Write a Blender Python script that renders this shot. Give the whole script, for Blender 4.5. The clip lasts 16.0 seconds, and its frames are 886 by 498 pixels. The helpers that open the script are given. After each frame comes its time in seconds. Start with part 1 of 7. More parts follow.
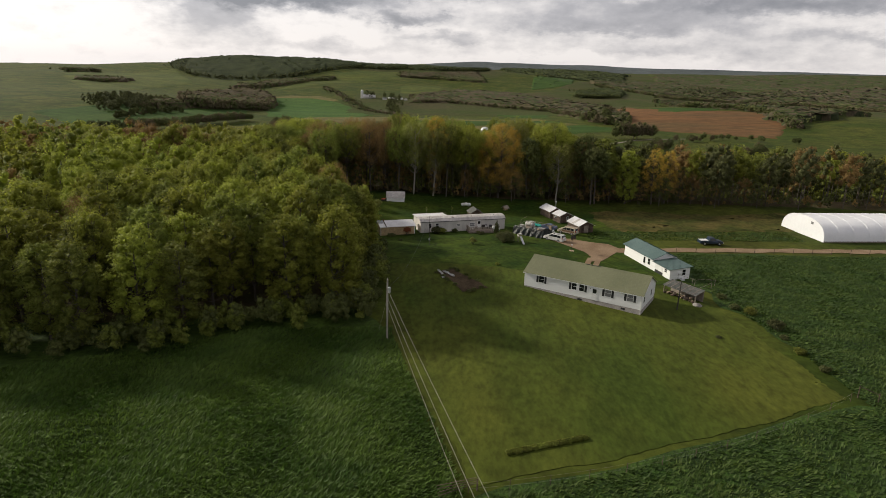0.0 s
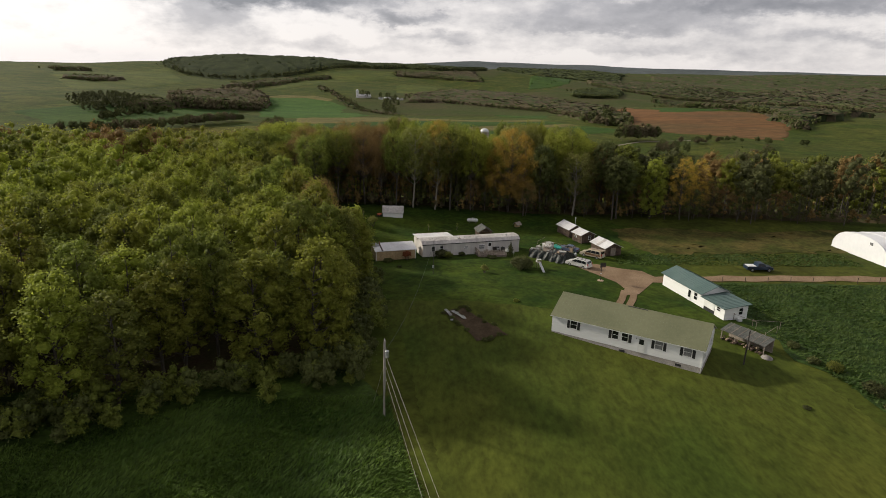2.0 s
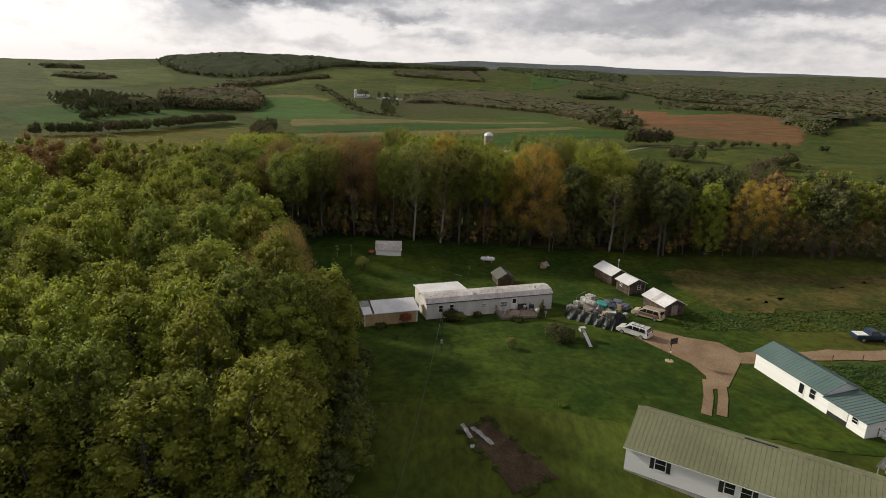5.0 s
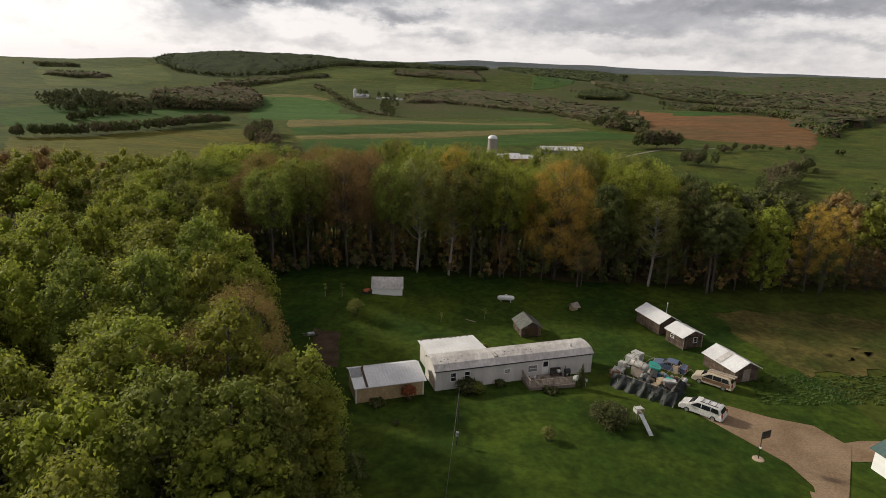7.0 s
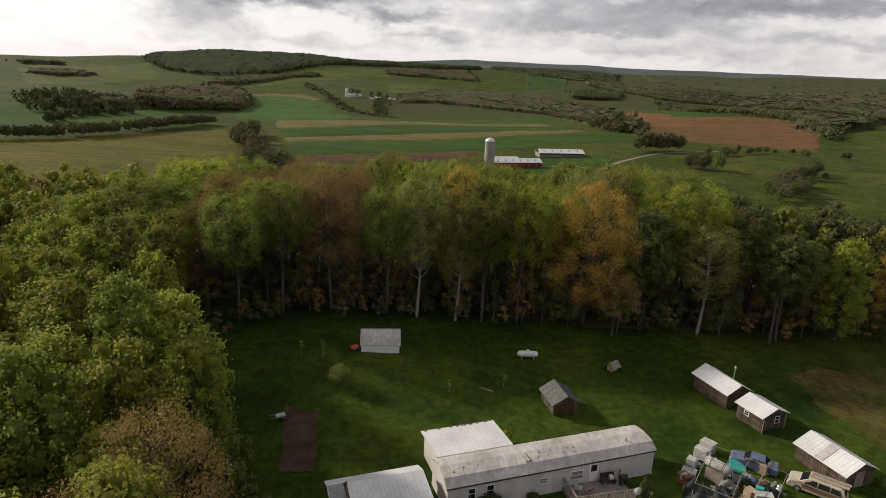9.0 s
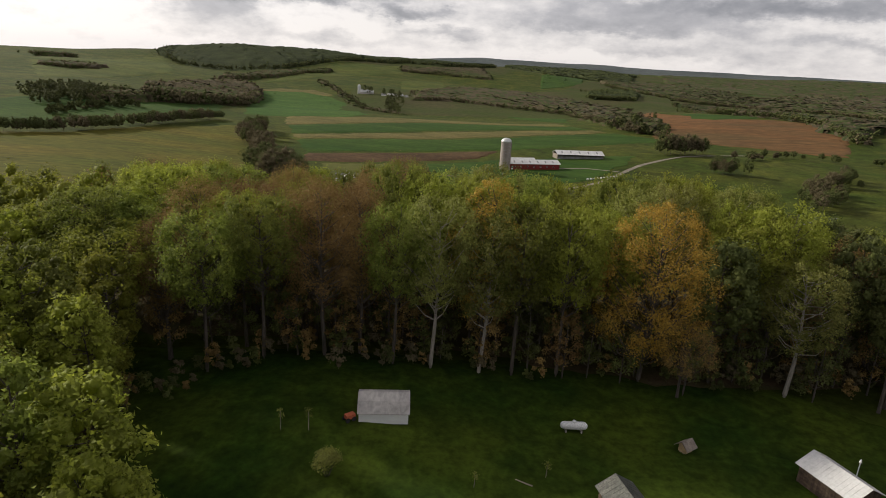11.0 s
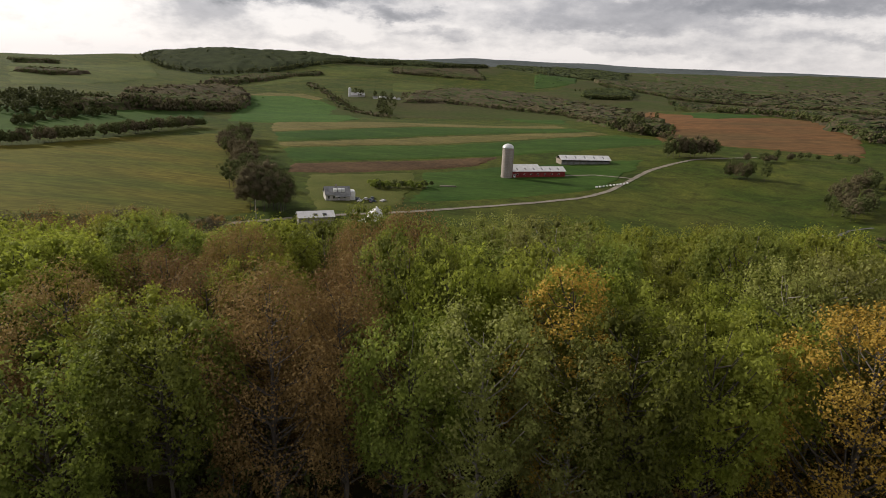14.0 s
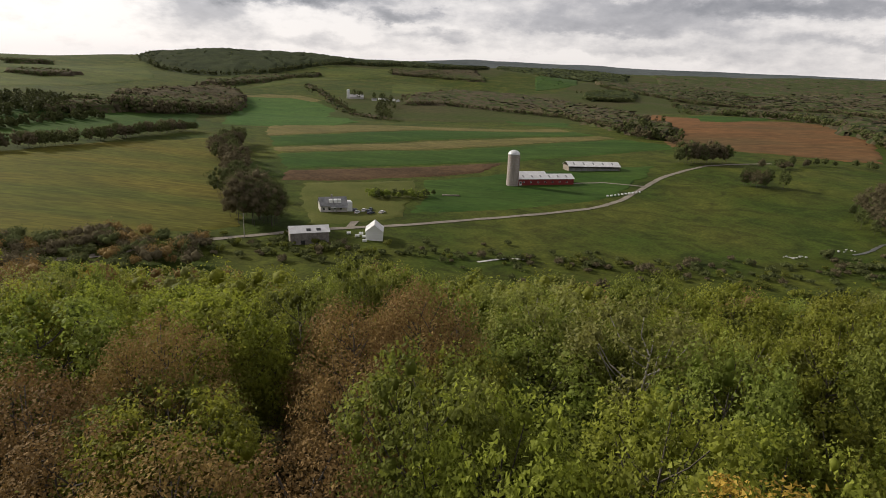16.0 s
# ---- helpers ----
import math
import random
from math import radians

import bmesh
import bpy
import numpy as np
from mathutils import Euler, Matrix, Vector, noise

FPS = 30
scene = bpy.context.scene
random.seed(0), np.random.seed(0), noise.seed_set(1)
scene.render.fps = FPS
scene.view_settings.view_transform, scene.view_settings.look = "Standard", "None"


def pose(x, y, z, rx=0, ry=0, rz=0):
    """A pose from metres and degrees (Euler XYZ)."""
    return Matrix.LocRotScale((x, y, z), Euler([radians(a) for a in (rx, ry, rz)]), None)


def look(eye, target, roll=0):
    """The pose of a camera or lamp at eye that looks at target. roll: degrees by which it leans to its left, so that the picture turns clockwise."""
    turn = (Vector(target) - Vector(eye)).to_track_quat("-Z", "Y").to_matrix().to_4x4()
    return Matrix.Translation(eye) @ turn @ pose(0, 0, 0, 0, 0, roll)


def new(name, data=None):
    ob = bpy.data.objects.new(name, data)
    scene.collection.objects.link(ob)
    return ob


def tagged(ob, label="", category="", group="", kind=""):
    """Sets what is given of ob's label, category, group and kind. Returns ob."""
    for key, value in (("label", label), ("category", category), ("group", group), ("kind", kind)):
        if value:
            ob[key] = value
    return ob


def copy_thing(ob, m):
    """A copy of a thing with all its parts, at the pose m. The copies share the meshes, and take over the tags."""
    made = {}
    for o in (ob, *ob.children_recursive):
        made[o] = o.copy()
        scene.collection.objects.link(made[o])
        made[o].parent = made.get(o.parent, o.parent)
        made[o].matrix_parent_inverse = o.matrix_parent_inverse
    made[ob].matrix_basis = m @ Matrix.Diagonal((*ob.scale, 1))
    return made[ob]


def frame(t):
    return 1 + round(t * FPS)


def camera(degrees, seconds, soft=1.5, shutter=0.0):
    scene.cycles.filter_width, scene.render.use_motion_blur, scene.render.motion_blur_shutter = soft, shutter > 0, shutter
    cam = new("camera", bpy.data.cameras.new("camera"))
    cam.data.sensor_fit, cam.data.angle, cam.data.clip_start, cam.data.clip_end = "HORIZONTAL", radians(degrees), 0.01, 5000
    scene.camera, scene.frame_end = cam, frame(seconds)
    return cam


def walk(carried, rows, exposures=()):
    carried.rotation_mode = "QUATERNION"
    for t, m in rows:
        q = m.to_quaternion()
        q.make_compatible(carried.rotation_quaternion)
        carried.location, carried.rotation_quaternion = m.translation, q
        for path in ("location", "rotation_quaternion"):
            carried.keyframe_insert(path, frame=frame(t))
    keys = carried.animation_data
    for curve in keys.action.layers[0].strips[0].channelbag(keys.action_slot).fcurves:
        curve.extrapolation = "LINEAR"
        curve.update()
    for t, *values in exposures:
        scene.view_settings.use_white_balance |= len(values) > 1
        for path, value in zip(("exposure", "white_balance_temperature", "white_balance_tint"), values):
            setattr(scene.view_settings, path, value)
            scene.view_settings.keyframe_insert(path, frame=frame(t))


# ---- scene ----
cam = camera(71.4, 16.0, soft=0.9)
PATH = [
    (0, (0.432, -0.01, 37.824), (0.375, 1.91, 37.266), 1.7),
    (0.5, (-0.052, 4.971, 37.723), (-0.109, 6.89, 37.164), 1.8),
    (1, (-0.645, 10.123, 37.612), (-0.702, 12.042, 37.05), 1.9),
    (1.5, (-1.456, 15.528, 37.503), (-1.511, 17.447, 36.94), 1.9),
    (2, (-2.356, 21.119, 37.435), (-2.399, 23.039, 36.876), 1.8),
    (2.5, (-3.142, 26.831, 37.432), (-3.182, 28.752, 36.874), 1.9),
    (3, (-3.729, 32.424, 37.418), (-3.765, 34.345, 36.861), 1.9),
    (3.2, (-3.899, 34.588, 37.424), (-3.936, 36.508, 36.866), 2.0),
    (5.3, (-5.524, 56.349, 37.798), (-5.564, 58.268, 37.237), 2.2),
    (5.5, (-5.712, 58.497, 37.805), (-5.755, 60.416, 37.243), 2.2),
    (6, (-6.319, 63.964, 37.831), (-6.362, 65.883, 37.271), 2.2),
    (6.5, (-6.985, 69.421, 37.913), (-7.025, 71.34, 37.351), 2.2),
    (7, (-7.648, 74.845, 38.046), (-7.685, 76.764, 37.484), 2.3),
    (7.5, (-8.279, 80.368, 38.184), (-8.31, 82.287, 37.622), 2.4),
    (8, (-8.944, 85.948, 38.279), (-8.963, 87.868, 37.719), 2.3),
    (8.5, (-9.745, 91.239, 38.26), (-9.756, 93.159, 37.699), 2.5),
    (9, (-10.233, 96.229, 38.116), (-10.246, 98.148, 37.553), 2.5),
    (9.2, (-10.425, 98.196, 38.067), (-10.438, 100.114, 37.501), 2.5),
    (11.3, (-12.467, 118.64, 36.675), (-12.515, 120.556, 36.103), 3.3),
    (11.5, (-12.74, 120.624, 36.634), (-12.788, 122.54, 36.061), 3.2),
    (12, (-13.555, 125.75, 36.615), (-13.606, 127.666, 36.045), 3.0),
    (12.5, (-14.433, 131.007, 36.685), (-14.482, 132.924, 36.115), 3.0),
    (13, (-15.264, 136.491, 36.762), (-15.307, 138.408, 36.193), 2.8),
    (13.5, (-15.935, 142.17, 36.867), (-15.968, 144.088, 36.301), 2.5),
    (14, (-16.561, 147.856, 36.926), (-16.586, 149.774, 36.359), 2.5),
    (14.5, (-17.299, 153.621, 37.064), (-17.319, 155.539, 36.496), 2.5),
    (15, (-17.808, 159.178, 37.18), (-17.828, 161.095, 36.611), 2.6),
    (15.5, (-18.443, 164.537, 37.224), (-18.466, 166.455, 36.657), 2.6),
    (16, (-19.167, 169.782, 37.255), (-19.189, 171.701, 36.692), 2.6),
]
walk(cam, [(t, look(eye, target, roll)) for t, eye, target, roll in PATH])

# ---- world and sun ----
SUN_BEARING, SUN_HEIGHT = -67.0, 26.0
world = bpy.data.worlds.new("sky")
scene.world = world
world.use_nodes = True


BANKS = (
    (-21.5, 4.0, 4.0, 2.2, 0.50), (-16.0, 5.7, 9.5, 0.9, 1.15), (-4.0, 6.9, 12.0, 0.9, 0.8), (-5.8, 4.2, 3.2, 0.55, 0.75),
    (12.5, 4.1, 11.5, 0.95, 0.62), (25.0, 5.6, 17.0, 0.75, 0.85), (31.0, 3.2, 9.0, 0.5, 0.36), (17.0, 2.2, 14.0, 0.6, 0.28),
    (-2.0, 2.7, 4.0, 0.45, 0.35), (-12.0, 1.6, 9.0, 0.6, 0.22), (29.0, 1.4, 10.0, 0.7, 0.18), (-33.0, 6.6, 5.0, 0.7, 0.4),
)


def build_sky():
    nt = world.node_tree
    n, l = nt.nodes, nt.links
    n.clear()
    out = n.new("ShaderNodeOutputWorld")
    bg = n.new("ShaderNodeBackground")
    bg.inputs["Strength"].default_value = 1.0
    l.new(bg.outputs[0], out.inputs[0])
    sky = n.new("ShaderNodeTexSky")
    sky.sky_type, sky.sun_disc = "NISHITA", False
    sky.sun_elevation, sky.sun_rotation = radians(SUN_HEIGHT), radians(SUN_BEARING)
    dim = n.new("ShaderNodeVectorMath")
    dim.operation = "SCALE"
    dim.inputs["Scale"].default_value = 0.1
    l.new(sky.outputs[0], dim.inputs[0])
    way = n.new("ShaderNodeTexCoord")
    sep = n.new("ShaderNodeSeparateXYZ")
    l.new(way.outputs["Generated"], sep.inputs[0])

    def maths(op, a, b):
        m = n.new("ShaderNodeMath")
        m.operation = op
        for i, v in enumerate((a, b)):
            if isinstance(v, (int, float)):
                m.inputs[i].default_value = v
            else:
                l.new(v, m.inputs[i])
        return m.outputs[0]

    def fade(v, lo, hi, c0=0.0, c1=1.0):
        m = n.new("ShaderNodeMapRange")
        m.interpolation_type = "SMOOTHSTEP"
        for i, w in ((1, lo), (2, hi), (3, c0), (4, c1)):
            m.inputs[i].default_value = w
        l.new(v, m.inputs[0])
        return m.outputs[0]

    def fluff(scale, detail, rough, shift):
        move = n.new("ShaderNodeVectorMath")
        move.inputs[1].default_value = shift
        l.new(comb.outputs[0], move.inputs[0])
        tex = n.new("ShaderNodeTexNoise")
        tex.inputs["Scale"].default_value, tex.inputs["Detail"].default_value = scale, detail
        tex.inputs["Roughness"].default_value = rough
        l.new(move.outputs[0], tex.inputs["Vector"])
        return tex.outputs["Fac"]

    # bearing and height over the horizon, in degrees
    bearing = maths("MULTIPLY", maths("ARCTAN2", sep.outputs[0], sep.outputs[1]), 57.2958)
    height = maths("MULTIPLY", maths("ARCSINE", sep.outputs[2], 0.0), 57.2958)
    comb = n.new("ShaderNodeCombineXYZ")
    l.new(maths("MULTIPLY", bearing, 0.27), comb.inputs[0])
    l.new(maths("MULTIPLY", height, 0.55), comb.inputs[1])
    rag_a, rag_b = fluff(0.9, 7, 0.62, (3.0, 1.0, 0.0)), fluff(1.0, 7, 0.62, (17.0, 8.0, 0.0))
    ragged_bearing = maths("ADD", bearing, maths("MULTIPLY", maths("SUBTRACT", rag_a, 0.5), 11.0))
    ragged_height = maths("ADD", height, maths("MULTIPLY", maths("SUBTRACT", rag_b, 0.5), 3.2))
    # cloud banks low over the hills: bearing, height, half width, half depth, thickness
    thick = maths("MULTIPLY", maths("SUBTRACT", fluff(1.3, 9, 0.6, (9.0, 4.0, 0.0)), 0.52), 0.75)
    for east, high, wide, deep, much in BANKS:
        across = maths("POWER", maths("ABSOLUTE", maths("DIVIDE", maths("SUBTRACT", ragged_bearing, east), wide), 0.0), 2.4)
        over = maths("POWER", maths("ABSOLUTE", maths("DIVIDE", maths("SUBTRACT", ragged_height, high), deep), 0.0), 2.4)
        bank = maths("MULTIPLY", maths("EXPONENT", maths("MULTIPLY", maths("ADD", across, over), -1.0), 0.0), much)
        thick = maths("ADD", thick, bank)
    # broken cloud over the rest of the sky
    aloft = fade(fluff(0.16, 8, 0.56, (5.3, 1.2, 0.0)), 0.38, 0.64, 0.1, 0.8)
    beyond = maths("MAXIMUM", fade(height, 6.5, 11.0), fade(maths("ABSOLUTE", bearing, 0.0), 40.0, 50.0))
    whole = n.new("ShaderNodeMix")
    l.new(beyond, whole.inputs[0])
    l.new(thick, whole.inputs[2])
    l.new(aloft, whole.inputs[3])
    ramp = n.new("ShaderNodeValToRGB")
    ramp.color_ramp.interpolation = "LINEAR"
    e = ramp.color_ramp.elements
    e[0].position, e[0].color = 0.0, (0.92, 0.87, 0.85, 1)
    e[1].position, e[1].color = 1.0, (0.25, 0.25, 0.28, 1)
    mid = e.new(0.45)
    mid.color = (0.50, 0.485, 0.51, 1)
    l.new(whole.outputs[0], ramp.inputs[0])
    # a little clear sky shows through
    mix = n.new("ShaderNodeMixRGB")
    mix.inputs[0].default_value = 0.92
    l.new(dim.outputs[0], mix.inputs[1])
    l.new(ramp.outputs[0], mix.inputs[2])
    # paler, hazier band low over the hills
    low = n.new("ShaderNodeMapRange")
    low.interpolation_type = "SMOOTHSTEP"
    for i, v in ((1, 0.0), (2, 1.6), (3, 0.45), (4, 0.0)):
        low.inputs[i].default_value = v
    l.new(height, low.inputs[0])
    haze = n.new("ShaderNodeMixRGB")
    haze.inputs[2].default_value = (0.74, 0.70, 0.69, 1)
    l.new(low.outputs[0], haze.inputs[0])
    l.new(mix.outputs[0], haze.inputs[1])
    # thinner, brighter cloud towards the hidden sun
    toward = n.new("ShaderNodeVectorMath")
    toward.operation = "DOT_PRODUCT"
    bear, high = radians(SUN_BEARING), radians(SUN_HEIGHT)
    toward.inputs[1].default_value = (math.sin(bear) * math.cos(high), math.cos(bear) * math.cos(high), math.sin(high))
    l.new(way.outputs["Generated"], toward.inputs[0])
    near_sun = maths("POWER", maths("MAXIMUM", toward.outputs["Value"], 0.0), 3.0)
    # cloud heavier and greyer overhead than low over the hills
    roof = n.new("ShaderNodeMapRange")
    roof.interpolation_type = "SMOOTHSTEP"
    for i, v in ((1, 0.12), (2, 0.6), (3, 1.0), (4, 0.76)):
        roof.inputs[i].default_value = v
    l.new(sep.outputs[2], roof.inputs[0])
    heavy = fade(toward.outputs["Value"], -0.6, 0.25, 0.95, 1.0)  # slightly thicker cloud on the side away from the sun
    l.new(maths("MULTIPLY", maths("MULTIPLY", roof.outputs[0], heavy), maths("ADD", maths("MULTIPLY", near_sun, 0.45), 1.0)), bg.inputs["Strength"])
    l.new(haze.outputs[0], bg.inputs[0])


build_sky()
lamp = bpy.data.lights.new("sun", "SUN")
lamp.energy, lamp.angle, lamp.color = 4.0, radians(4), (1.0, 0.93, 0.78)
sun = new("sun", lamp)
b, h = radians(SUN_BEARING), radians(SUN_HEIGHT)
sun.matrix_world = look((math.sin(b) * math.cos(h) * 300, 150 + math.cos(b) * math.cos(h) * 300, math.sin(h) * 300), (0, 150, 0))


# ---- materials ----
def material(name, a, b, scale=1.0, rough=0.8, metal=0.0, bump=0.2, fine=8.0, stretch=(1, 1, 1), spec=0.5, lift=1.25, each=0.0, leaf=0.0, reach=0.1, isle_spread=0.22, wear=0.0, wear_scale=4.0):
    """Two colours mottled at two scales, with relief; each: variation between objects; leaf: share of light let through."""
    m = bpy.data.materials.new(name)
    m.use_nodes = True
    nt = m.node_tree
    n, l = nt.nodes, nt.links
    bsdf = n["Principled BSDF"]
    coord = n.new("ShaderNodeNewGeometry")
    mapping = n.new("ShaderNodeMapping")
    mapping.inputs["Scale"].default_value = stretch
    l.new(coord.outputs["Position"], mapping.inputs[0])
    big, small = n.new("ShaderNodeTexNoise"), n.new("ShaderNodeTexNoise")
    big.inputs["Scale"].default_value, big.inputs["Detail"].default_value = scale, 5
    small.inputs["Scale"].default_value, small.inputs["Detail"].default_value = scale * fine, 4
    small.inputs["Roughness"].default_value = 0.65
    for t in (big, small):
        l.new(mapping.outputs[0], t.inputs["Vector"])
    ramp = n.new("ShaderNodeValToRGB")
    ramp.color_ramp.elements[0].position, ramp.color_ramp.elements[1].position = 0.36, 0.64
    ramp.color_ramp.elements[0].color, ramp.color_ramp.elements[1].color = (*a, 1), (*b, 1)
    l.new(big.outputs["Fac"], ramp.inputs[0])
    grain = n.new("ShaderNodeMapRange")
    for i, v in ((1, 0.3), (2, 0.7), (3, 2 - lift), (4, lift)):
        grain.inputs[i].default_value = v
    l.new(small.outputs["Fac"], grain.inputs[0])
    hue = n.new("ShaderNodeHueSaturation")
    l.new(ramp.outputs[0], hue.inputs["Color"])
    value = grain.outputs[0]
    if wear:
        streak = n.new("ShaderNodeTexNoise")
        streak.inputs["Scale"].default_value, streak.inputs["Detail"].default_value = scale * wear_scale, 6
        streak.inputs["Distortion"].default_value = 1.6
        l.new(mapping.outputs[0], streak.inputs["Vector"])
        worn = n.new("ShaderNodeMapRange")
        for i, v in ((1, 0.34), (2, 0.66), (3, 1 - wear), (4, 1 + wear)):
            worn.inputs[i].default_value = v
        l.new(streak.outputs["Fac"], worn.inputs[0])
        both = n.new("ShaderNodeMath")
        both.operation = "MULTIPLY"
        l.new(value, both.inputs[0])
        l.new(worn.outputs[0], both.inputs[1])
        value = both.outputs[0]
    if each:
        info = n.new("ShaderNodeObjectInfo")
        spread = n.new("ShaderNodeMapRange")
        spread.inputs[3].default_value, spread.inputs[4].default_value = 1 - each, 1 + each
        l.new(info.outputs["Random"], spread.inputs[0])
        times = n.new("ShaderNodeMath")
        times.operation = "MULTIPLY"
        l.new(spread.outputs[0], times.inputs[0])
        l.new(value, times.inputs[1])
        value = times.outputs[0]
        turn = n.new("ShaderNodeMapRange")
        turn.inputs[3].default_value, turn.inputs[4].default_value = 0.5 - each * 0.04, 0.5 + each * 0.04
        l.new(info.outputs["Random"], turn.inputs[0])
        l.new(turn.outputs[0], hue.inputs["Hue"])
    if leaf:
        isle = n.new("ShaderNodeMapRange")
        isle.inputs[3].default_value, isle.inputs[4].default_value = 1 - isle_spread, 1 + isle_spread
        l.new(coord.outputs["Random Per Island"], isle.inputs[0])
        times = n.new("ShaderNodeMath")
        times.operation = "MULTIPLY"
        l.new(isle.outputs[0], times.inputs[0])
        l.new(value, times.inputs[1])
        value = times.outputs[0]
    l.new(value, hue.inputs["Value"])
    l.new(hue.outputs[0], bsdf.inputs["Base Color"])
    bsdf.inputs["Roughness"].default_value, bsdf.inputs["Metallic"].default_value = rough, metal
    bsdf.inputs["Specular IOR Level"].default_value = spec
    if bump:
        relief = n.new("ShaderNodeBump")
        relief.inputs["Strength"].default_value, relief.inputs["Distance"].default_value = bump, reach
        l.new(small.outputs["Fac"], relief.inputs["Height"])
        l.new(relief.outputs[0], bsdf.inputs["Normal"])
    if leaf:
        glow = n.new("ShaderNodeBsdfTranslucent")
        l.new(hue.outputs[0], glow.inputs[0])
        mix = n.new("ShaderNodeMixShader")
        mix.inputs[0].default_value = leaf
        l.new(bsdf.outputs[0], mix.inputs[1])
        l.new(glow.outputs[0], mix.inputs[2])
        l.new(mix.outputs[0], n["Material Output"].inputs[0])
    return m


M = {}
M["pasture"] = material("pasture", (0.035, 0.053, 0.006), (0.065, 0.072, 0.011), 0.022, 0.95, bump=0.5, fine=30, spec=0.1, lift=1.35, wear=0.30, wear_scale=2.6)
M["hay"] = material("hay", (0.030, 0.056, 0.007), (0.058, 0.094, 0.012), 0.10, 0.9, bump=0.8, fine=14, spec=0.2, lift=1.4, reach=0.3, wear=0.25, wear_scale=3)
M["lawn_pale"] = material("lawn_pale", (0.075, 0.086, 0.018), (0.100, 0.104, 0.026), 0.06, 0.95, bump=0.3, fine=22, spec=0.1)
M["lawn"] = material("lawn", (0.041, 0.060, 0.008), (0.074, 0.083, 0.012), 0.050, 0.95, bump=0.3, fine=26, spec=0.1, lift=1.3, wear=0.16, wear_scale=5, stretch=(1, 0.45, 1))
M["yard"] = material("yard", (0.017, 0.038, 0.004), (0.048, 0.070, 0.007), 0.08, 0.95, bump=0.5, fine=14, spec=0.1, lift=1.35, wear=0.25, wear_scale=3)
M["clover"] = material("clover", (0.022, 0.048, 0.006), (0.040, 0.072, 0.010), 0.35, 0.9, bump=1.0, fine=5, spec=0.2, lift=1.5, reach=0.4, wear=0.25, wear_scale=0.4)
M["rough_field"] = material("rough_field", (0.092, 0.074, 0.022), (0.042, 0.050, 0.010), 0.13, 0.95, bump=0.5, fine=12, spec=0.1, wear=0.3, wear_scale=3)
M["gold_field"] = material("gold_field", (0.112, 0.094, 0.014), (0.072, 0.080, 0.011), 0.030, 0.95, bump=0.4, fine=18, stretch=(0.22, 1, 1), spec=0.1, lift=1.3, wear=0.25, wear_scale=6)
M["green_crop"] = material("green_crop", (0.026, 0.060, 0.008), (0.044, 0.080, 0.012), 0.03, 0.95, bump=0.2, fine=20, stretch=(0.4, 1, 1), spec=0.1, wear=0.2, wear_scale=3)
M["hill_grass"] = material("hill_grass", (0.052, 0.072, 0.012), (0.084, 0.094, 0.018), 0.012, 0.95, bump=0.2, fine=20, spec=0.1, lift=1.2, wear=0.2, wear_scale=3)
M["dome_grass"] = material("dome_grass", (0.036, 0.084, 0.012), (0.052, 0.100, 0.016), 0.02, 0.95, bump=0.2, fine=20, spec=0.1, wear=0.15, wear_scale=3)
M["tan_crop"] = material("tan_crop", (0.105, 0.095, 0.030), (0.145, 0.120, 0.044), 0.04, 0.95, bump=0.2, fine=20, stretch=(0.4, 1, 1), spec=0.1, wear=0.2, wear_scale=3)
M["ploughed"] = material("ploughed", (0.066, 0.040, 0.020), (0.092, 0.056, 0.028), 0.03, 0.95, bump=0.4, fine=25, spec=0.1, wear=0.2)
M["red_soil"] = material("red_soil", (0.150, 0.074, 0.030), (0.105, 0.066, 0.028), 0.014, 0.95, bump=0.3, fine=22, stretch=(0.35, 1, 1), spec=0.1, wear=0.22, wear_scale=4)
M["gravel"] = material("gravel", (0.185, 0.122, 0.072), (0.255, 0.178, 0.112), 0.25, 0.95, bump=0.4, fine=16, spec=0.2)
M["road_stone"] = material("road_stone", (0.190, 0.165, 0.135), (0.250, 0.220, 0.180), 0.1, 0.95, bump=0.3, fine=16, spec=0.2)
M["soil"] = material("soil", (0.048, 0.034, 0.019), (0.082, 0.058, 0.035), 0.5, 0.95, bump=0.8, fine=8, spec=0.1)
M["leaf_fresh"] = material("leaf_fresh", (0.204, 0.226, 0.028), (0.284, 0.302, 0.046), 0.25, 0.7, bump=0, fine=6, each=0.28, leaf=0.5, spec=0.3)
M["leaf_green"] = material("leaf_green", (0.154, 0.182, 0.028), (0.216, 0.240, 0.046), 0.25, 0.7, bump=0, fine=6, each=0.28, leaf=0.5, spec=0.3)
M["leaf_silver"] = material("leaf_silver", (0.195, 0.208, 0.044), (0.262, 0.264, 0.068), 0.25, 0.7, bump=0, fine=6, each=0.2, leaf=0.42, spec=0.4)
M["leaf_gold"] = material("leaf_gold", (0.400, 0.262, 0.038), (0.500, 0.342, 0.060), 0.25, 0.7, bump=0, fine=6, each=0.15, leaf=0.35, spec=0.3)
M["leaf_brown"] = material("leaf_brown", (0.210, 0.136, 0.050), (0.270, 0.178, 0.064), 0.25, 0.8, bump=0, fine=6, each=0.2, leaf=0.25, spec=0.2)
M["leaf_dark"] = material("leaf_dark", (0.060, 0.067, 0.018), (0.082, 0.090, 0.024), 0.25, 0.7, bump=0, fine=6, each=0.2, leaf=0.2, spec=0.3)
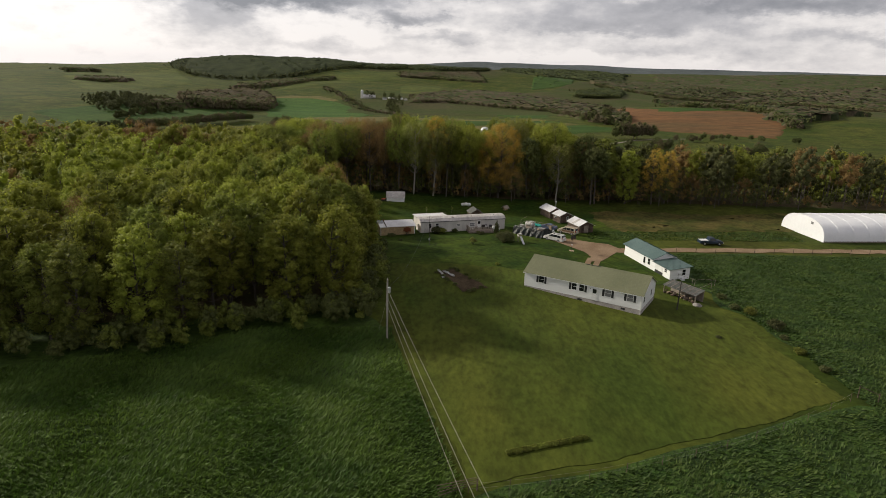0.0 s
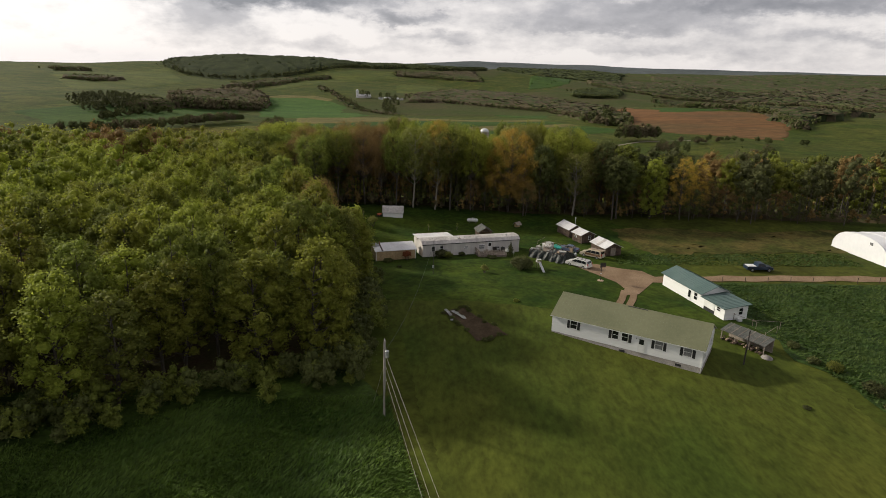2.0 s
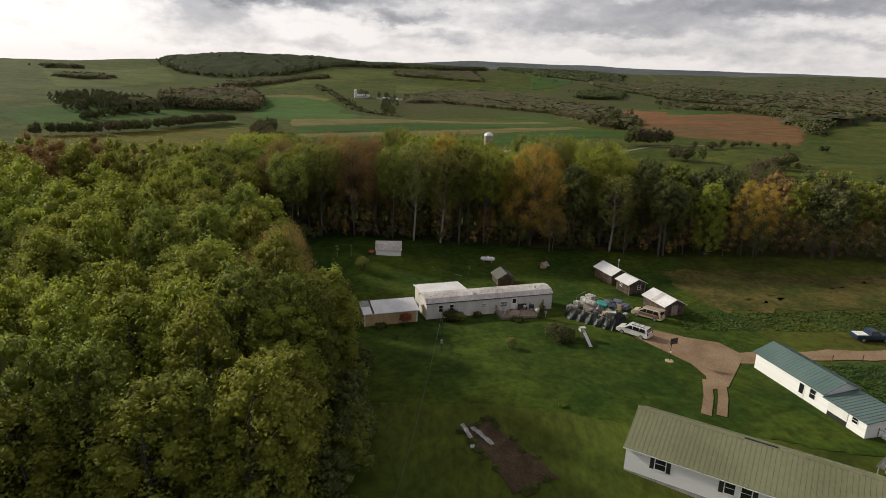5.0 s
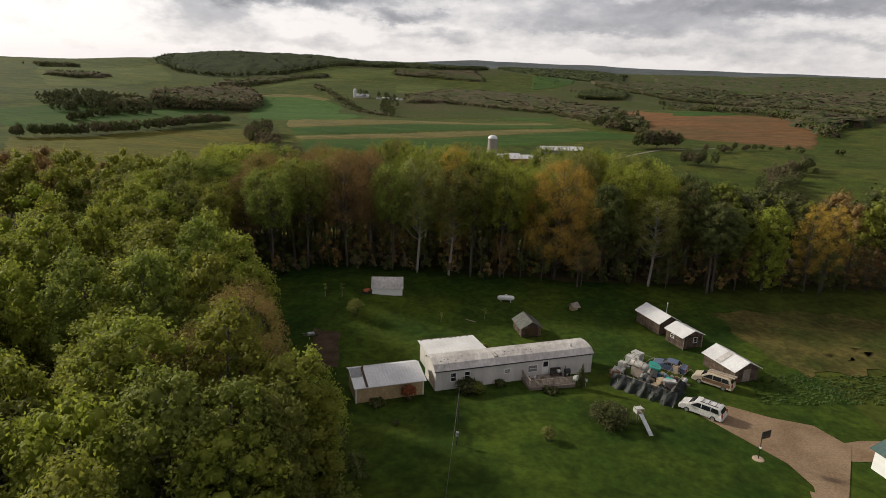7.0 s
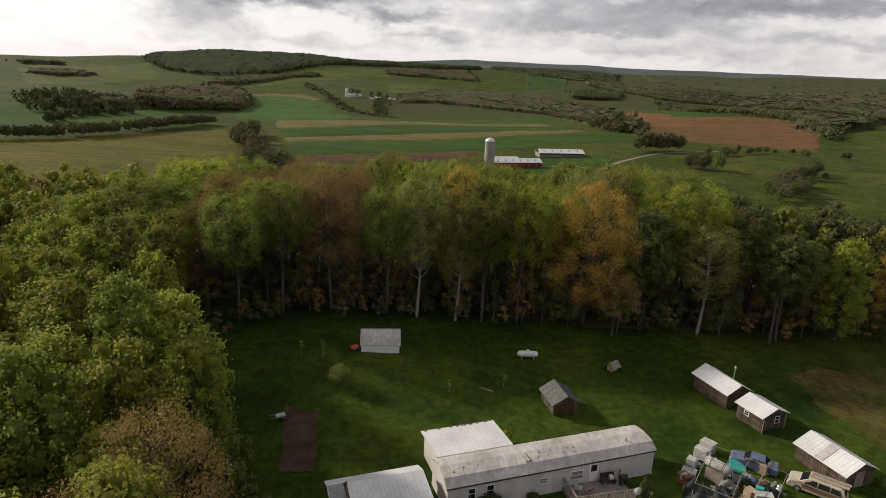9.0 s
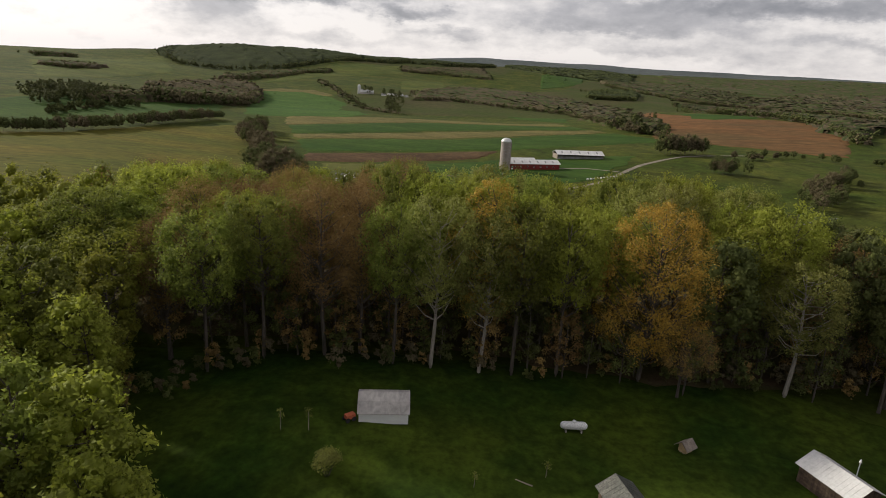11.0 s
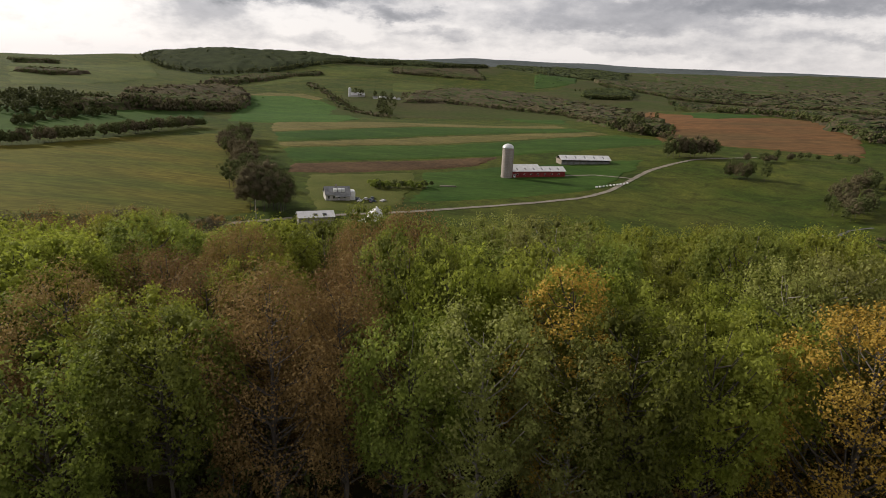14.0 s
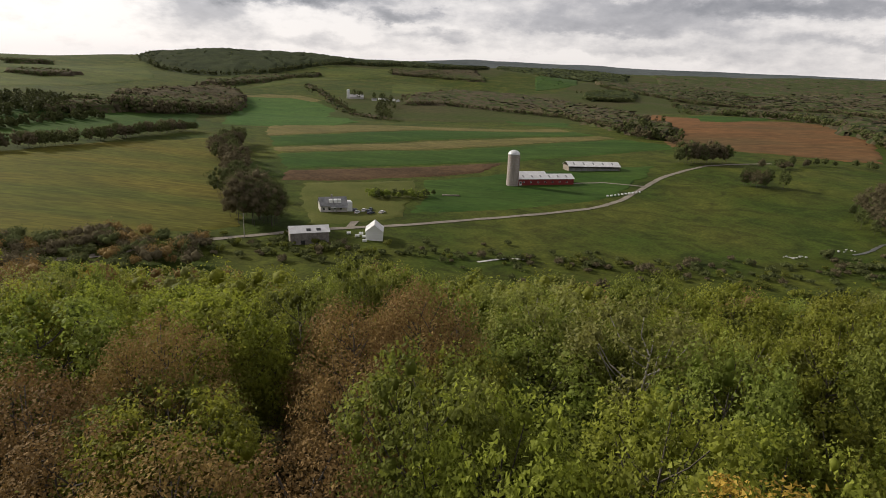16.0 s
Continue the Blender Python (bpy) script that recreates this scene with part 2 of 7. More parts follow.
M["leaf_dusk"] = material("leaf_dusk", (0.080, 0.094, 0.022), (0.112, 0.124, 0.032), 0.25, 0.7, bump=0, fine=6, each=0.25, leaf=0.25, spec=0.3)
M["leaf_roof_green"] = material("leaf_roof_green", (0.044, 0.056, 0.020), (0.066, 0.076, 0.028), 0.03, 0.95, bump=0.3, fine=8, spec=0.05, lift=1.4, reach=0.6)
M["leaf_roof_brown"] = material("leaf_roof_brown", (0.066, 0.055, 0.034), (0.092, 0.076, 0.046), 0.03, 0.95, bump=0.3, fine=8, spec=0.05, lift=1.4, reach=0.6)
M["leaf_roof_dark"] = material("leaf_roof_dark", (0.028, 0.037, 0.016), (0.044, 0.053, 0.022), 0.03, 0.95, bump=0.3, fine=8, spec=0.05, lift=1.4, reach=0.6)
# leaves of far trees, lightened and greyed: some haze is painted into both colours
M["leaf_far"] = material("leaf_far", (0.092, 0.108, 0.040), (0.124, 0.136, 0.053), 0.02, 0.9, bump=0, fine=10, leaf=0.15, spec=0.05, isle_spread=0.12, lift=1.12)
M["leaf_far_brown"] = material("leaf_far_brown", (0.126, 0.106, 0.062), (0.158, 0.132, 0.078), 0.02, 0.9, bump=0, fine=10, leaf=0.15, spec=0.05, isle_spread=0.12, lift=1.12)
M["scrub"] = material("scrub", (0.070, 0.066, 0.030), (0.050, 0.066, 0.018), 0.008, 0.95, bump=0.3, fine=14, spec=0.05)
# wooded ridge; the haze of distance is put into its blue-grey colour
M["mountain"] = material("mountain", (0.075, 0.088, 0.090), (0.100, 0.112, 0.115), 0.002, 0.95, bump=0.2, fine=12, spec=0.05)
M["leaf_litter"] = material("leaf_litter", (0.085, 0.060, 0.036), (0.066, 0.062, 0.024), 0.3, 0.95, bump=0.6, fine=8, spec=0.1)
M["bark"] = material("bark", (0.055, 0.045, 0.036), (0.110, 0.092, 0.076), 1.5, 0.9, bump=0.7, fine=6, stretch=(3, 3, 0.5), reach=0.03)
M["bark_pale"] = material("bark_pale", (0.24, 0.215, 0.18), (0.33, 0.30, 0.26), 1.5, 0.9, bump=0.6, fine=6, stretch=(3, 3, 0.5), reach=0.03)
M["siding"] = material("siding", (0.80, 0.80, 0.79), (0.86, 0.86, 0.85), 0.6, 0.55, bump=0.25, fine=10, stretch=(0.15, 0.15, 5), lift=1.04, reach=0.02)
M["siding_old"] = material("siding_old", (0.52, 0.49, 0.47), (0.62, 0.59, 0.56), 0.5, 0.6, bump=0.3, fine=9, stretch=(2, 2, 0.3), lift=1.08, reach=0.02)
M["trim_white"] = material("trim_white", (0.72, 0.72, 0.70), (0.80, 0.80, 0.78), 1.0, 0.5, bump=0.05, lift=1.05)
M["block"] = material("block", (0.34, 0.31, 0.29), (0.44, 0.40, 0.37), 0.9, 0.9, bump=0.3, fine=9, reach=0.02)
M["shutter_black"] = material("shutter_black", (0.02, 0.02, 0.022), (0.03, 0.03, 0.03), 2, 0.5, bump=0.2, reach=0.01)
M["roof_sage"] = material("roof_sage", (0.140, 0.146, 0.076), (0.172, 0.176, 0.096), 0.2, 0.45, bump=0.1, fine=12, lift=1.1, reach=0.01)
M["roof_teal"] = material("roof_teal", (0.070, 0.118, 0.108), (0.095, 0.148, 0.135), 0.3, 0.4, bump=0.1, fine=12, lift=1.1, reach=0.01)
M["roof_white"] = material("roof_white", (0.58, 0.57, 0.57), (0.70, 0.69, 0.69), 0.35, 0.45, bump=0.1, fine=10, lift=1.1, reach=0.01)
M["roof_chalk"] = material("roof_chalk", (0.38, 0.35, 0.33), (0.50, 0.47, 0.445), 0.3, 0.6, bump=0.3, fine=7, lift=1.15, reach=0.02, stretch=(1, 0.4, 1), wear=0.16, wear_scale=4)
M["roof_grey"] = material("roof_grey", (0.17, 0.17, 0.17), (0.28, 0.28, 0.275), 0.5, 0.5, bump=0.2, fine=8, reach=0.02)
M["roof_old"] = material("roof_old", (0.075, 0.080, 0.070), (0.125, 0.122, 0.108), 0.6, 0.6, bump=0.2, fine=8, reach=0.02, wear=0.3)
M["rust"] = material("rust", (0.16, 0.075, 0.035), (0.24, 0.12, 0.06), 1.0, 0.85, bump=0.3, reach=0.01)
M["rust_dark"] = material("rust_dark", (0.045, 0.030, 0.022), (0.095, 0.060, 0.040), 1.0, 0.85, bump=0.3, reach=0.01)
M["tan_metal"] = material("tan_metal", (0.42, 0.30, 0.16), (0.50, 0.37, 0.21), 0.7, 0.6, bump=0.1, fine=6, reach=0.01)
M["barn_red"] = material("barn_red", (0.19, 0.020, 0.020), (0.25, 0.032, 0.028), 0.3, 0.8, bump=0.2)
M["log_wood"] = material("log_wood", (0.055, 0.036, 0.025), (0.120, 0.082, 0.060), 0.8, 0.9, bump=0.5, fine=8, stretch=(1, 1, 3), each=0.25, reach=0.03)
M["old_wood"] = material("old_wood", (0.19, 0.155, 0.125), (0.29, 0.245, 0.205), 1.2, 0.9, bump=0.4, fine=8, each=0.15, reach=0.02)
M["deck_wood"] = material("deck_wood", (0.19, 0.145, 0.115), (0.26, 0.21, 0.175), 1.2, 0.85, bump=0.3, fine=8, reach=0.02)
M["stone"] = material("stone", (0.19, 0.17, 0.155), (0.28, 0.255, 0.235), 0.8, 0.95, bump=0.5, fine=4)
M["silo_stave"] = material("silo_stave", (0.30, 0.25, 0.225), (0.40, 0.34, 0.31), 0.3, 0.9, bump=0.3, fine=8, stretch=(3, 3, 0.4))
M["dome_metal"] = material("dome_metal", (0.62, 0.62, 0.63), (0.72, 0.72, 0.72), 0.4, 0.4, metal=0.3, bump=0.05)
M["glass"] = material("glass", (0.012, 0.014, 0.016), (0.02, 0.022, 0.024), 0.5, 0.08, bump=0)
M["glass_screen"] = material("glass_screen", (0.16, 0.16, 0.165), (0.22, 0.22, 0.22), 1.5, 0.3, bump=0)
M["film_white"] = material("film_white", (0.80, 0.80, 0.82), (0.86, 0.86, 0.87), 0.2, 0.35, bump=0.15, fine=6, lift=1.03, reach=0.05)
M["galvanised"] = material("galvanised", (0.45, 0.46, 0.47), (0.58, 0.59, 0.60), 1, 0.4, metal=0.7, bump=0.05)
M["wire"] = material("wire", (0.30, 0.28, 0.23), (0.36, 0.34, 0.29), 1, 0.6, bump=0)
M["wire_dark"] = material("wire_dark", (0.05, 0.05, 0.05), (0.07, 0.07, 0.07), 1, 0.6, bump=0)
M["pole_wood"] = material("pole_wood", (0.26, 0.235, 0.20), (0.36, 0.33, 0.29), 1, 0.9, bump=0.5, fine=8, stretch=(3, 3, 0.3), reach=0.02)
M["post_dark"] = material("post_dark", (0.035, 0.03, 0.026), (0.06, 0.05, 0.042), 1, 0.9, bump=0.4, reach=0.02)
M["paint_silver"] = material("paint_silver", (0.62, 0.60, 0.58), (0.70, 0.68, 0.66), 0.7, 0.3, metal=0.15, bump=0)
M["paint_gold"] = material("paint_gold", (0.46, 0.40, 0.30), (0.54, 0.47, 0.36), 0.7, 0.35, metal=0.15, bump=0)
M["paint_navy"] = material("paint_navy", (0.016, 0.030, 0.055), (0.025, 0.042, 0.072), 0.7, 0.3, metal=0.2, bump=0)
M["paint_blue"] = material("paint_blue", (0.10, 0.135, 0.22), (0.14, 0.175, 0.27), 0.7, 0.35, metal=0.2, bump=0)
M["wood_panel"] = material("wood_panel", (0.16, 0.085, 0.045), (0.20, 0.11, 0.06), 2, 0.6, bump=0.1)
M["rubber"] = material("rubber", (0.018, 0.018, 0.018), (0.028, 0.028, 0.028), 3, 0.9, bump=0.2, reach=0.01)
M["rim"] = material("rim", (0.42, 0.42, 0.43), (0.52, 0.52, 0.53), 3, 0.35, metal=0.7, bump=0)
M["lamp_red"] = material("lamp_red", (0.28, 0.012, 0.012), (0.34, 0.02, 0.02), 3, 0.25, bump=0)
M["lamp_clear"] = material("lamp_clear", (0.62, 0.62, 0.60), (0.70, 0.70, 0.68), 3, 0.2, bump=0)
M["tarp"] = material("tarp", (0.020, 0.028, 0.026), (0.042, 0.052, 0.048), 1.5, 0.45, bump=0.6, fine=3, reach=0.1)
M["dirty_white"] = material("dirty_white", (0.34, 0.33, 0.31), (0.50, 0.49, 0.47), 1.2, 0.6, bump=0.15)
M["plastic_white"] = material("plastic_white", (0.68, 0.68, 0.67), (0.80, 0.80, 0.79), 1, 0.5, bump=0.1)
M["plastic_teal"] = material("plastic_teal", (0.02, 0.36, 0.29), (0.03, 0.44, 0.36), 1, 0.45, bump=0.05)
M["cardboard"] = material("cardboard", (0.32, 0.24, 0.16), (0.42, 0.32, 0.22), 2, 0.9, bump=0.1)
M["orange_red"] = material("orange_red", (0.42, 0.09, 0.04), (0.50, 0.13, 0.06), 1, 0.6, bump=0.1)
M["flower_red"] = material("flower_red", (0.20, 0.052, 0.016), (0.26, 0.085, 0.025), 1.5, 0.8, bump=0, leaf=0.25)
M["blue_plastic"] = material("blue_plastic", (0.10, 0.19, 0.36), (0.14, 0.24, 0.42), 1, 0.5, bump=0.05)
M["pale_stone"] = material("pale_stone", (0.42, 0.41, 0.38), (0.58, 0.57, 0.54), 0.8, 0.9, bump=0.3)
M["water"] = material("water", (0.06, 0.06, 0.055), (0.10, 0.10, 0.09), 0.3, 0.35, bump=0.2)


# ---- lie of the land ----
EYE_X, EYE_Y = -19.0, 170.0
RINGS = (150, 240, 310, 390, 500, 650, 740, 870, 1050, 1300, 1800, 2300, 3200, 4500, 5200)
RISE_WEST = (-30, -28, -25, -23, -19, -9, -6, -4, -3, 2, 14, 18, -10, -10, -10)
RISE_HILL = (-33, -32, -31, -30, -26, -26, -28, -36, -34, -20, -8, 58, -10, 0, 0)
RISE_MID = (-35, -34, -34, -33, -30, -29, -30, -40, -40, -28, -14, 36, 0, 98, 98)
RISE_EAST = (-37, -36, -36, -34, -27, -27, -22, -15, -13, -31, -33, -28, -12, 84, 84)
FINE = np.arange(100.0, 6000.0, 10.0)


def smooth_profile(values):
    z = np.interp(FINE, RINGS, values)
    kernel = np.exp(-0.5 * (np.arange(-12, 13) / 5.0) ** 2)
    padded = np.concatenate((np.full(12, z[0]), z, np.full(12, z[-1])))
    return np.convolve(padded, kernel / kernel.sum(), "valid")


PROFILES = [smooth_profile(v) for v in (RISE_WEST, RISE_HILL, RISE_MID, RISE_EAST)]
BEARINGS = (-38.0, -16.0, 2.0, 24.0)


def ease(a, b, v):
    s = np.clip((np.asarray(v, float) - a) / (b - a), 0, 1)
    return s * s * (3 - 2 * s)


def land(x, y):
    """Height of the ground at x, y (numbers or arrays)."""
    x, y = np.asarray(x, float), np.asarray(y, float)
    r = np.hypot(x - EYE_X, y - EYE_Y)
    bearing = np.degrees(np.arctan2(x - EYE_X, y - EYE_Y))
    zs = [np.interp(r, FINE, p) for p in PROFILES]
    far = zs[0]
    for i in range(3):
        far = far + (zs[i + 1] - zs[i]) * ease(BEARINGS[i], BEARINGS[i + 1], bearing)
    far = far + ease(500, 1500, r) * 4.0 * (np.sin(x / 130 + 1.3) * np.sin(y / 170) + 0.5 * np.sin(x / 61 + y / 83))
    hump = 1.2 * np.exp(-0.5 * (((x - 4) / 16) ** 2 + ((y - 118) / 16) ** 2))
    rise = 2.1 * np.exp(-0.5 * (((x + 26) / 12) ** 2 + ((y - 173) / 9) ** 2)) + 0.7 * ease(172, 184, y)
    return hump + rise + ease(188, 330, y) * far


# ---- building blocks ----
def part(name, bm, mat, parent=None, label="", smooth=False):
    me = bpy.data.meshes.new(name)
    bmesh.ops.recalc_face_normals(bm, faces=bm.faces)
    bm.to_mesh(me)
    bm.free()
    me.materials.append(M[mat])
    if smooth:
        me.shade_smooth()
    ob = new(name, me)
    ob.parent = parent
    return tagged(ob, label) if label else ob


def thing(name, x, y, turn=0.0, z=None, label="", category="", group="", kind=""):
    ob = new(name)
    ob.empty_display_size = 0.3
    ob.matrix_world = pose(x, y, float(land(x, y)) if z is None else z, 0, 0, turn)
    return tagged(ob, label, category, group, kind)


def box(bm, x0, x1, y0, y1, z0, z1):
    v = [bm.verts.new((x, y, z)) for z in (z0, z1) for x, y in ((x0, y0), (x1, y0), (x1, y1), (x0, y1))]
    for f in ((3, 2, 1, 0), (4, 5, 6, 7), (0, 1, 5, 4), (1, 2, 6, 5), (2, 3, 7, 6), (3, 0, 4, 7)):
        bm.faces.new([v[i] for i in f])
    return bm


def boxes(*rows):
    bm = bmesh.new()
    for r in rows:
        box(bm, *r)
    return bm


def prism(bm, outline, x0, x1):
    """An outline in y, z drawn out along x."""
    a = [bm.verts.new((x0, y, z)) for y, z in outline]
    c = [bm.verts.new((x1, y, z)) for y, z in outline]
    bm.faces.new(a[::-1])
    bm.faces.new(c)
    for i in range(len(a)):
        j = (i + 1) % len(a)
        bm.faces.new((a[i], a[j], c[j], c[i]))
    return bm


def tube(bm, points, radii, sides=8, cap=True):
    """A round bar along points."""
    rings = []
    for i, p in enumerate(points):
        p = Vector(p)
        d = Vector(points[min(i + 1, len(points) - 1)]) - Vector(points[max(i - 1, 0)])
        q = d.to_track_quat("Z", "Y")
        r = radii[i] if isinstance(radii, (list, tuple)) else radii
        rings.append([bm.verts.new(p + q @ Vector((r * math.cos(2 * math.pi * k / sides), r * math.sin(2 * math.pi * k / sides), 0))) for k in range(sides)])
    for a, c in zip(rings, rings[1:]):
        for k in range(sides):
            bm.faces.new((a[k], a[(k + 1) % sides], c[(k + 1) % sides], c[k]))
    if cap:
        bm.faces.new(rings[0][::-1])
        bm.faces.new(rings[-1])
    return bm


def quick_mesh(name, verts, faces, mats, index=None):
    """A mesh of many triangles or quads from arrays."""
    me = bpy.data.meshes.new(name)
    verts, faces = np.asarray(verts, np.float32), np.asarray(faces, np.int32)
    k = faces.shape[1]
    me.vertices.add(len(verts))
    me.vertices.foreach_set("co", verts.ravel())
    me.loops.add(faces.size)
    me.loops.foreach_set("vertex_index", faces.ravel())
    me.polygons.add(len(faces))
    me.polygons.foreach_set("loop_start", np.arange(0, faces.size, k, dtype=np.int32))
    for m in mats:
        me.materials.append(M[m])
    if index is not None:
        me.polygons.foreach_set("material_index", np.asarray(index, np.int32))
    me.update(calc_edges=True)
    return me


# ---- the ground ----
def sheet(xs, ys):
    gx, gy = np.meshgrid(xs, ys)
    verts = np.stack((gx, gy, land(gx, gy)), -1).reshape(-1, 3)
    w, hgt = len(xs), len(ys)
    i = (np.arange(hgt - 1)[:, None] * w + np.arange(w - 1)[None, :]).ravel()
    return verts, np.stack((i, i + 1, i + w + 1, i + w), -1)


verts, quads = sheet(-15 + 60 * np.sinh(np.linspace(-4.9, 4.9, 280)), 120 + 80 * np.sinh(np.linspace(-4.2, 4.82, 330)))
me = quick_mesh("ground", verts, quads, ["pasture"])
me.shade_smooth()
tagged(new("ground", me), "rolling green pasture and valley land", "ground", kind="structure")


def resample(line, n):
    p = np.asarray(line, float)
    s = np.concatenate(([0], np.cumsum(np.hypot(*np.diff(p, axis=0).T))))
    u = np.linspace(0, s[-1], n)
    return np.stack((np.interp(u, s, p[:, 0]), np.interp(u, s, p[:, 1])), -1)


def wander(p):
    """A small shift that wanders with the place, so that edges of turf and gravel are uneven and still meet."""
    x, y = p[:, 0], p[:, 1]
    a = 0.16 * np.sin(1.9 * x + 0.7 * y) + 0.12 * np.sin(4.1 * y - 2.3 * x + 1.0) + 0.2 * np.sin(0.61 * y + 0.33 * x) + 0.08 * np.sin(7.7 * x + 5.2 * y)
    c = 0.16 * np.sin(1.7 * y - 0.9 * x + 2.0) + 0.12 * np.sin(3.7 * x + 2.9 * y) + 0.2 * np.sin(0.53 * x - 0.41 * y) + 0.08 * np.sin(8.3 * y - 4.4 * x)
    return np.stack((a, c), -1)


def field(name, near, far, mat, lift=0.05, step=4.0, label="", category="field", rag=0.0):
    """A sheet of ground between two lines, laid on the land."""
    near, far = np.asarray(near, float), np.asarray(far, float)
    length = max(np.hypot(*np.diff(p, axis=0).T).sum() for p in (near, far))
    depth = max(np.hypot(*(near[0] - far[0])), np.hypot(*(near[-1] - far[-1])))
    n, m = int(np.clip(length / step, 2, 160)) + 1, int(np.clip(depth / step, 1, 160)) + 1
    a, c = resample(near, n), resample(far, n)
    v = np.linspace(0, 1, m)[:, None, None]
    p = (a * (1 - v) + c * v).reshape(-1, 2)
    if category not in ("track", "driveway"):
        p = p + (wander(p) if step < 5 else 9.0 * wander(p / 9.0)) + rag * wander(p / 5.0)
    up = np.full((m, n), lift)
    if lift > 0.2 and m > 3 and category not in ("road", "driveway", "stream"):  # the rim of a far sheet sinks into the turf
        up[0], up[-1], up[:, 0], up[:, -1] = -0.5, -0.5, -0.5, -0.5
    i = (np.arange(m - 1)[:, None] * n + np.arange(n - 1)[None, :]).ravel()
    mesh = quick_mesh(name, np.column_stack((p, land(p[:, 0], p[:, 1]) + up.ravel())), np.stack((i, i + 1, i + n + 1, i + n), -1), [mat])
    mesh.shade_smooth()
    return tagged(new(name, mesh), label, category, kind="structure")


def lane(name, line, width, mat, lift=0.08, step=2.0, label="", category="road"):
    p = resample(line, 3 * len(line))
    d = np.gradient(p, axis=0)
    d /= np.hypot(d[:, 0], d[:, 1])[:, None]
    side = np.stack((-d[:, 1], d[:, 0]), -1) * width / 2
    return field(name, p - side, p + side, mat, lift, step, label, category)



# fields near the houses
field("hay_meadow", [(-150, -40), (1, -40), (1.5, 48)], [(-150, 100), (-20, 100), (-9.5, 84)], "hay", 0.03, 1.6, "dark green uncut hay meadow in front of the woods")
field("lawn", [(2, 49.5), (12, 53.5), (23.2, 58.1), (37, 64), (49.1, 70.1)], [(-13, 116), (0, 116), (14, 114), (30, 113), (44, 104)], "lawn", 0.05, 0.8, "mown yellow-green lawn before the white house", "lawn")
field("yard", [(-22, 115.9), (0, 115.9), (14, 113.9), (30, 112.9), (45, 110)], [(-52, 185), (-8, 187), (12, 186), (30, 184), (40, 176)], "yard", 0.05, 1.0, "mown green farmyard grass round the mobile home", "lawn")
field("clover_field", [(60, -40), (52, 68), (50, 86), (46, 104), (45.2, 110), (46, 133.5)], [(260, -40), (260, 60), (260, 90), (260, 120), (260, 130), (260, 151)], "clover", 0.07, 5, "dark green leafy clover field beside the lane")
field("near_clover", [(3, -40), (2.2, 48.6), (24, 57), (49.4, 69)], [(60, -40), (60, 20), (60, 50), (60, 68)], "clover", 0.04, 4, "dark green rough grass along the fence")
field("fallow_strip", [(38.0, 161), (40, 152), (64, 155.5), (120, 162), (200, 174)], [(37, 173), (48, 175), (78, 176), (122, 179), (200, 190)], "rough_field", 0.08, 1.2, "tan and green rough fallow strip before the woods", rag=5.0)
field("woods_floor", [(-170, 86), (-58, 82), (-42, 86), (-30, 92), (-22, 97)], [(-170, 186), (-70, 182), (-50, 176), (-42, 160), (-24, 122)], "leaf_litter", 0.06, 2, "brown leaf litter under the woods", "woods floor")
field("slope_floor", [(-170, 200), (-60, 186), (-8, 186), (30, 183), (210, 188)], [(-200, 310), (-90, 325), (-36, 335), (40, 340), (300, 345)], "leaf_litter", 0.35, 6, "brown leaf litter under the wooded slope", "woods floor")
# lane, drive and dug beds
lane("farm_lane", [(33, 133), (42, 135), (60, 137.5), (100, 141.5), (200, 152)], 3.2, "gravel", 0.10, 2, "pale tan gravel farm lane")
field("drive", [(21.2, 140.2), (23.2, 137.3), (25.6, 133.6), (27.6, 130.6)], [(22.4, 142.2), (26.4, 142.0), (30.4, 139.8), (34.6, 138.6)], "gravel", 0.12, 0.5, "worn tan gravel driveway", "driveway")
field("drive_mouth", [(27.6, 130.6), (28.3, 127.0), (26.8, 123.0)], [(34.6, 138.6), (36.5, 134.5), (30.2, 124.5)], "gravel", 0.125, 0.5, "worn gravel mouth of the drive", "driveway")
for side in (-0.9, 0.9):
    lane("wheel_track", [(28.9 + side, 126.0), (27.4 + side, 121.5), (25.4 + side, 117.0)], 1.15, "gravel", 0.13, 0.5, "worn earth wheel track in the grass", "track")
field("garden_bed", [(1.3, 101.2), (5.3, 103.8)], [(-3.9, 110.7), (-0.7, 113.1)], "soil", 0.12, 1, "dug brown garden bed in the lawn", "garden bed")
field("side_bed", [(-25.3, 146.7), (-22.1, 147.0)], [(-27.8, 157.9), (-23.8, 157.4)], "soil", 0.12, 1, "dug brown vegetable bed beside the woods", "garden bed")

# fields and road in the valley
lane("valley_road", [(-190, 330), (-141, 360), (-111, 399), (-87, 416), (-68, 427), (-44, 441), (-19, 457), (9, 472), (41, 492), (62, 507), (80, 528), (104, 566), (125, 599), (151, 628), (177, 653), (199, 664), (240, 680)], 3.4, "road_stone", 0.22, 3, "pale gravel valley road")
lane("barn_track", [(58, 570), (80, 577), (98, 572), (107, 568)], 2.4, "road_stone", 0.3, 3, "pale gravel track to the barns")
field("gold_meadow", [(-215, 345), (-155, 372), (-133, 392), (-104, 420)], [(-330, 500), (-285, 527), (-262, 580), (-200, 684)], "gold_field", 0.3, 6, "yellow-brown meadow in the valley")
field("green_meadow", [(-345, 540), (-300, 548), (-275, 590), (-243, 720)], [(-430, 600), (-395, 690), (-360, 780), (-322, 900)], "green_crop", 0.5, 8, "bright green meadow behind a hedgerow")
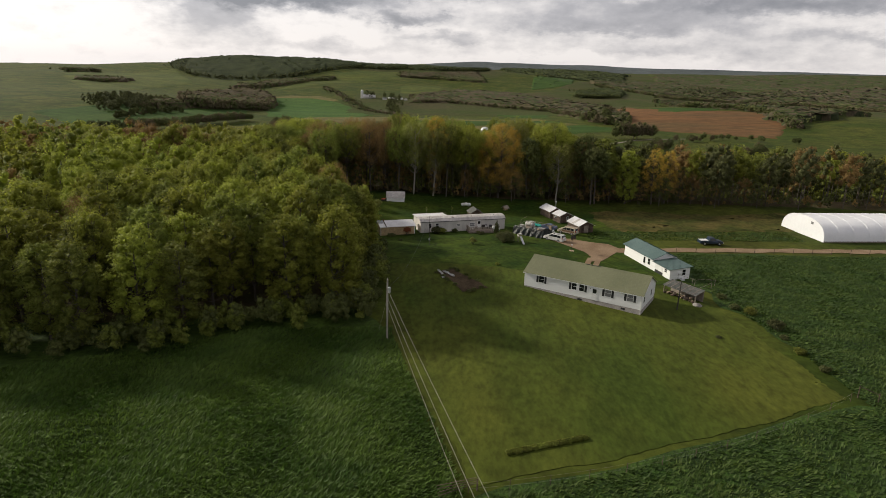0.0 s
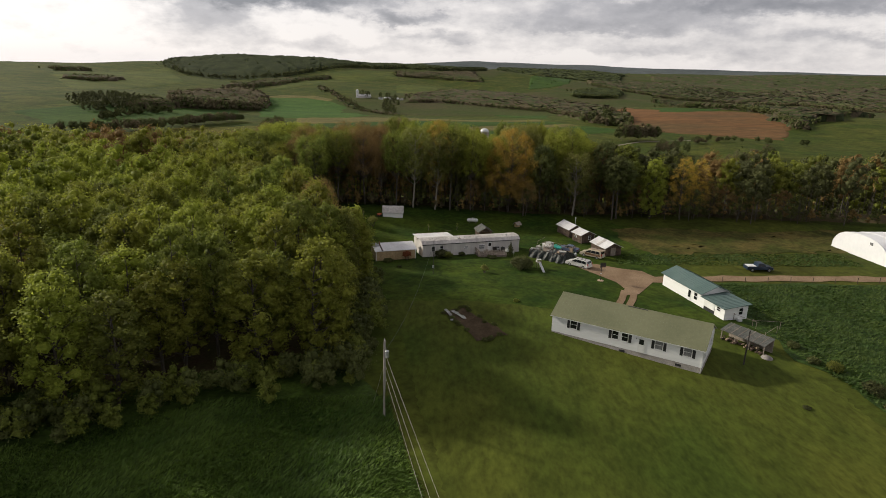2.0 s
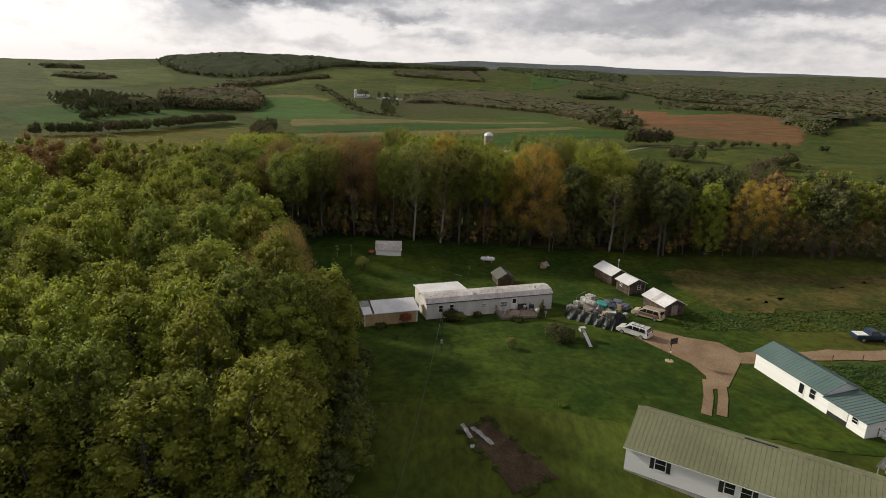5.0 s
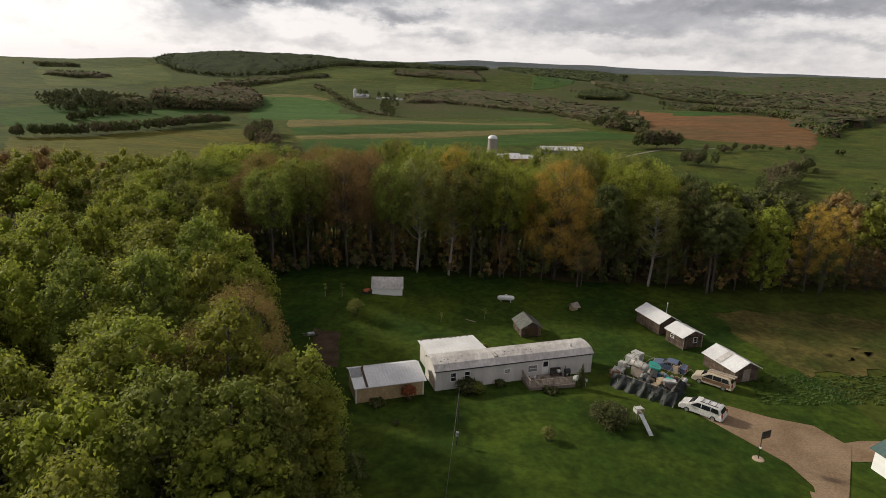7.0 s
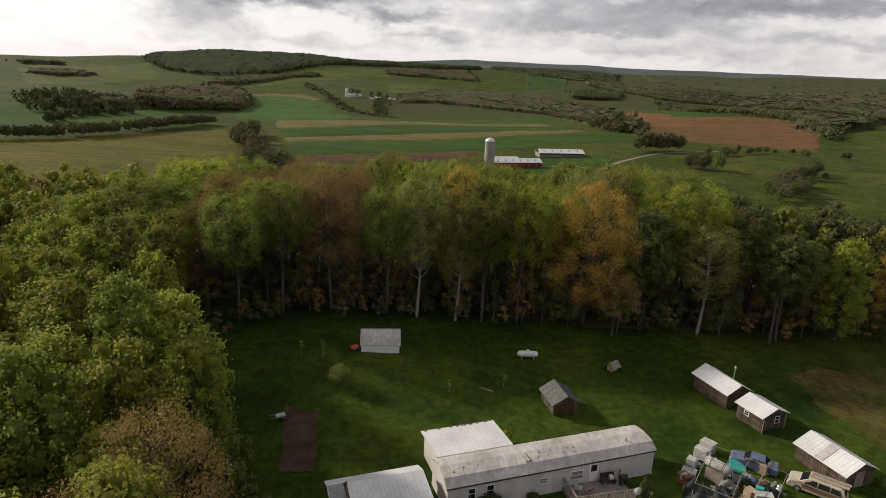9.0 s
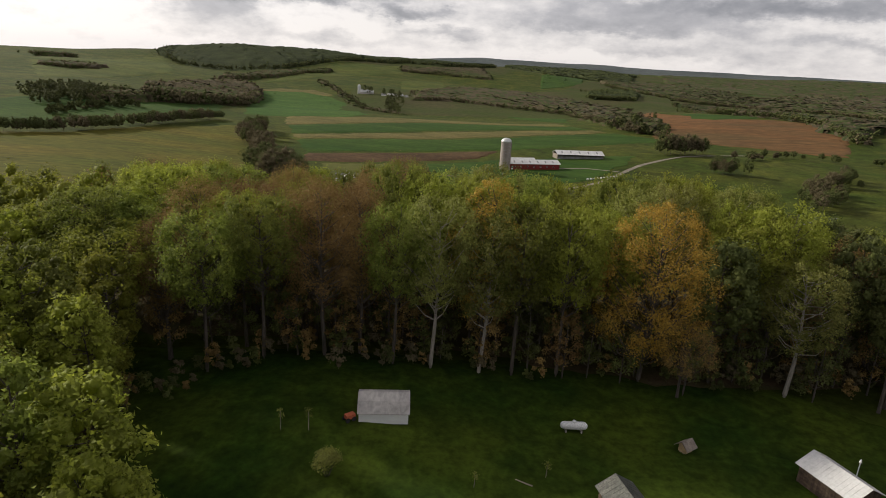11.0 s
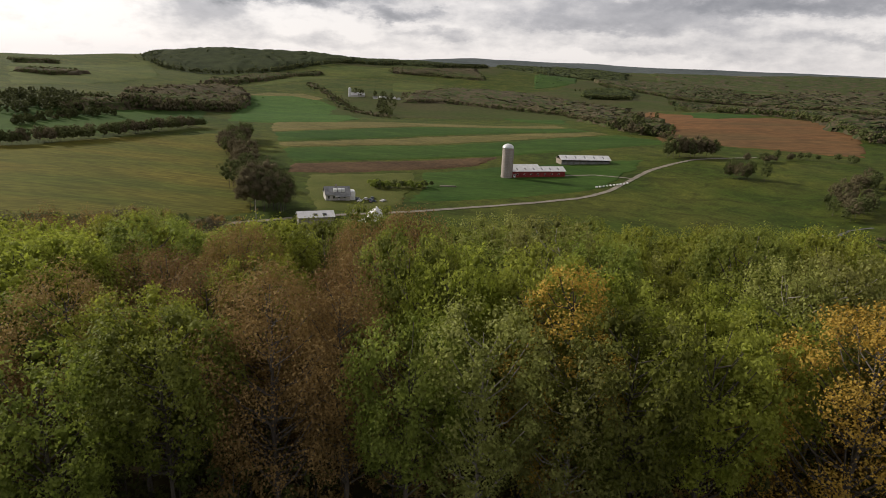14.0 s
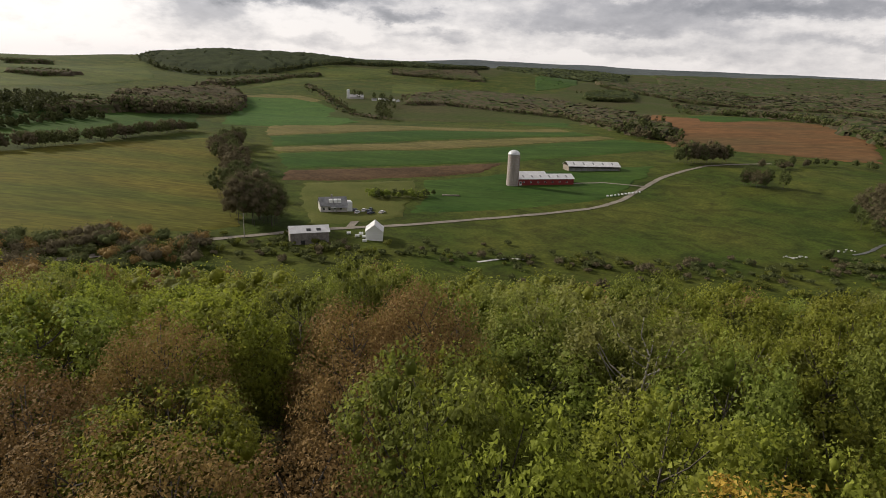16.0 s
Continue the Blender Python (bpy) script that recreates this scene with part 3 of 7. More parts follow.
field("ploughed_strip", [(-120, 518), (-87, 531), (-35, 567), (5, 600)], [(-128, 557), (-95, 572), (-21, 617), (20, 642)], "ploughed", 0.5, 5, "brown ploughed strip")
field("crop_strip", [(-128, 557), (-95, 572), (-21, 617), (71, 675), (208, 764)], [(-147, 613), (-107, 639), (-21, 702), (89, 784), (158, 830)], "green_crop", 0.45, 6, "deep green crop strip")
field("stubble_strip", [(-147, 613), (-107, 639), (-21, 702), (89, 784), (155, 828)], [(-160, 642), (-114, 674), (-22, 767), (60, 830), (138, 856)], "tan_crop", 0.45, 6, "tan stubble strip")
field("crop_strip", [(-160, 642), (-114, 674), (-22, 767), (60, 830), (138, 856)], [(-181, 698), (-129, 758), (-54, 850), (11, 890), (120, 900)], "green_crop", 0.45, 6, "deep green crop strip")
field("stubble_strip", [(-181, 698), (-129, 758), (-54, 850), (11, 890), (120, 900)], [(-210, 790), (-144, 850), (-70, 910), (11, 940), (115, 960)], "tan_crop", 0.45, 8, "tan stubble strip")
field("house_lawn", [(-83, 424), (-47, 447), (-41, 462)], [(-107, 520), (-70, 540), (-40, 561)], "lawn_pale", 0.3, 5, "mown lawn round the grey farmhouse", "lawn")
field("barn_pasture", [(-40, 462), (10, 487), (60, 517), (80, 540), (102, 580)], [(-38, 562), (11, 598), (57, 620), (100, 640), (140, 650)], "green_crop", 0.25, 6, "green pasture round the barns")


field("far_meadow", [(197, 1950), (363, 2216)], [(238, 2320), (634, 3712)], "green_crop", 1.2, 27, "green hill meadow")
field("far_meadow", [(1124, 3152), (1058, 2709), (1201, 2684)], [(1256, 3509), (1435, 3558), (1421, 3138)], "green_crop", 1.2, 41, "blue-green far field")
field("far_meadow", [(1196, 3709), (1435, 3631), (1891, 3706)], [(1218, 3778), (1588, 4009), (1963, 3844)], "tan_crop", 1.2, 54, "tan far field")
field("far_meadow", [(-525, 858), (-539, 979), (-585, 1200), (-600, 1392)], [(-826, 1279), (-897, 1549), (-911, 1806), (-911, 1994)], "hill_grass", 0.8, 17, "green hill meadow")
field("far_meadow", [(-453, 1443), (-398, 1632), (-343, 1898), (-205, 2067)], [(-472, 1920), (-449, 2101), (-368, 2230), (-230, 2312)], "hill_grass", 0.95, 20, "grassy hillside below the hilltop wood")
field("far_meadow", [(-166, 1551), (-63, 1614)], [(-201, 1881), (-77, 2010)], "hill_grass", 0.94, 20, "green hill meadow")
field("dome_field", [(-246, 761), (-197, 782), (-147, 819), (-133, 923)], [(-394, 1248), (-386, 1368), (-306, 1357), (-224, 1211)], "dome_grass", 0.5, 9, "bright green field over a rounded rise")
field("stubble_rim", [(-398, 1240), (-380, 1290), (-330, 1330), (-275, 1290)], [(-402, 1300), (-388, 1390), (-322, 1400), (-262, 1330)], "tan_crop", 0.75, 9, "tan stubble rim of the rounded field")
field("red_field", [(183, 754), (209, 766), (241, 753), (284, 732), (322, 711), (347, 699)], [(285, 1230), (305, 1090), (349, 1016), (431, 1030), (464, 980), (438, 864)], "red_soil", 0.5, 9, "bare red-brown ploughed field on a rise")
field("green_corner", [(294, 1003), (326, 978), (415, 1043)], [(320, 1120), (390, 1095), (435, 1082)], "green_crop", 0.61, 13, "green corner of the ploughed rise")
field("green_strip", [(-47, 1131), (53, 1112), (128, 958)], [(-52, 1295), (67, 1308), (150, 1133)], "green_crop", 0.6, 12, "green field below the scrub")
field("far_scrub", [(-200, 1010), (-60, 1085), (60, 1110), (210, 990)], [(-260, 1480), (-80, 1700), (250, 1900), (520, 1600)], "scrub", 0.7, 14, "brown and green scrub land beyond the fields", "scrub")
field("far_scrub", [(250, 1950), (520, 1620), (700, 1350), (900, 1150)], [(700, 3300), (1300, 3200), (2000, 2600), (2400, 1900)], "scrub", 0.8, 25, "brown and green wooded valley floor", "scrub")
field("far_scrub", [(-300, 3050), (300, 3050), (900, 2950), (1700, 2650), (2900, 2150)], [(-300, 3950), (500, 4000), (1100, 3950), (2000, 3950), (3300, 3450)], "scrub", 0.9, 40, "brown and green woods under the mountain", "scrub")
field("mountain_side", [(-300, 3930), (500, 3980), (1100, 3930), (2000, 3930), (3300, 3430)], [(-300, 4900), (500, 5150), (1500, 5000), (2500, 4850), (3700, 4000)], "mountain", 1.0, 60, "wooded mountain ridge, coloured blue-grey for haze", "mountain")
field("hill_woods_floor", [(-1000, 1990), (-800, 2120), (-560, 2180), (-250, 2300), (100, 2230)], [(-950, 2400), (-750, 2500), (-500, 2550), (-200, 2550), (200, 2500)], "scrub", 0.9, 25, "brown wooded hilltop floor", "woods floor")


# ---- trees ----
import itertools

rng = np.random.default_rng(7)


def leaf_cloud(centres, radii, count, size, r, axis=None):
    """Small leaves as single bent faces, thrown over the shells of many clumps; axis: the stem that the shells face away from."""
    centres, radii = np.asarray(centres, float), np.asarray(radii, float)
    weight = radii ** 2
    pick = r.choice(len(centres), count, p=weight / weight.sum())
    d = r.normal(size=(count, 3))
    d /= np.linalg.norm(d, axis=1)[:, None]
    if axis is not None:
        out = centres[pick] - axis
        out[:, 2] = 0
        out /= np.maximum(np.linalg.norm(out, axis=1), 0.4)[:, None]
        d += 0.55 * out + np.array((0, 0, 0.30))
        d /= np.linalg.norm(d, axis=1)[:, None]
    d[:, 2] = np.where((d[:, 2] < -0.25) & (r.random(count) < 0.7), -d[:, 2], d[:, 2])
    depth = 1 - 0.6 * r.random(count) ** 1.8 + r.normal(0, 0.13, count) + 0.4 * (r.random(count) < 0.05)
    shape = r.uniform(0.68, 1.38, (len(centres), 3))
    p = centres[pick] + d * shape[pick] * (radii[pick] * depth)[:, None]
    # each leaf leans mostly outward
    nrm = d * 0.8 + r.normal(size=(count, 3)) * 0.55 + np.array((0, 0, 0.3))
    nrm /= np.linalg.norm(nrm, axis=1)[:, None]
    a = np.cross(nrm, r.normal(size=(count, 3)))
    a /= np.linalg.norm(a, axis=1)[:, None]
    c = np.cross(nrm, a)
    s = size * (0.6 + 0.8 * r.random(count))[:, None]
    tri = np.stack((p + a * s, p - a * s * 0.5 + c * s * 0.62, p - a * s * 0.5 - c * s * 0.62), 1)
    return tri.reshape(-1, 3), np.arange(count * 3).reshape(-1, 3)


ICO_V = np.array([(0, s * 0.53, c * 0.85) for s in (-1, 1) for c in (-1, 1)] + [(s * 0.53, c * 0.85, 0) for s in (-1, 1) for c in (-1, 1)] + [(c * 0.85, 0, s * 0.53) for s in (-1, 1) for c in (-1, 1)])
ICO_F = np.array([f for f in itertools.combinations(range(12), 3) if all(np.linalg.norm(ICO_V[i] - ICO_V[j]) < 1.2 for i, j in itertools.combinations(f, 2))])
for k, (i, j, m) in enumerate(ICO_F):  # all faces look outward
    if np.dot(np.cross(ICO_V[j] - ICO_V[i], ICO_V[m] - ICO_V[i]), ICO_V[i]) < 0:
        ICO_F[k] = (i, m, j)


def crown_lobes(height, spread, base, n, r, taper=0.45, fat=1.0):
    """Lobes of a crown that swells low and tapers to its top: centres and radii."""
    u = (np.arange(n) + r.random(n)) / n
    wide = (u + 0.10) ** 0.42 * (1.03 - u) ** taper
    wide /= wide.max()
    rad = spread * (0.25 + 0.17 * r.random(n)) * (0.72 + 0.36 * wide) * fat
    turn = np.arange(n) * 2.4 + r.random(n) * 0.9
    out = np.maximum(spread * wide - rad * 0.8, 0) * (0.72 + 0.40 * r.random(n))
    z = height * base + rad + u * (height * (1 - base) - 2 * rad)
    return np.stack((np.cos(turn) * out, np.sin(turn) * out, z), -1), rad


def limbs(height, base, ends, r, rad=0.22):
    """Trunk and one limb to each of the given ends."""
    bm = bmesh.new()
    top = Vector((r.normal(0, 0.02) * height, r.normal(0, 0.02) * height, height * 0.88))
    bend = Vector((r.normal(0, 0.25), r.normal(0, 0.25), 0))
    path = [Vector((0, 0, -0.4)), Vector((0, 0, 0.5))] + [top * u + bend * math.sin(u * 3) for u in (0.3, 0.55, 0.8, 1.0)]
    tube(bm, path, [rad * 1.5, rad * 1.1, rad * 0.9, rad * 0.7, rad * 0.4, rad * 0.12], 7)
    for e in ends:
        e = Vector(e)
        u = min(max((e.z - math.hypot(e.x, e.y) * 0.9) / top.z, base * 0.8), 0.95)
        p = top * u + bend * math.sin(u * 3)
        k = p.lerp(e, 0.55) + Vector((r.normal(0, 0.15), r.normal(0, 0.15), -0.12 * (e - p).length))
        tube(bm, [p, k, e], [rad * 0.42 * (1.1 - u * 0.6), rad * 0.26 * (1.1 - u * 0.6), 0.03], 5)
    return bm


def make_tree(kind, height, spread, base, leaf, count, size, seed, label, bark="bark", lobes=58, core=0.55, taper=0.45, fat=0.84):
    r = np.random.default_rng(seed)
    root = new("tree")
    tagged(root, label, "tree", "woodland trees")
    centres, radii = crown_lobes(height, spread, base, lobes, r, taper, fat)
    part("trunk", limbs(height, base, centres[::2] if core else centres, r, 0.012 * height), bark, root)
    v, f = leaf_cloud(centres, radii, count, size, r, axis=np.zeros(3))
    if core:  # the thick of each lobe
        heart = [ICO_V * (1 + r.normal(0, 0.14, (12, 1))) * q * core + c for c, q in zip(centres, radii)]
        f = np.vstack([f] + [ICO_F + len(v) + 12 * k for k in range(lobes)])
        v = np.vstack([v] + heart)
    crown = new("crown", quick_mesh("crown", v, f, [leaf]))
    crown.parent = root
    root["tall"] = height
    return root


OFF = pose(0, 0, -500)
FRESH, GREEN = "fresh yellow-green broadleaf tree in the woods", "mid-green leafy broadleaf tree in the woods"
EDGE_FRESH, EDGE_GREEN = "fresh yellow-green tree leafy to the ground at the woods' edge", "green tree leafy to the ground at the woods' edge"
protos = {
    "fresh": [make_tree("fresh", h, s, bb, "leaf_fresh", 5600, 0.185, i, FRESH) for i, (h, s, bb) in enumerate(((18, 3.9, 0.16), (16.5, 3.7, 0.14), (19.5, 3.9, 0.18), (15, 4.0, 0.16)))],
    "green": [make_tree("green", h, s, bb, "leaf_green", 5600, 0.185, 20 + i, GREEN) for i, (h, s, bb) in enumerate(((18.5, 3.9, 0.18), (20, 4.1, 0.20), (16.5, 3.7, 0.16)))],
    "edge_fresh": [make_tree("fresh", h, s, bb, "leaf_fresh", 6800, 0.185, 80 + i, EDGE_FRESH, lobes=76) for i, (h, s, bb) in enumerate(((17.5, 3.8, 0.04), (15.5, 3.6, 0.03)))],
    "edge_green": [make_tree("green", h, s, bb, "leaf_green", 6800, 0.185, 90 + i, EDGE_GREEN, lobes=76) for i, (h, s, bb) in enumerate(((18.5, 3.8, 0.05), (17, 3.6, 0.04)))],
    "silver": [make_tree("silver", 19, 4.5, 0.34, "leaf_silver", 12000, 0.125, 41 + i, "pale silvery-green tree coming into leaf", "bark_pale", lobes=84, core=0.25, taper=0.34, fat=0.68) for i in range(2)],
    "gold": [make_tree("gold", 23, 7.4, 0.14, "leaf_gold", 30000, 0.115, 51, "broad golden-orange tree in spring bud", lobes=90, core=0, taper=0.5, fat=0.62), make_tree("gold", 20, 3.7, 0.2, "leaf_gold", 12000, 0.095, 52, "golden-orange tree in spring bud", lobes=44, core=0, taper=0.5, fat=0.85)],
    "brown": [make_tree("brown", 18, 4.6, 0.30, "leaf_brown", 15000, 0.09, 61 + i, "red-brown tree with sparse opening buds", lobes=54, core=0, taper=0.5, fat=0.8) for i in range(2)],
    "fine_fresh": [make_tree("fresh", h, s, bb, "leaf_fresh", 13500, 0.135, 110 + i, FRESH, lobes=96, core=0.3, taper=0.30, fat=0.66) for i, (h, s, bb) in enumerate(((18.5, 4.9, 0.44), (17, 4.6, 0.40)))],
    "fine_green": [make_tree("green", h, s, bb, "leaf_green", 13500, 0.135, 120 + i, GREEN, lobes=96, core=0.3, taper=0.30, fat=0.66) for i, (h, s, bb) in enumerate(((19, 5.0, 0.46), (17.5, 4.7, 0.40)))],
    "dark": [make_tree("dark", h, s, bb, "leaf_dusk", 5600, 0.17, 130 + i, "dark green tree on bare stems in the woods") for i, (h, s, bb) in enumerate(((18.5, 3.9, 0.40), (17, 3.7, 0.36)))],
    "dim": [make_tree("dim", 9, 2.4, 0.15, ("leaf_brown", "leaf_dusk")[i], 1500, 0.15, 71 + i, "thin brown-green understorey tree", lobes=16, core=0) for i in range(2)],
}
for group in protos.values():
    for p in group:
        p.matrix_world = OFF
placed = []


def plant(kind, x, y, tall, turn=None, girth=1.0, variant=None):
    """A tree of the given height; girth: its breadth against the usual."""
    group = protos[kind]
    p = group[variant if variant is not None else int(rng.integers(len(group)))]
    turn = rng.random() * 360 if turn is None else turn
    up = tall / p["tall"]
    m = pose(x, y, float(land(x, y)), 0, 0, turn) @ Matrix.Diagonal((girth, girth, up, 1))
    placed.append((x, y))
    made = copy_thing(p, m)
    del made["tall"]
    return made


def open_ground(x, y):
    """True where the yard, lawn and meadow lie, clear of woods."""
    if y < 178:
        front = np.interp(x, (-200, -58, -42, -29, -16), (62.5, 70, 76.5, 84.5, 89))
        right = np.interp(y, (85, 110, 121, 136, 148, 158, 172, 184), (-13.5, -15.5, -16.5, -24.0, -32.5, -42, -45, -40))
        return y < front or x > right
    return y < np.interp(x, (-40, -8, 30, 60, 200), (179, 183, 181, 181, 190))


# trees that stand out in the wood's edge
plant("gold", 11.2, 185.0, 23.0, 20, 1.0, 0)
plant("brown", 15.0, 181.8, 10.0, 60, 0.75)
plant("dark", 20.0, 185.5, 19.0, 300, 1.1)
plant("gold", -8.3, 187.6, 24.0, 75, 1.3, 1)
plant("silver", 28.4, 183.5, 17.5, 40, 1.1)
plant("silver", -14.4, 183.5, 22.0, 10, 1.05)
plant("fine_green", -19.0, 183.5, 20.5, 100, 0.9)
plant("fine_green", -4.5, 184.0, 22.0, 200, 1.05)
plant("fine_fresh", 1.0, 184.5, 22.0, 310, 1.05)
plant("silver", -8.5, 183.8, 20.0, 170, 0.95)
plant("brown", -27.6, 184.5, 22.5, 0, 1.15)
plant("brown", -23.5, 186.0, 21.5, 80, 1.0)
plant("brown", -30.0, 190.0, 22.0, 160, 1.15)
plant("brown", -24.5, 191.0, 22.0, 220, 1.1)
plant("brown", -35.5, 193.0, 21.0, 120, 1.15)
plant("brown", -40.5, 198.0, 21.0, 20, 1.15)
plant("fine_green", -34.5, 182.5, 20.5, 30, 1.0)
plant("fine_green", -40.0, 179.0, 19.5, 90, 1.0)
plant("fine_fresh", -38.0, 186.5, 20.5, 90, 1.0)
plant("edge_fresh", 49.0, 183.5, 16.5, 90, 1.0)
plant("gold", 57.0, 184.0, 17.0, 210, 0.9, 1)
plant("gold", 61.5, 186.0, 16.5, 110, 0.9, 1)


def nearness(x, y):
    """How close the flight comes to a tree in the woods."""
    return max(abs(x + 12) * (1.0 if y < 130 else 1.15), y - 168)


rest = []
r2 = np.random.default_rng(11)
sites = []
for gx in np.arange(-175, 215, 6.2):
    for gy in np.arange(70, 312, 6.2):
        x, y = gx + r2.normal(0, 1.8), gy + r2.normal(0, 1.8)
        if open_ground(x, y) or y > 298 + 0.02 * x + 6 * math.sin(x / 17):
            continue
        if y < 200 and any((x - a) ** 2 + (y - c) ** 2 < 17 for a, c in placed):
            continue
        if (x < -75 or x > 65) and r2.random() < 0.4:
            continue
        sites.append((x, y, True))
near_sites = sorted(sites, key=lambda s: nearness(s[0], s[1]))[:258]
chosen = set(near_sites)
for x, y, _ in sites:
    patch = noise.noise((x * 0.045, y * 0.045, 3.3))
    q = r2.random()
    if y < 178:
        kind = "fresh" if q < (0.55 if y < 125 else 0.80) else "green" if q < 0.955 else "brown"
        tall = np.interp(y, (75, 95, 160), (15.5, 17.0, 17.5)) * (0.84 + 0.32 * r2.random())
    else:
        if x > 36:
            q2 = r2.random()
            kind = "green" if q2 < 0.38 else "dark" if q2 < 0.84 else "brown" if q2 < 0.95 else "fresh"
        rust = 0.62 if -46 < x < -20 and y < 222 else 0.30 if x < -60 and patch > 0.1 else 0.0 if x > -16 and y < 230 else 0.12
        if x <= 36:
            kind = "brown" if q < rust else "silver" if q < rust + (1 - rust) * (0.26 if x > -16 else 0.08) else "fresh" if q < rust + (1 - rust) * (0.58 if x > -40 else 0.72) else "gold" if q > 0.975 and abs(x) > 70 else "green"
        tall = np.interp(x, (-90, -45, -30, 30, 44), (18.0, 19.5, 21.5, 21.5, 17.0)) * (0.88 + 0.24 * r2.random()) * np.interp(y, (184, 205, 250), (1.0, 1.04, 1.06))
    if (x, y, True) in chosen:
        rim = open_ground(x + 6, y) or open_ground(x, y - 6.5)
        if rim and y < 172:
            kind = "edge_fresh" if kind == "fresh" else "edge_green"
            tall *= 0.93
        elif kind in ("fresh", "green") and y > 180 and -60 < x < 40 and y < 245:
            kind = "fine_" + kind
        plant(kind, x, y, tall, None, 0.86 + 0.32 * r2.random(), 1 if kind == "gold" else None)
    else:
        rest.append((x, y, tall / 19.5, kind))
# understorey behind the wood's edge
for k in range(46):
    plant("dim", -45 + k * 3.0 + r2.normal(0, 1), 185.5 + r2.normal(0, 1.8), 7 + 5 * r2.random())
for k in range(40):
    plant("dim", -45 + k * 3.4 + r2.normal(0, 1), 193.0 + r2.normal(0, 2.5), 8 + 5 * r2.random(), None, 1.3)
for group in protos.values():
    for p in group:
        for o in (*p.children_recursive, p):
            bpy.data.objects.remove(o)


def woodland(name, trees, leaves, count, size, label, height=18, spread=4.3, trunks=True, low=0.14, clumps=7, core=0.0, girth=0.4):
    """Trees past counting as one piece: per tree a crown of leaves round leafy cores on a bare stem."""
    V, F, I, base = [], [], [], 0

    def add(v, f, i):
        nonlocal base
        V.append(v)
        F.append(f + base)
        I.append(np.full(len(f), i))
        base += len(v)

    for x, y, scale, kind in trees:
        hh, ss = height * scale, spread * scale
        here = np.array((x, y, float(land(x, y))))
        c, rad = crown_lobes(hh, ss, low, clumps + 1, r2, fat=girth / 0.28)
        v, f = leaf_cloud(c, rad, count, size, r2, axis=np.zeros(3))
        add(v + here, f, leaves.index(kind))
        if core:
            for k in range(clumps + 1):
                w = ICO_V * (1 + r2.normal(0, 0.13, (12, 1))) * rad[k] * core * (1, 1, 1.1)
                add(w + c[k] + here, ICO_F, leaves.index(kind))
        if trunks:
            w = 0.16 * scale
            k = np.array(((w, 0, 0), (-w * 0.5, w * 0.87, 0), (-w * 0.5, -w * 0.87, 0), (0, 0, hh * 0.8)))
            add(k + here - (0, 0, 0.5), np.array(((0, 1, 3), (1, 2, 3), (2, 0, 3))), len(leaves))
    mats = ["leaf_" + k for k in leaves] + ["bark"]
    me = quick_mesh(name, np.concatenate(V), np.concatenate(F), mats, np.concatenate(I))
    me.shade_smooth()
    return tagged(new(name, me), label, "woods", kind="stuff")


def close_by(t):
    return nearness(t[0], t[1]) < 105 or (t[1] < 200 and 0 < t[0] < 135)


KINDS = ["fresh", "green", "silver", "gold", "brown", "dark"]
def wooded(test, count, size, label, low, clumps):
    woodland("woodland", [t for t in rest if test(t)], KINDS, count, size, label, 19.5, spread=4.1, low=low, clumps=clumps, core=0.58, girth=0.33)


wooded(lambda t: t[1] < 178 and close_by(t), 1500, 0.24, "fresh mixed spring woods beside the meadow", 0.06, 15)
wooded(lambda t: t[1] < 178 and not close_by(t), 480, 0.40, "yellow-green spring woods beside the meadow", 0.06, 11)
wooded(lambda t: t[1] >= 178 and close_by(t), 1400, 0.25, "fresh mixed spring woods on the slope", 0.34, 13)
wooded(lambda t: t[1] >= 178 and not close_by(t), 420, 0.40, "mixed spring woods in green and russet leaf", 0.32, 9)


def scatter(line, n, width, kinds, lo, hi, r):
    """Sites strewn along a line, with sizes."""
    p = resample(line, 200)
    out = []
    for _ in range(n):
        a = p[r.integers(200)]
        out.append((a[0] + r.normal(0, width), a[1] + r.normal(0, width), lo + (hi - lo) * r.random(), kinds[r.integers(len(kinds))]))
    return out


def area(near, far, n, kinds, lo, hi, r):
    near, far = resample(near, 100), resample(far, 100)
    out = []
    for _ in range(n):
        k, u = r.integers(100), r.random()
        a = near[k] * (1 - u) + far[k] * u
        loose = 0.006 * math.hypot(a[0], a[1])
        a = a + r.normal(0, loose, 2)
        if noise.noise((a[0] / (12 * loose), a[1] / (12 * loose), 1.7)) < -0.45:
            continue
        out.append((a[0], a[1], lo + (hi - lo) * r.random(), kinds[r.integers(len(kinds))]))
    return out


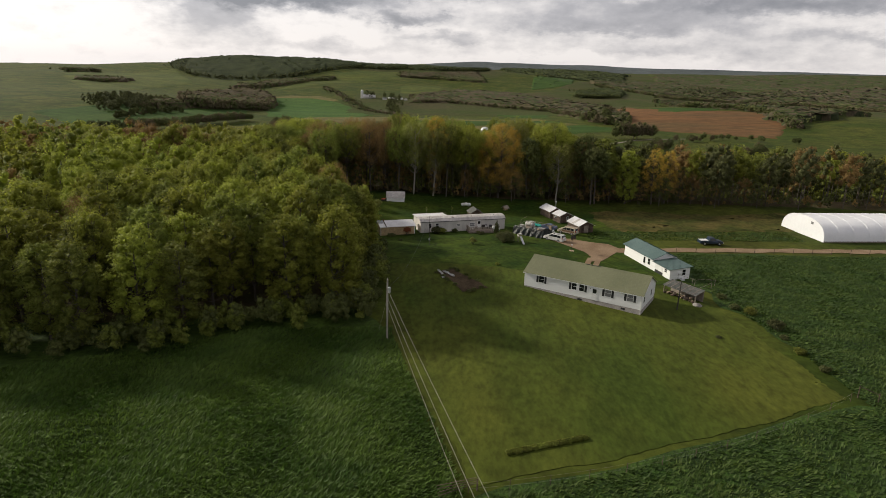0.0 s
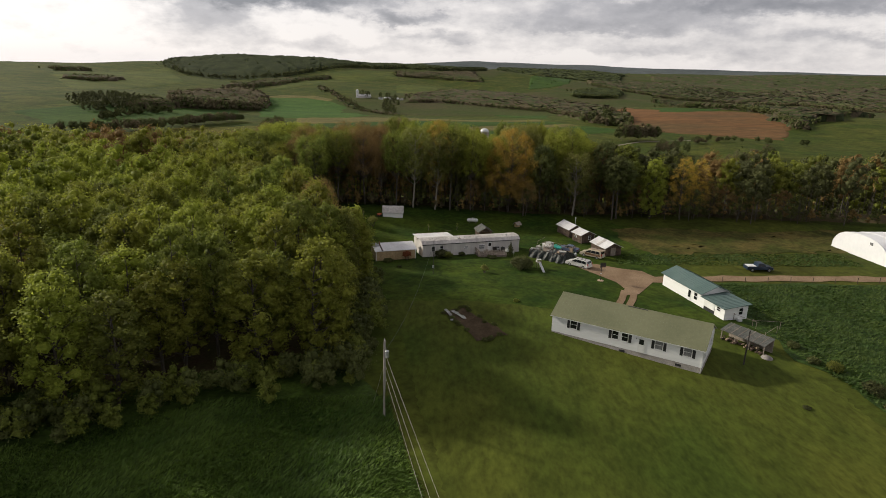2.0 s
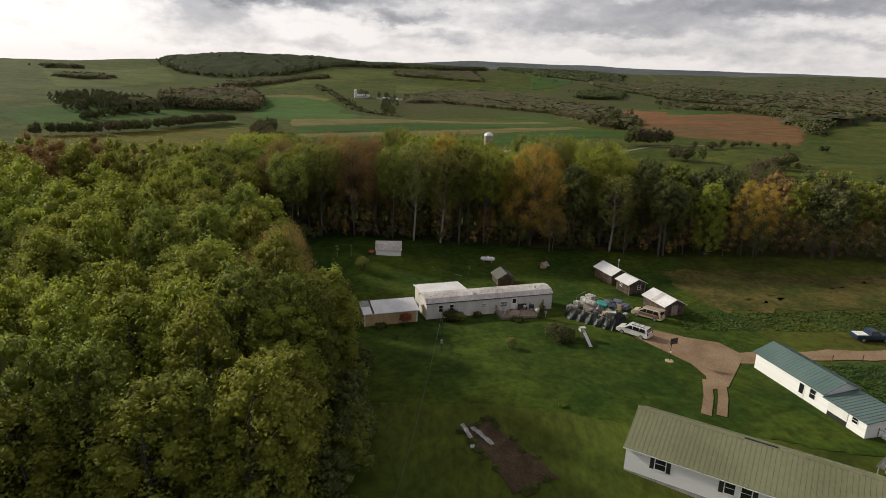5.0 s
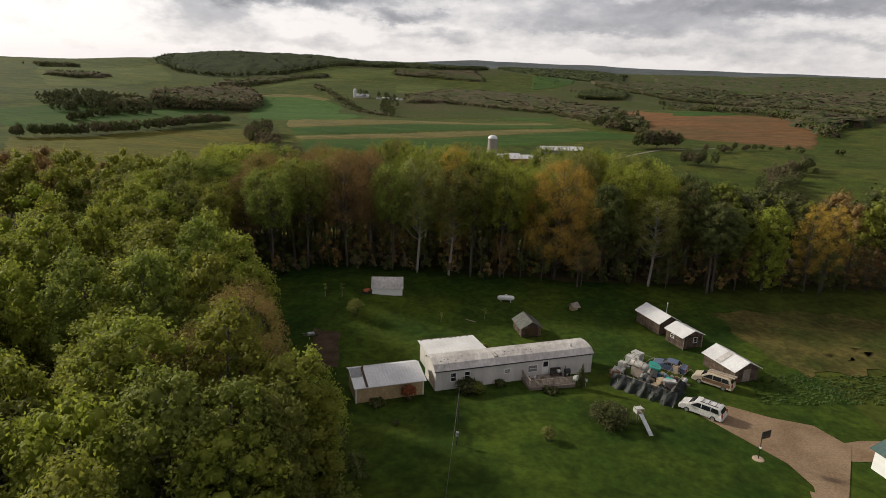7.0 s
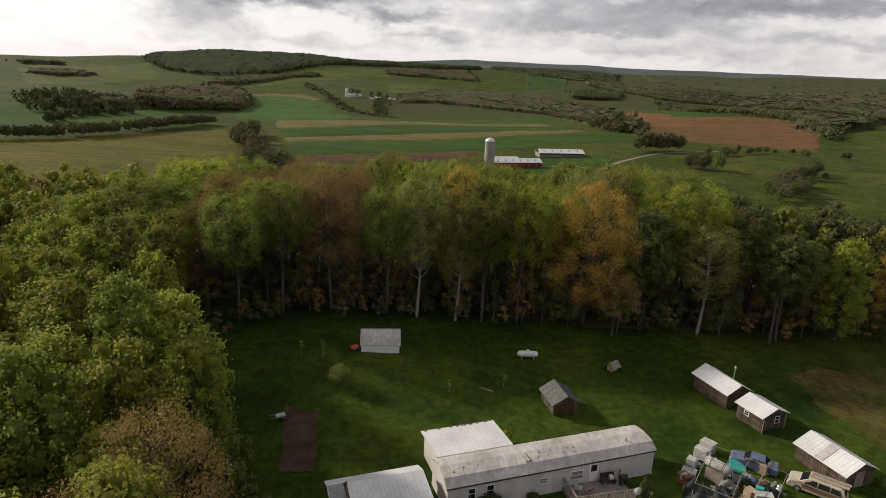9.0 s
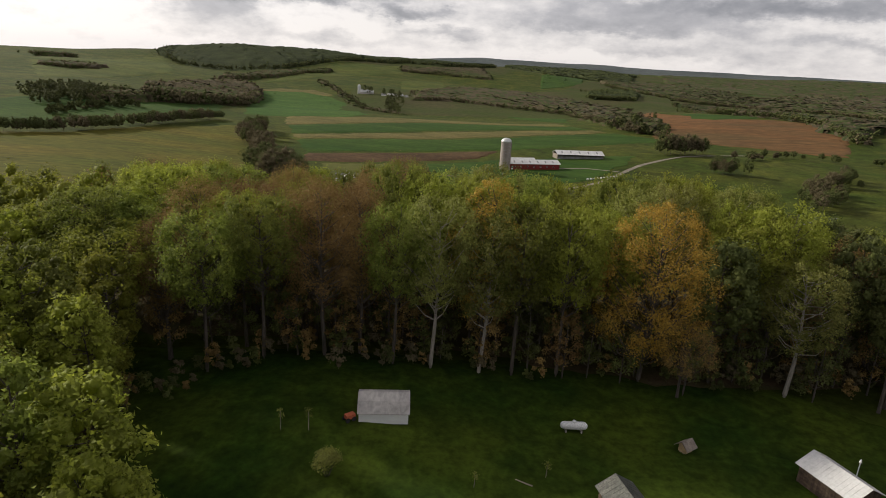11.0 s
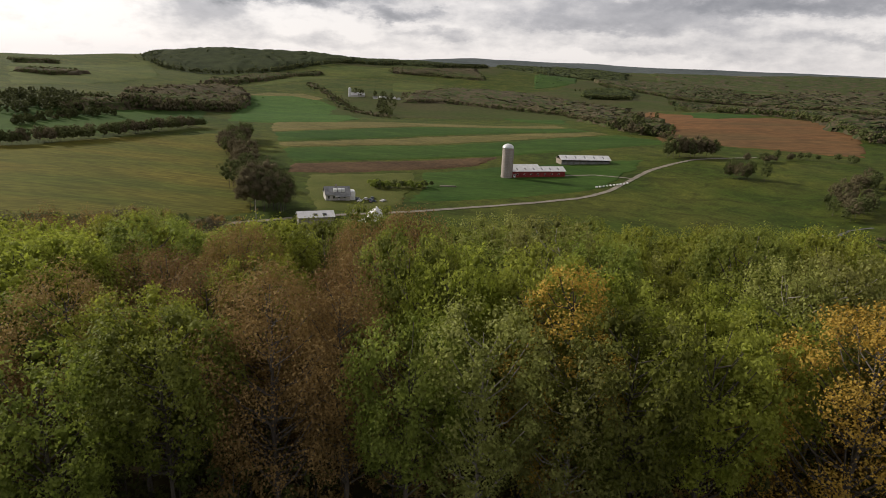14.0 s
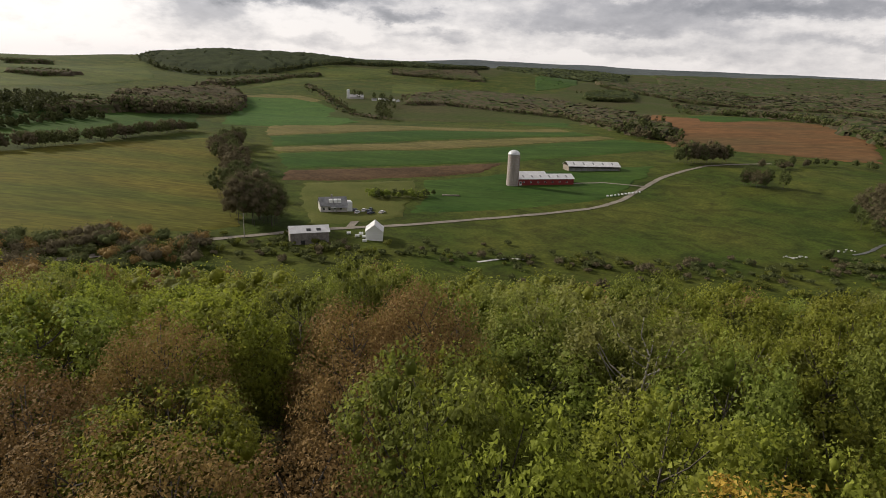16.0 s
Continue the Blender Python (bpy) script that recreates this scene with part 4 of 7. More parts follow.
def canopy(near, far, tall, kinds, r, label, step=6.0):
    """A far wood past counting, seen as its closed roof of crowns with a steep edge on all sides."""
    near, far = np.asarray(near, float), np.asarray(far, float)
    length = max(np.hypot(*np.diff(p, axis=0).T).sum() for p in (near, far))
    depth = max(np.hypot(*(near[0] - far[0])), np.hypot(*(near[-1] - far[-1])))
    n, m = int(np.clip(length / step, 8, 130)) + 1, int(np.clip(depth / step, 6, 46)) + 1
    a, c = resample(near, n), resample(far, n)
    v = np.linspace(0, 1, m)[:, None, None]
    p = a * (1 - v) + c * v
    cell = np.array((length / n, depth / m)).mean()
    p = (p + 40 * wander(p.reshape(-1, 2) / 40.0).reshape(p.shape) + r.normal(0, cell * 0.22, p.shape)).reshape(-1, 2)
    up = tall * (0.62 + 0.2 * r.random((m, n))) + r.normal(0, 0.05 * tall, (m, n))
    up[0], up[-1], up[:, 0], up[:, -1] = -0.6, -0.6, -0.6, -0.6
    up[1] *= 0.5
    up[2] *= 0.8
    i = (np.arange(m - 1)[:, None] * n + np.arange(n - 1)[None, :]).ravel()
    q = np.stack((i, i + 1, i + n + 1, i + n), -1)
    mid = p[q].mean(1)
    drift = np.array([noise.noise((x / 60.0, y / 130.0, 4.2)) for x, y in mid]) + r.normal(0, 0.35, len(mid))
    kind = np.clip(((drift + 0.7) / 1.4 * len(kinds)).astype(int), 0, len(kinds) - 1)
    me = quick_mesh("far_woods", np.column_stack((p, land(p[:, 0], p[:, 1]) + up.ravel())), q, ["leaf_" + k for k in kinds], kind)
    me.shade_smooth()
    return tagged(new("far_woods", me), label, "woods", kind="stuff")


r3 = np.random.default_rng(5)
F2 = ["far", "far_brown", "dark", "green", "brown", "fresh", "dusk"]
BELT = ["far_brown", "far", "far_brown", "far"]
woodland("hedgerow", scatter([(-322, 500), (-288, 522), (-270, 562), (-258, 610), (-243, 690)], 150, 2.5, ["far", "far_brown", "far"], 0.42, 0.62, r3), F2, 420, 0.42, "bushy green hedgerow along the meadow", spread=6.5, core=0.55, clumps=9, girth=0.36)
woodland("hedgerow", scatter([(-92, 428), (-101, 424), (-112, 424), (-106, 442)], 15, 3, BELT, 0.9, 1.25, r3), F2, 2600, 0.28, "tall grey-brown trees beside the farmhouse", height=20, spread=6.5, core=0.45, clumps=20, girth=0.32)
woodland("hedgerow", scatter([(-112, 440), (-135, 490), (-152, 540), (-175, 583), (-188, 640)], 56, 4, BELT, 0.55, 0.95, r3), F2, 1300, 0.34, "brown and green tree belt beside the meadow", spread=6.0, core=0.5, clumps=14, girth=0.34)
woodland("brush", scatter([(-172, 350), (-150, 366), (-125, 376), (-108, 388), (-60, 396), (-40, 398), (0, 402), (30, 404), (60, 398), (120, 402), (180, 420)], 330, 8, ["far", "far", "far_brown", "green"], 0.10, 0.30, r3), F2, 260, 0.30, "low brown and green brush along the stream", height=9, spread=8, trunks=False, core=0.6, clumps=5)
woodland("brush", area([(-215, 325), (-165, 335), (-110, 362)], [(-190, 360), (-150, 390), (-112, 396)], 110, ["far_brown", "brown", "far_brown", "far"], 0.25, 0.6, r3), F2, 420, 0.30, "brown thicket below the valley road", height=9, spread=8, trunks=False, core=0.6, clumps=5)
woodland("wood_edge", area([(-200, 292), (-90, 298), (0, 302), (120, 304), (300, 308)], [(-200, 335), (-90, 350), (0, 372), (120, 378), (300, 390)], 560, ["far", "green", "green", "far_brown", "fresh"], 0.15, 0.42, r3), F2, 260, 0.36, "ragged young growth at the foot of the slope", height=15, spread=7, core=0.6, clumps=5)
woodland("undergrowth", scatter([(-90, 68.5), (-75, 69), (-58, 71), (-42, 77.5), (-29, 85.5), (-16, 89.5), (-15, 100), (-17, 118), (-24, 136), (-34, 148)], 260, 1.4, ["green", "dusk", "dusk"], 0.12, 0.34, r3), F2, 620, 0.15, "leafy dark brush along the edge of the woods", height=14, spread=5, trunks=False, low=0.05, core=0.6, clumps=9, girth=0.36)
woodland("undergrowth", scatter([(-44, 158), (-45, 172), (-34, 183), (5, 185.5), (30, 185), (100, 188), (200, 195)], 360, 1.7, ["dusk", "brown", "dark", "far_brown"], 0.08, 0.26, r3), F2, 260, 0.15, "tangled dark brush at the edge of the woods", trunks=False, low=0.2, core=0.5, clumps=4)
woodland("far_woods", area([(200, 930), (150, 850), (190, 815)], [(230, 950), (180, 870), (215, 800)], 40, ["dark", "far_brown", "far"], 0.5, 0.9, r3), F2, 160, 1.0, "dark conifers and scrub beside the red field", core=0.8)
woodland("far_woods", scatter([(168, 663), (184, 668), (200, 671)], 22, 3.5, ["far", "far_brown"], 0.75, 1.1, r3), F2, 1300, 0.42, "round grey-green thicket beside the road", spread=6, core=0.55, clumps=12, girth=0.34)
woodland("far_woods", scatter([(176, 582), (183, 577), (190, 573)], 11, 3, ["far", "far_brown"], 0.4, 0.8, r3), F2, 1100, 0.34, "clump of grey-green trees in the pasture", spread=5.5, core=0.4, clumps=14, girth=0.32)
woodland("far_woods", scatter([(215, 640), (250, 668), (284, 687), (302, 666), (345, 655)], 26, 5, ["far_brown", "far"], 0.2, 0.48, r3), F2, 360, 0.45, "scattered brown bushes under the red field", spread=7, core=0.6)
woodland("far_woods", scatter([(196, 470), (204, 482), (214, 505), (235, 530), (252, 550), (275, 580)], 46, 5, ["far_brown", "far"], 0.3, 0.75, r3), F2, 900, 0.32, "brown streamside trees in the pasture", spread=6, core=0.4, clumps=12, girth=0.34)
woodland("far_woods", scatter([(142, 426), (146, 430)], 5, 1.5, ["far"], 0.2, 0.3, r3), F2, 400, 0.35, "dark bush beside the stream", spread=7, core=0.7)

# far woods, each a closed roof of crowns with single trees standing out of it
FAR_WOODS = (
    ("dark green wood over the hilltop", ["roof_dark"], ["dark", "dark", "far"], 17, 420,
     [(-925, 2024), (-789, 1809), (-699, 1787), (-606, 1853), (-539, 1936), (-491, 2132), (-381, 2304), (-238, 2387), (-61, 2351), (78, 2463)],
     [(-972, 2121), (-1004, 2301), (-933, 2407), (-792, 2402), (-690, 2458), (-578, 2495), (-420, 2537), (-260, 2550), (-65, 2553), (81, 2564)]),
    ("grey-brown bare wood on the slope", ["roof_brown", "roof_brown", "roof_green"], ["far_brown", "far_brown", "far"], 15, 300,
     [(-342, 747), (-317, 765), (-303, 822), (-296, 918), (-351, 1116)], [(-353, 790), (-457, 1023), (-485, 1186), (-466, 1329), (-417, 1322)]),
    ("grey-brown scrubby wood below the slope", ["roof_brown", "roof_green"], ["far_brown", "far"], 9, 80,
     [(-349, 674), (-347, 705), (-342, 747)], [(-372, 700), (-385, 750), (-395, 825)]),
    ("wooded skyline hill", ["roof_green", "roof_brown"], ["far", "far_brown"], 10, 60, [(-875, 1367), (-882, 1427), (-904, 1537)], [(-905, 1400), (-943, 1519), (-960, 1620)]),
    ("thin brown wood in a fold of the hill", ["roof_brown", "roof_green"], ["far_brown", "far"], 8, 60, [(-692, 1121), (-658, 1128), (-677, 1237)], [(-715, 1170), (-716, 1233), (-703, 1290)]),
    ("brown wood below the hilltop", ["roof_brown", "roof_green"], ["far_brown", "far"], 11, 110, [(-503, 1395), (-491, 1594), (-447, 1714), (-419, 1964)], [(-544, 1503), (-536, 1736), (-486, 1857), (-430, 2013)]),
    ("brown and green scrubby wood beyond the strips", ["roof_green", "roof_brown", "roof_brown", "roof_green"], ["far_brown", "far", "far_brown"], 9, 420,
     [(-109, 1309), (-44, 1340), (34, 1311), (109, 1247), (153, 1168), (164, 972), (175, 854), (199, 794)], [(-129, 1450), (-57, 1711), (44, 1869), (119, 1806), (193, 1658), (250, 1480), (255, 1250), (222, 884)]),
    ("scattered trees round the far farm", ["roof_green", "roof_brown"], ["far_brown", "far", "dark"], 5, 130, [(-345, 1571), (-228, 1284), (-157, 1082), (-111, 1040)], [(-362, 1623), (-250, 1350), (-175, 1130), (-122, 1100)]),
    ("dark trees along a far crest", ["roof_dark", "roof_green"], ["far", "dark"], 15, 160, [(203, 3586), (330, 2700), (668, 3388), (665, 2762)], [(221, 4034), (485, 4000), (799, 4081), (942, 3846)]),
    ("dark green wood on a knoll", ["roof_dark", "roof_green"], ["far", "dark", "far"], 13, 120, [(293, 1689), (344, 1677), (403, 1699)], [(346, 1964), (433, 2069), (509, 2098)]),
    ("brown-green wood across the valley", ["roof_green", "roof_brown", "roof_green"], ["far_brown", "far", "far"], 13, 320, [(463, 2360), (548, 2174), (609, 1851), (838, 2065)], [(694, 3432), (879, 3376), (1121, 3265), (1094, 2649)]),
    ("dark wood behind the red field", ["roof_green", "roof_brown", "roof_dark"], ["far", "far_brown", "far"], 12, 460,
     [(459, 1489), (394, 1110), (444, 1045), (451, 963), (420, 845), (403, 782)], [(500, 1680), (620, 1700), (740, 1620), (800, 1500), (760, 1280), (700, 1120)]),
    ("brown woods filling the far valley", ["roof_brown", "roof_green", "roof_brown", "roof_green"], ["far_brown", "far", "far_brown"], 12, 420,
     [(560, 1900), (780, 1950), (960, 1850), (1010, 1650), (960, 1400)], [(827, 2166), (1340, 2792), (1633, 3026), (1821, 3091), (2018, 3094)]),
    ("green-brown woods under the ridge", ["roof_green", "roof_brown"], ["far", "far_brown"], 9, 120, [(-227, 2161), (-106, 2153), (47, 2105)], [(-246, 2286), (-115, 2271), (54, 2366)]),
)
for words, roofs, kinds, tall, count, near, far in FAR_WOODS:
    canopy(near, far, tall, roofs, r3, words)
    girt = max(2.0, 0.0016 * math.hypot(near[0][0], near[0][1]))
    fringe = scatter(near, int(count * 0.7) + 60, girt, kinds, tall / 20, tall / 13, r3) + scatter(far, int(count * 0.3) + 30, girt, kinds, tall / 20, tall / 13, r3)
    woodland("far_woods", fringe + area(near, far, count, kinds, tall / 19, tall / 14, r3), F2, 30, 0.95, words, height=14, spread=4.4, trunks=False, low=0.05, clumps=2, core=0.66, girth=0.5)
woodland("far_woods", scatter([(-335, 603), (-333, 626), (-333, 666), (-334, 719), (-331, 784)], 34, 2, ["far", "far_brown"], 0.1, 0.25, r3), F2, 120, 0.5, "low dark shrubs along a field edge", height=12, spread=8, trunks=False, core=0.7)
woodland("far_woods", area([(-366, 622), (-353, 645), (-360, 705)], [(-425, 704), (-419, 728), (-393, 755)], 150, ["dark"], 0.55, 0.72, r3), F2, 160, 0.7, "dark conifer plantation", spread=4.2, core=0.6, low=0.05)
woodland("far_woods", area([(-330, 584), (-331, 621), (-317, 689)], [(-336, 592), (-337, 630), (-322, 699)], 66, ["far", "dark"], 0.25, 0.45, r3), F2, 150, 0.8, "bushy field edge", core=0.8)
woodland("farm_trees", scatter([(-215, 1390), (-180, 1360), (-150, 1350), (-120, 1045), (-135, 1030)], 26, 8, ["dark", "far", "dark"], 0.7, 1.1, r3), F2, 160, 1.2, "dark trees round the far farm")
woodland("garden_trees", scatter([(-62, 495), (-50, 500), (-38, 505), (-33, 512)], 40, 3, ["green", "far"], 0.15, 0.3, r3), F2, 260, 0.4, "green orchard shrubs behind the farmhouse", spread=7)
canopy([(900, 2950), (1300, 2800), (1700, 2650), (2300, 2400)], [(1100, 3900), (1600, 3900), (2000, 3900), (2900, 3500)], 9, ["roof_brown", "roof_green", "roof_green"], r3, "brown-green woods below the far ridge", 14.0)


# ---- buildings ----
def slope_roof(L, W, eave, ridge, over, thick=0.10, ends=0.3, seam=0.0):
    """One folded sheet over walls L by W."""
    drop = (ridge - eave) / (W / 2) * over
    e = eave - drop
    return prism(bmesh.new(), [(-over, e), (W / 2, ridge), (W + over, e), (W + over, e + thick), (W / 2, ridge + thick), (-over, e + thick)], -ends, L + ends)


def seams(roof, L, W, eave, ridge, over, thick, ends, step, mat):
    """Raised seams down both slopes, each a part of the roof."""
    drop = (ridge - eave) / (W / 2) * over
    e = eave - drop + thick
    fold = [(-over, e), (W / 2, ridge + thick), (W + over, e), (W + over, e + 0.02), (W / 2, ridge + thick + 0.02), (-over, e + 0.02)]
    first = part("seam", prism(bmesh.new(), fold, 0, 0.035), mat, roof)
    first.location.x = -ends
    for i in range(1, int((L + 2 * ends) / step) + 1):
        o = first.copy()
        scene.collection.objects.link(o)
        o.location.x = -ends + i * step


def gable_walls(L, W, z0, eave, ridge, y_ridge=None):
    yr = W / 2 if y_ridge is None else y_ridge
    return prism(bmesh.new(), [(0, z0), (W, z0), (W, eave), (yr, ridge), (0, eave)], 0, L)


def window(parent, x, z, w, h, y=0.0, face=-1, shutters=False, pane="glass", axis="y", bars=True):
    """A framed window on the wall at y (or x, for axis 'x'), looking outward."""
    d = 0.05 * face

    def put(rows):
        bm = bmesh.new()
        for a0, a1, b0, b1, c0, c1 in rows:
            lo, hi = min(b0, b1), max(b0, b1)
            if axis == "y":
                box(bm, a0, a1, lo, hi, c0, c1)
            else:
                box(bm, lo, hi, a0, a1, c0, c1)
        return bm

    t = 0.06
    rows = [(x, x + w, y - d, y + d, z, z + t), (x, x + w, y - d, y + d, z + h - t, z + h),
            (x, x + t, y - d, y + d, z + t, z + h - t), (x + w - t, x + w, y - d, y + d, z + t, z + h - t)]
    if bars:
        rows.append((x + t, x + w - t, y - d, y + d * 0.8, z + h / 2 - 0.025, z + h / 2 + 0.025))
    fr = part("window", put(rows), "trim_white", parent)
    part("pane", put([(x + t, x + w - t, y - d * 0.4, y + d * 0.4, z + t, z + h - t)]), pane, fr)
    if shutters:
        for sx in (x - 0.42, x + w + 0.04):
            slats = [(sx, sx + 0.38, y - d * 0.2, y + d * 0.7, z - 0.03, z + h + 0.03)]
            slats += [(sx + 0.05, sx + 0.33, y + d * 0.7, y + d * 1.0, z + 0.06 + k * 0.14, z + 0.13 + k * 0.14) for k in range(int((h - 0.1) / 0.14))]
            part("shutter", put(slats), "shutter_black", fr, "black louvred shutter")


def door(parent, x, z, w, h, y=0.0, face=-1, mat="trim_white"):
    d = 0.05 * face
    lo, hi = sorted((y - d, y + d))
    dr = part("door", boxes((x, x + w, lo, hi, z, z + h)), mat, parent)
    g = sorted((y + d, y + d * 1.25))
    part("pane", boxes((x + 0.15, x + w - 0.15, g[0], g[1], z + h * 0.55, z + h * 0.9)), "glass", dr)
    part("handle", boxes((x + w - 0.14, x + w - 0.08, g[0], g[1], z + h * 0.45, z + h * 0.5)), "galvanised", dr)


def block_wall(L, W, z0, z1):
    return boxes((0.03, L - 0.03, 0.03, W - 0.03, z0, z1))


# long white ranch house
def ranch_house():
    h = thing("house", 12.1, 105.5, -29.7, 0.0, "long white ranch house with a sage green metal roof", "house")
    L, W = 20.9, 8.7
    part("foundation", block_wall(L, W, -0.6, 1.0), "block", h, "grey block foundation")
    part("wall", gable_walls(L, W, 1.0, 3.5, 5.6), "siding", h, "white horizontal siding")
    seams(part("roof", slope_roof(L, W, 3.5, 5.6, 0.22, 0.10, 0.25), "roof_sage", h, "sage green ribbed metal roof"), L, W, 3.5, 5.6, 0.22, 0.10, 0.25, 0.42, "roof_sage")
    part("ridge_cap", prism(bmesh.new(), [(4.1, 5.60), (4.35, 5.74), (4.6, 5.60), (4.35, 5.80)], -0.26, L + 0.26), "roof_sage", h)
    part("ridge_vent", boxes((9.6, 12.4, 4.2, 4.32, 5.66, 5.78)), "shutter_black", h, "dark ridge vent")
    part("fascia", boxes((-0.25, L + 0.25, -0.245, -0.222, 3.36, 3.46)), "trim_white", h)
    for x, w, sc, sh in ((2.75, 1.05, "glass", True), (8.85, 0.95, "glass", False), (10.2, 0.95, "glass", False), (14.7, 1.1, "glass_screen", True), (18.4, 1.1, "glass_screen", True)):
        window(h, x, 2.1, w, 1.3, shutters=sh, pane=sc)
    for sx in (8.41, 11.19):
        part("shutter", boxes((sx, sx + 0.4, -0.04, 0.02, 2.07, 3.43)), "shutter_black", h, "black shutter")
    door(h, 12.5, 1.05, 0.95, 2.15)
    part("porch_lamp", boxes((12.2, 12.3, -0.12, 0.0, 2.9, 3.05)), "shutter_black", h)
    for x in (10.1, 17.6):
        part("crawl_vent", boxes((x, x + 0.75, -0.02, 0.1, 0.45, 0.75)), "shutter_black", h, "dark crawl space vent")
    window(h, 1.0, 1.9, 0.8, 1.1, y=L, face=1, axis="x")
    window(h, 5.6, 1.9, 0.8, 1.1, y=L, face=1, axis="x")
    part("downpipe", tube(bmesh.new(), [(L - 0.1, -0.08, 3.4), (L - 0.1, -0.08, 0.3)], 0.04, 6), "trim_white", h)
    return h


ranch_house()


# white outbuilding in two stepped sections with teal roofs
def outbuilding():
    g = thing("garage", 36.3, 130.9, -74.4, 0.0, "white wooden outbuilding with teal metal roofs in two steps", "outbuilding")
    L1, L2, W = 11.2, 17.2, 5.4
    part("wall", gable_walls(L1, W, -0.3, 2.55, 3.65), "siding", g, "white painted boards")
    bm = bmesh.new()
    part("annex", prism(bm, [(-0.0, -0.3), (4.3, -0.3), (4.3, 2.35), (0, 2.15)], L1 + 0.01, L2), "siding", g, "white painted annex")
    seams(part("roof", slope_roof(L1, W, 2.55, 3.65, 0.4, 0.08, 0.35), "roof_teal", g, "teal ribbed metal roof"), L1, W, 2.55, 3.65, 0.4, 0.08, 0.35, 0.5, "roof_teal")
    bm = bmesh.new()
    prism(bm, [(-0.45, 2.12), (4.7, 2.62), (4.7, 2.70), (-0.45, 2.20)], L1 + 0.3, L2 + 0.35)
    an = part("annex_roof", bm, "roof_teal", g, "teal single-pitch metal roof")
    for i in range(13):
        part("seam", prism(bmesh.new(), [(-0.45, 2.20), (4.7, 2.70), (4.7, 2.735), (-0.45, 2.235)], L1 + 0.3 + i * 0.5, L1 + 0.35 + i * 0.5), "roof_teal", an)
    dr = part("door", boxes((7.6, 8.5, -0.05, 0.05, 0.0, 2.1)), "trim_white", g)
    part("pane", boxes((7.72, 8.38, -0.07, -0.051, 0.75, 2.0)), "glass", dr)
    window(g, 9.25, 0.85, 0.95, 1.3)
    part("garage_door", boxes((L1 + 0.9, L1 + 3.6, -0.06, 0.02, 0.75, 2.0)), "trim_white", g, "half raised white garage door")
    part("doorway", boxes((L1 + 0.9, L1 + 3.6, -0.03, 0.02, -0.1, 0.75)), "shutter_black", g, "dark gap below the door")
    window(g, L1 + 4.1, 1.15, 0.85, 0.75)
    window(g, 2.6, 0.9, 0.8, 1.2, y=L2, face=1, axis="x")
    part("bin", boxes((L2 + 0.2, L2 + 0.9, 2.2, 2.8, 0, 0.5)), "plastic_white", g)
    return g


outbuilding()


# low open shelter with a patched grey roof
def shelter():
    s = thing("lean_to", 37.5, 107.2, -56.0, None, "low woodpile lean-to with a dark corrugated roof", "lean-to")
    L, W = 6.9, 2.3
    bm = prism(bmesh.new(), [(-0.2, 1.45), (W, 2.05), (W, 2.11), (-0.2, 1.51)], 0, L)
    rf = part("roof", bm, "roof_old", s, "dark grey-green corrugated roof sheets")
    for i in range(28):
        part("rib", prism(bmesh.new(), [(-0.2, 1.51), (W, 2.11), (W, 2.14), (-0.2, 1.54)], i * 0.24, i * 0.24 + 0.1), "roof_old", rf)
    for i in range(6):
        part("lath", prism(bmesh.new(), [(-0.2, 1.545), (W, 2.145), (W, 2.19), (-0.2, 1.59)], 0.6 + i * 1.1, 0.68 + i * 1.1), "old_wood", s)
    for x in (0.1, 2.3, 4.5, 6.7):
        for y, t in ((0.0, 1.45), (2.15, 2.0)):
            part("post", boxes((x, x + 0.12, y, y + 0.12, -0.3, t)), "old_wood", s)
    part("back_board", boxes((0.1, L - 0.1, 2.05, 2.1, -0.2, 1.9)), "old_wood", s)
    for k in range(46):
        x, y, z = 0.3 + 6.2 * rng.random(), -0.25 + 0.9 * rng.random(), 0.1 + 0.5 * rng.random()
        part("log", tube(bmesh.new(), [(x, y - 0.2, z), (x + 0.05, y + 0.35, z)], 0.09 + 0.06 * rng.random(), 6), "log_wood" if k % 3 else "cardboard", s)
    return s


shelter()
s = thing("boulder", 41.6, 100.9, 20, None, "pale rough boulder at the lean-to", "boulder")
bm = bmesh.new()
bmesh.ops.create_icosphere(bm, subdivisions=3, radius=0.8)
for v in bm.verts:
    v.co *= 1 + 0.25 * noise.noise(v.co * 1.3)
    v.co.z *= 0.6
part("rock", bm, "stone", s)


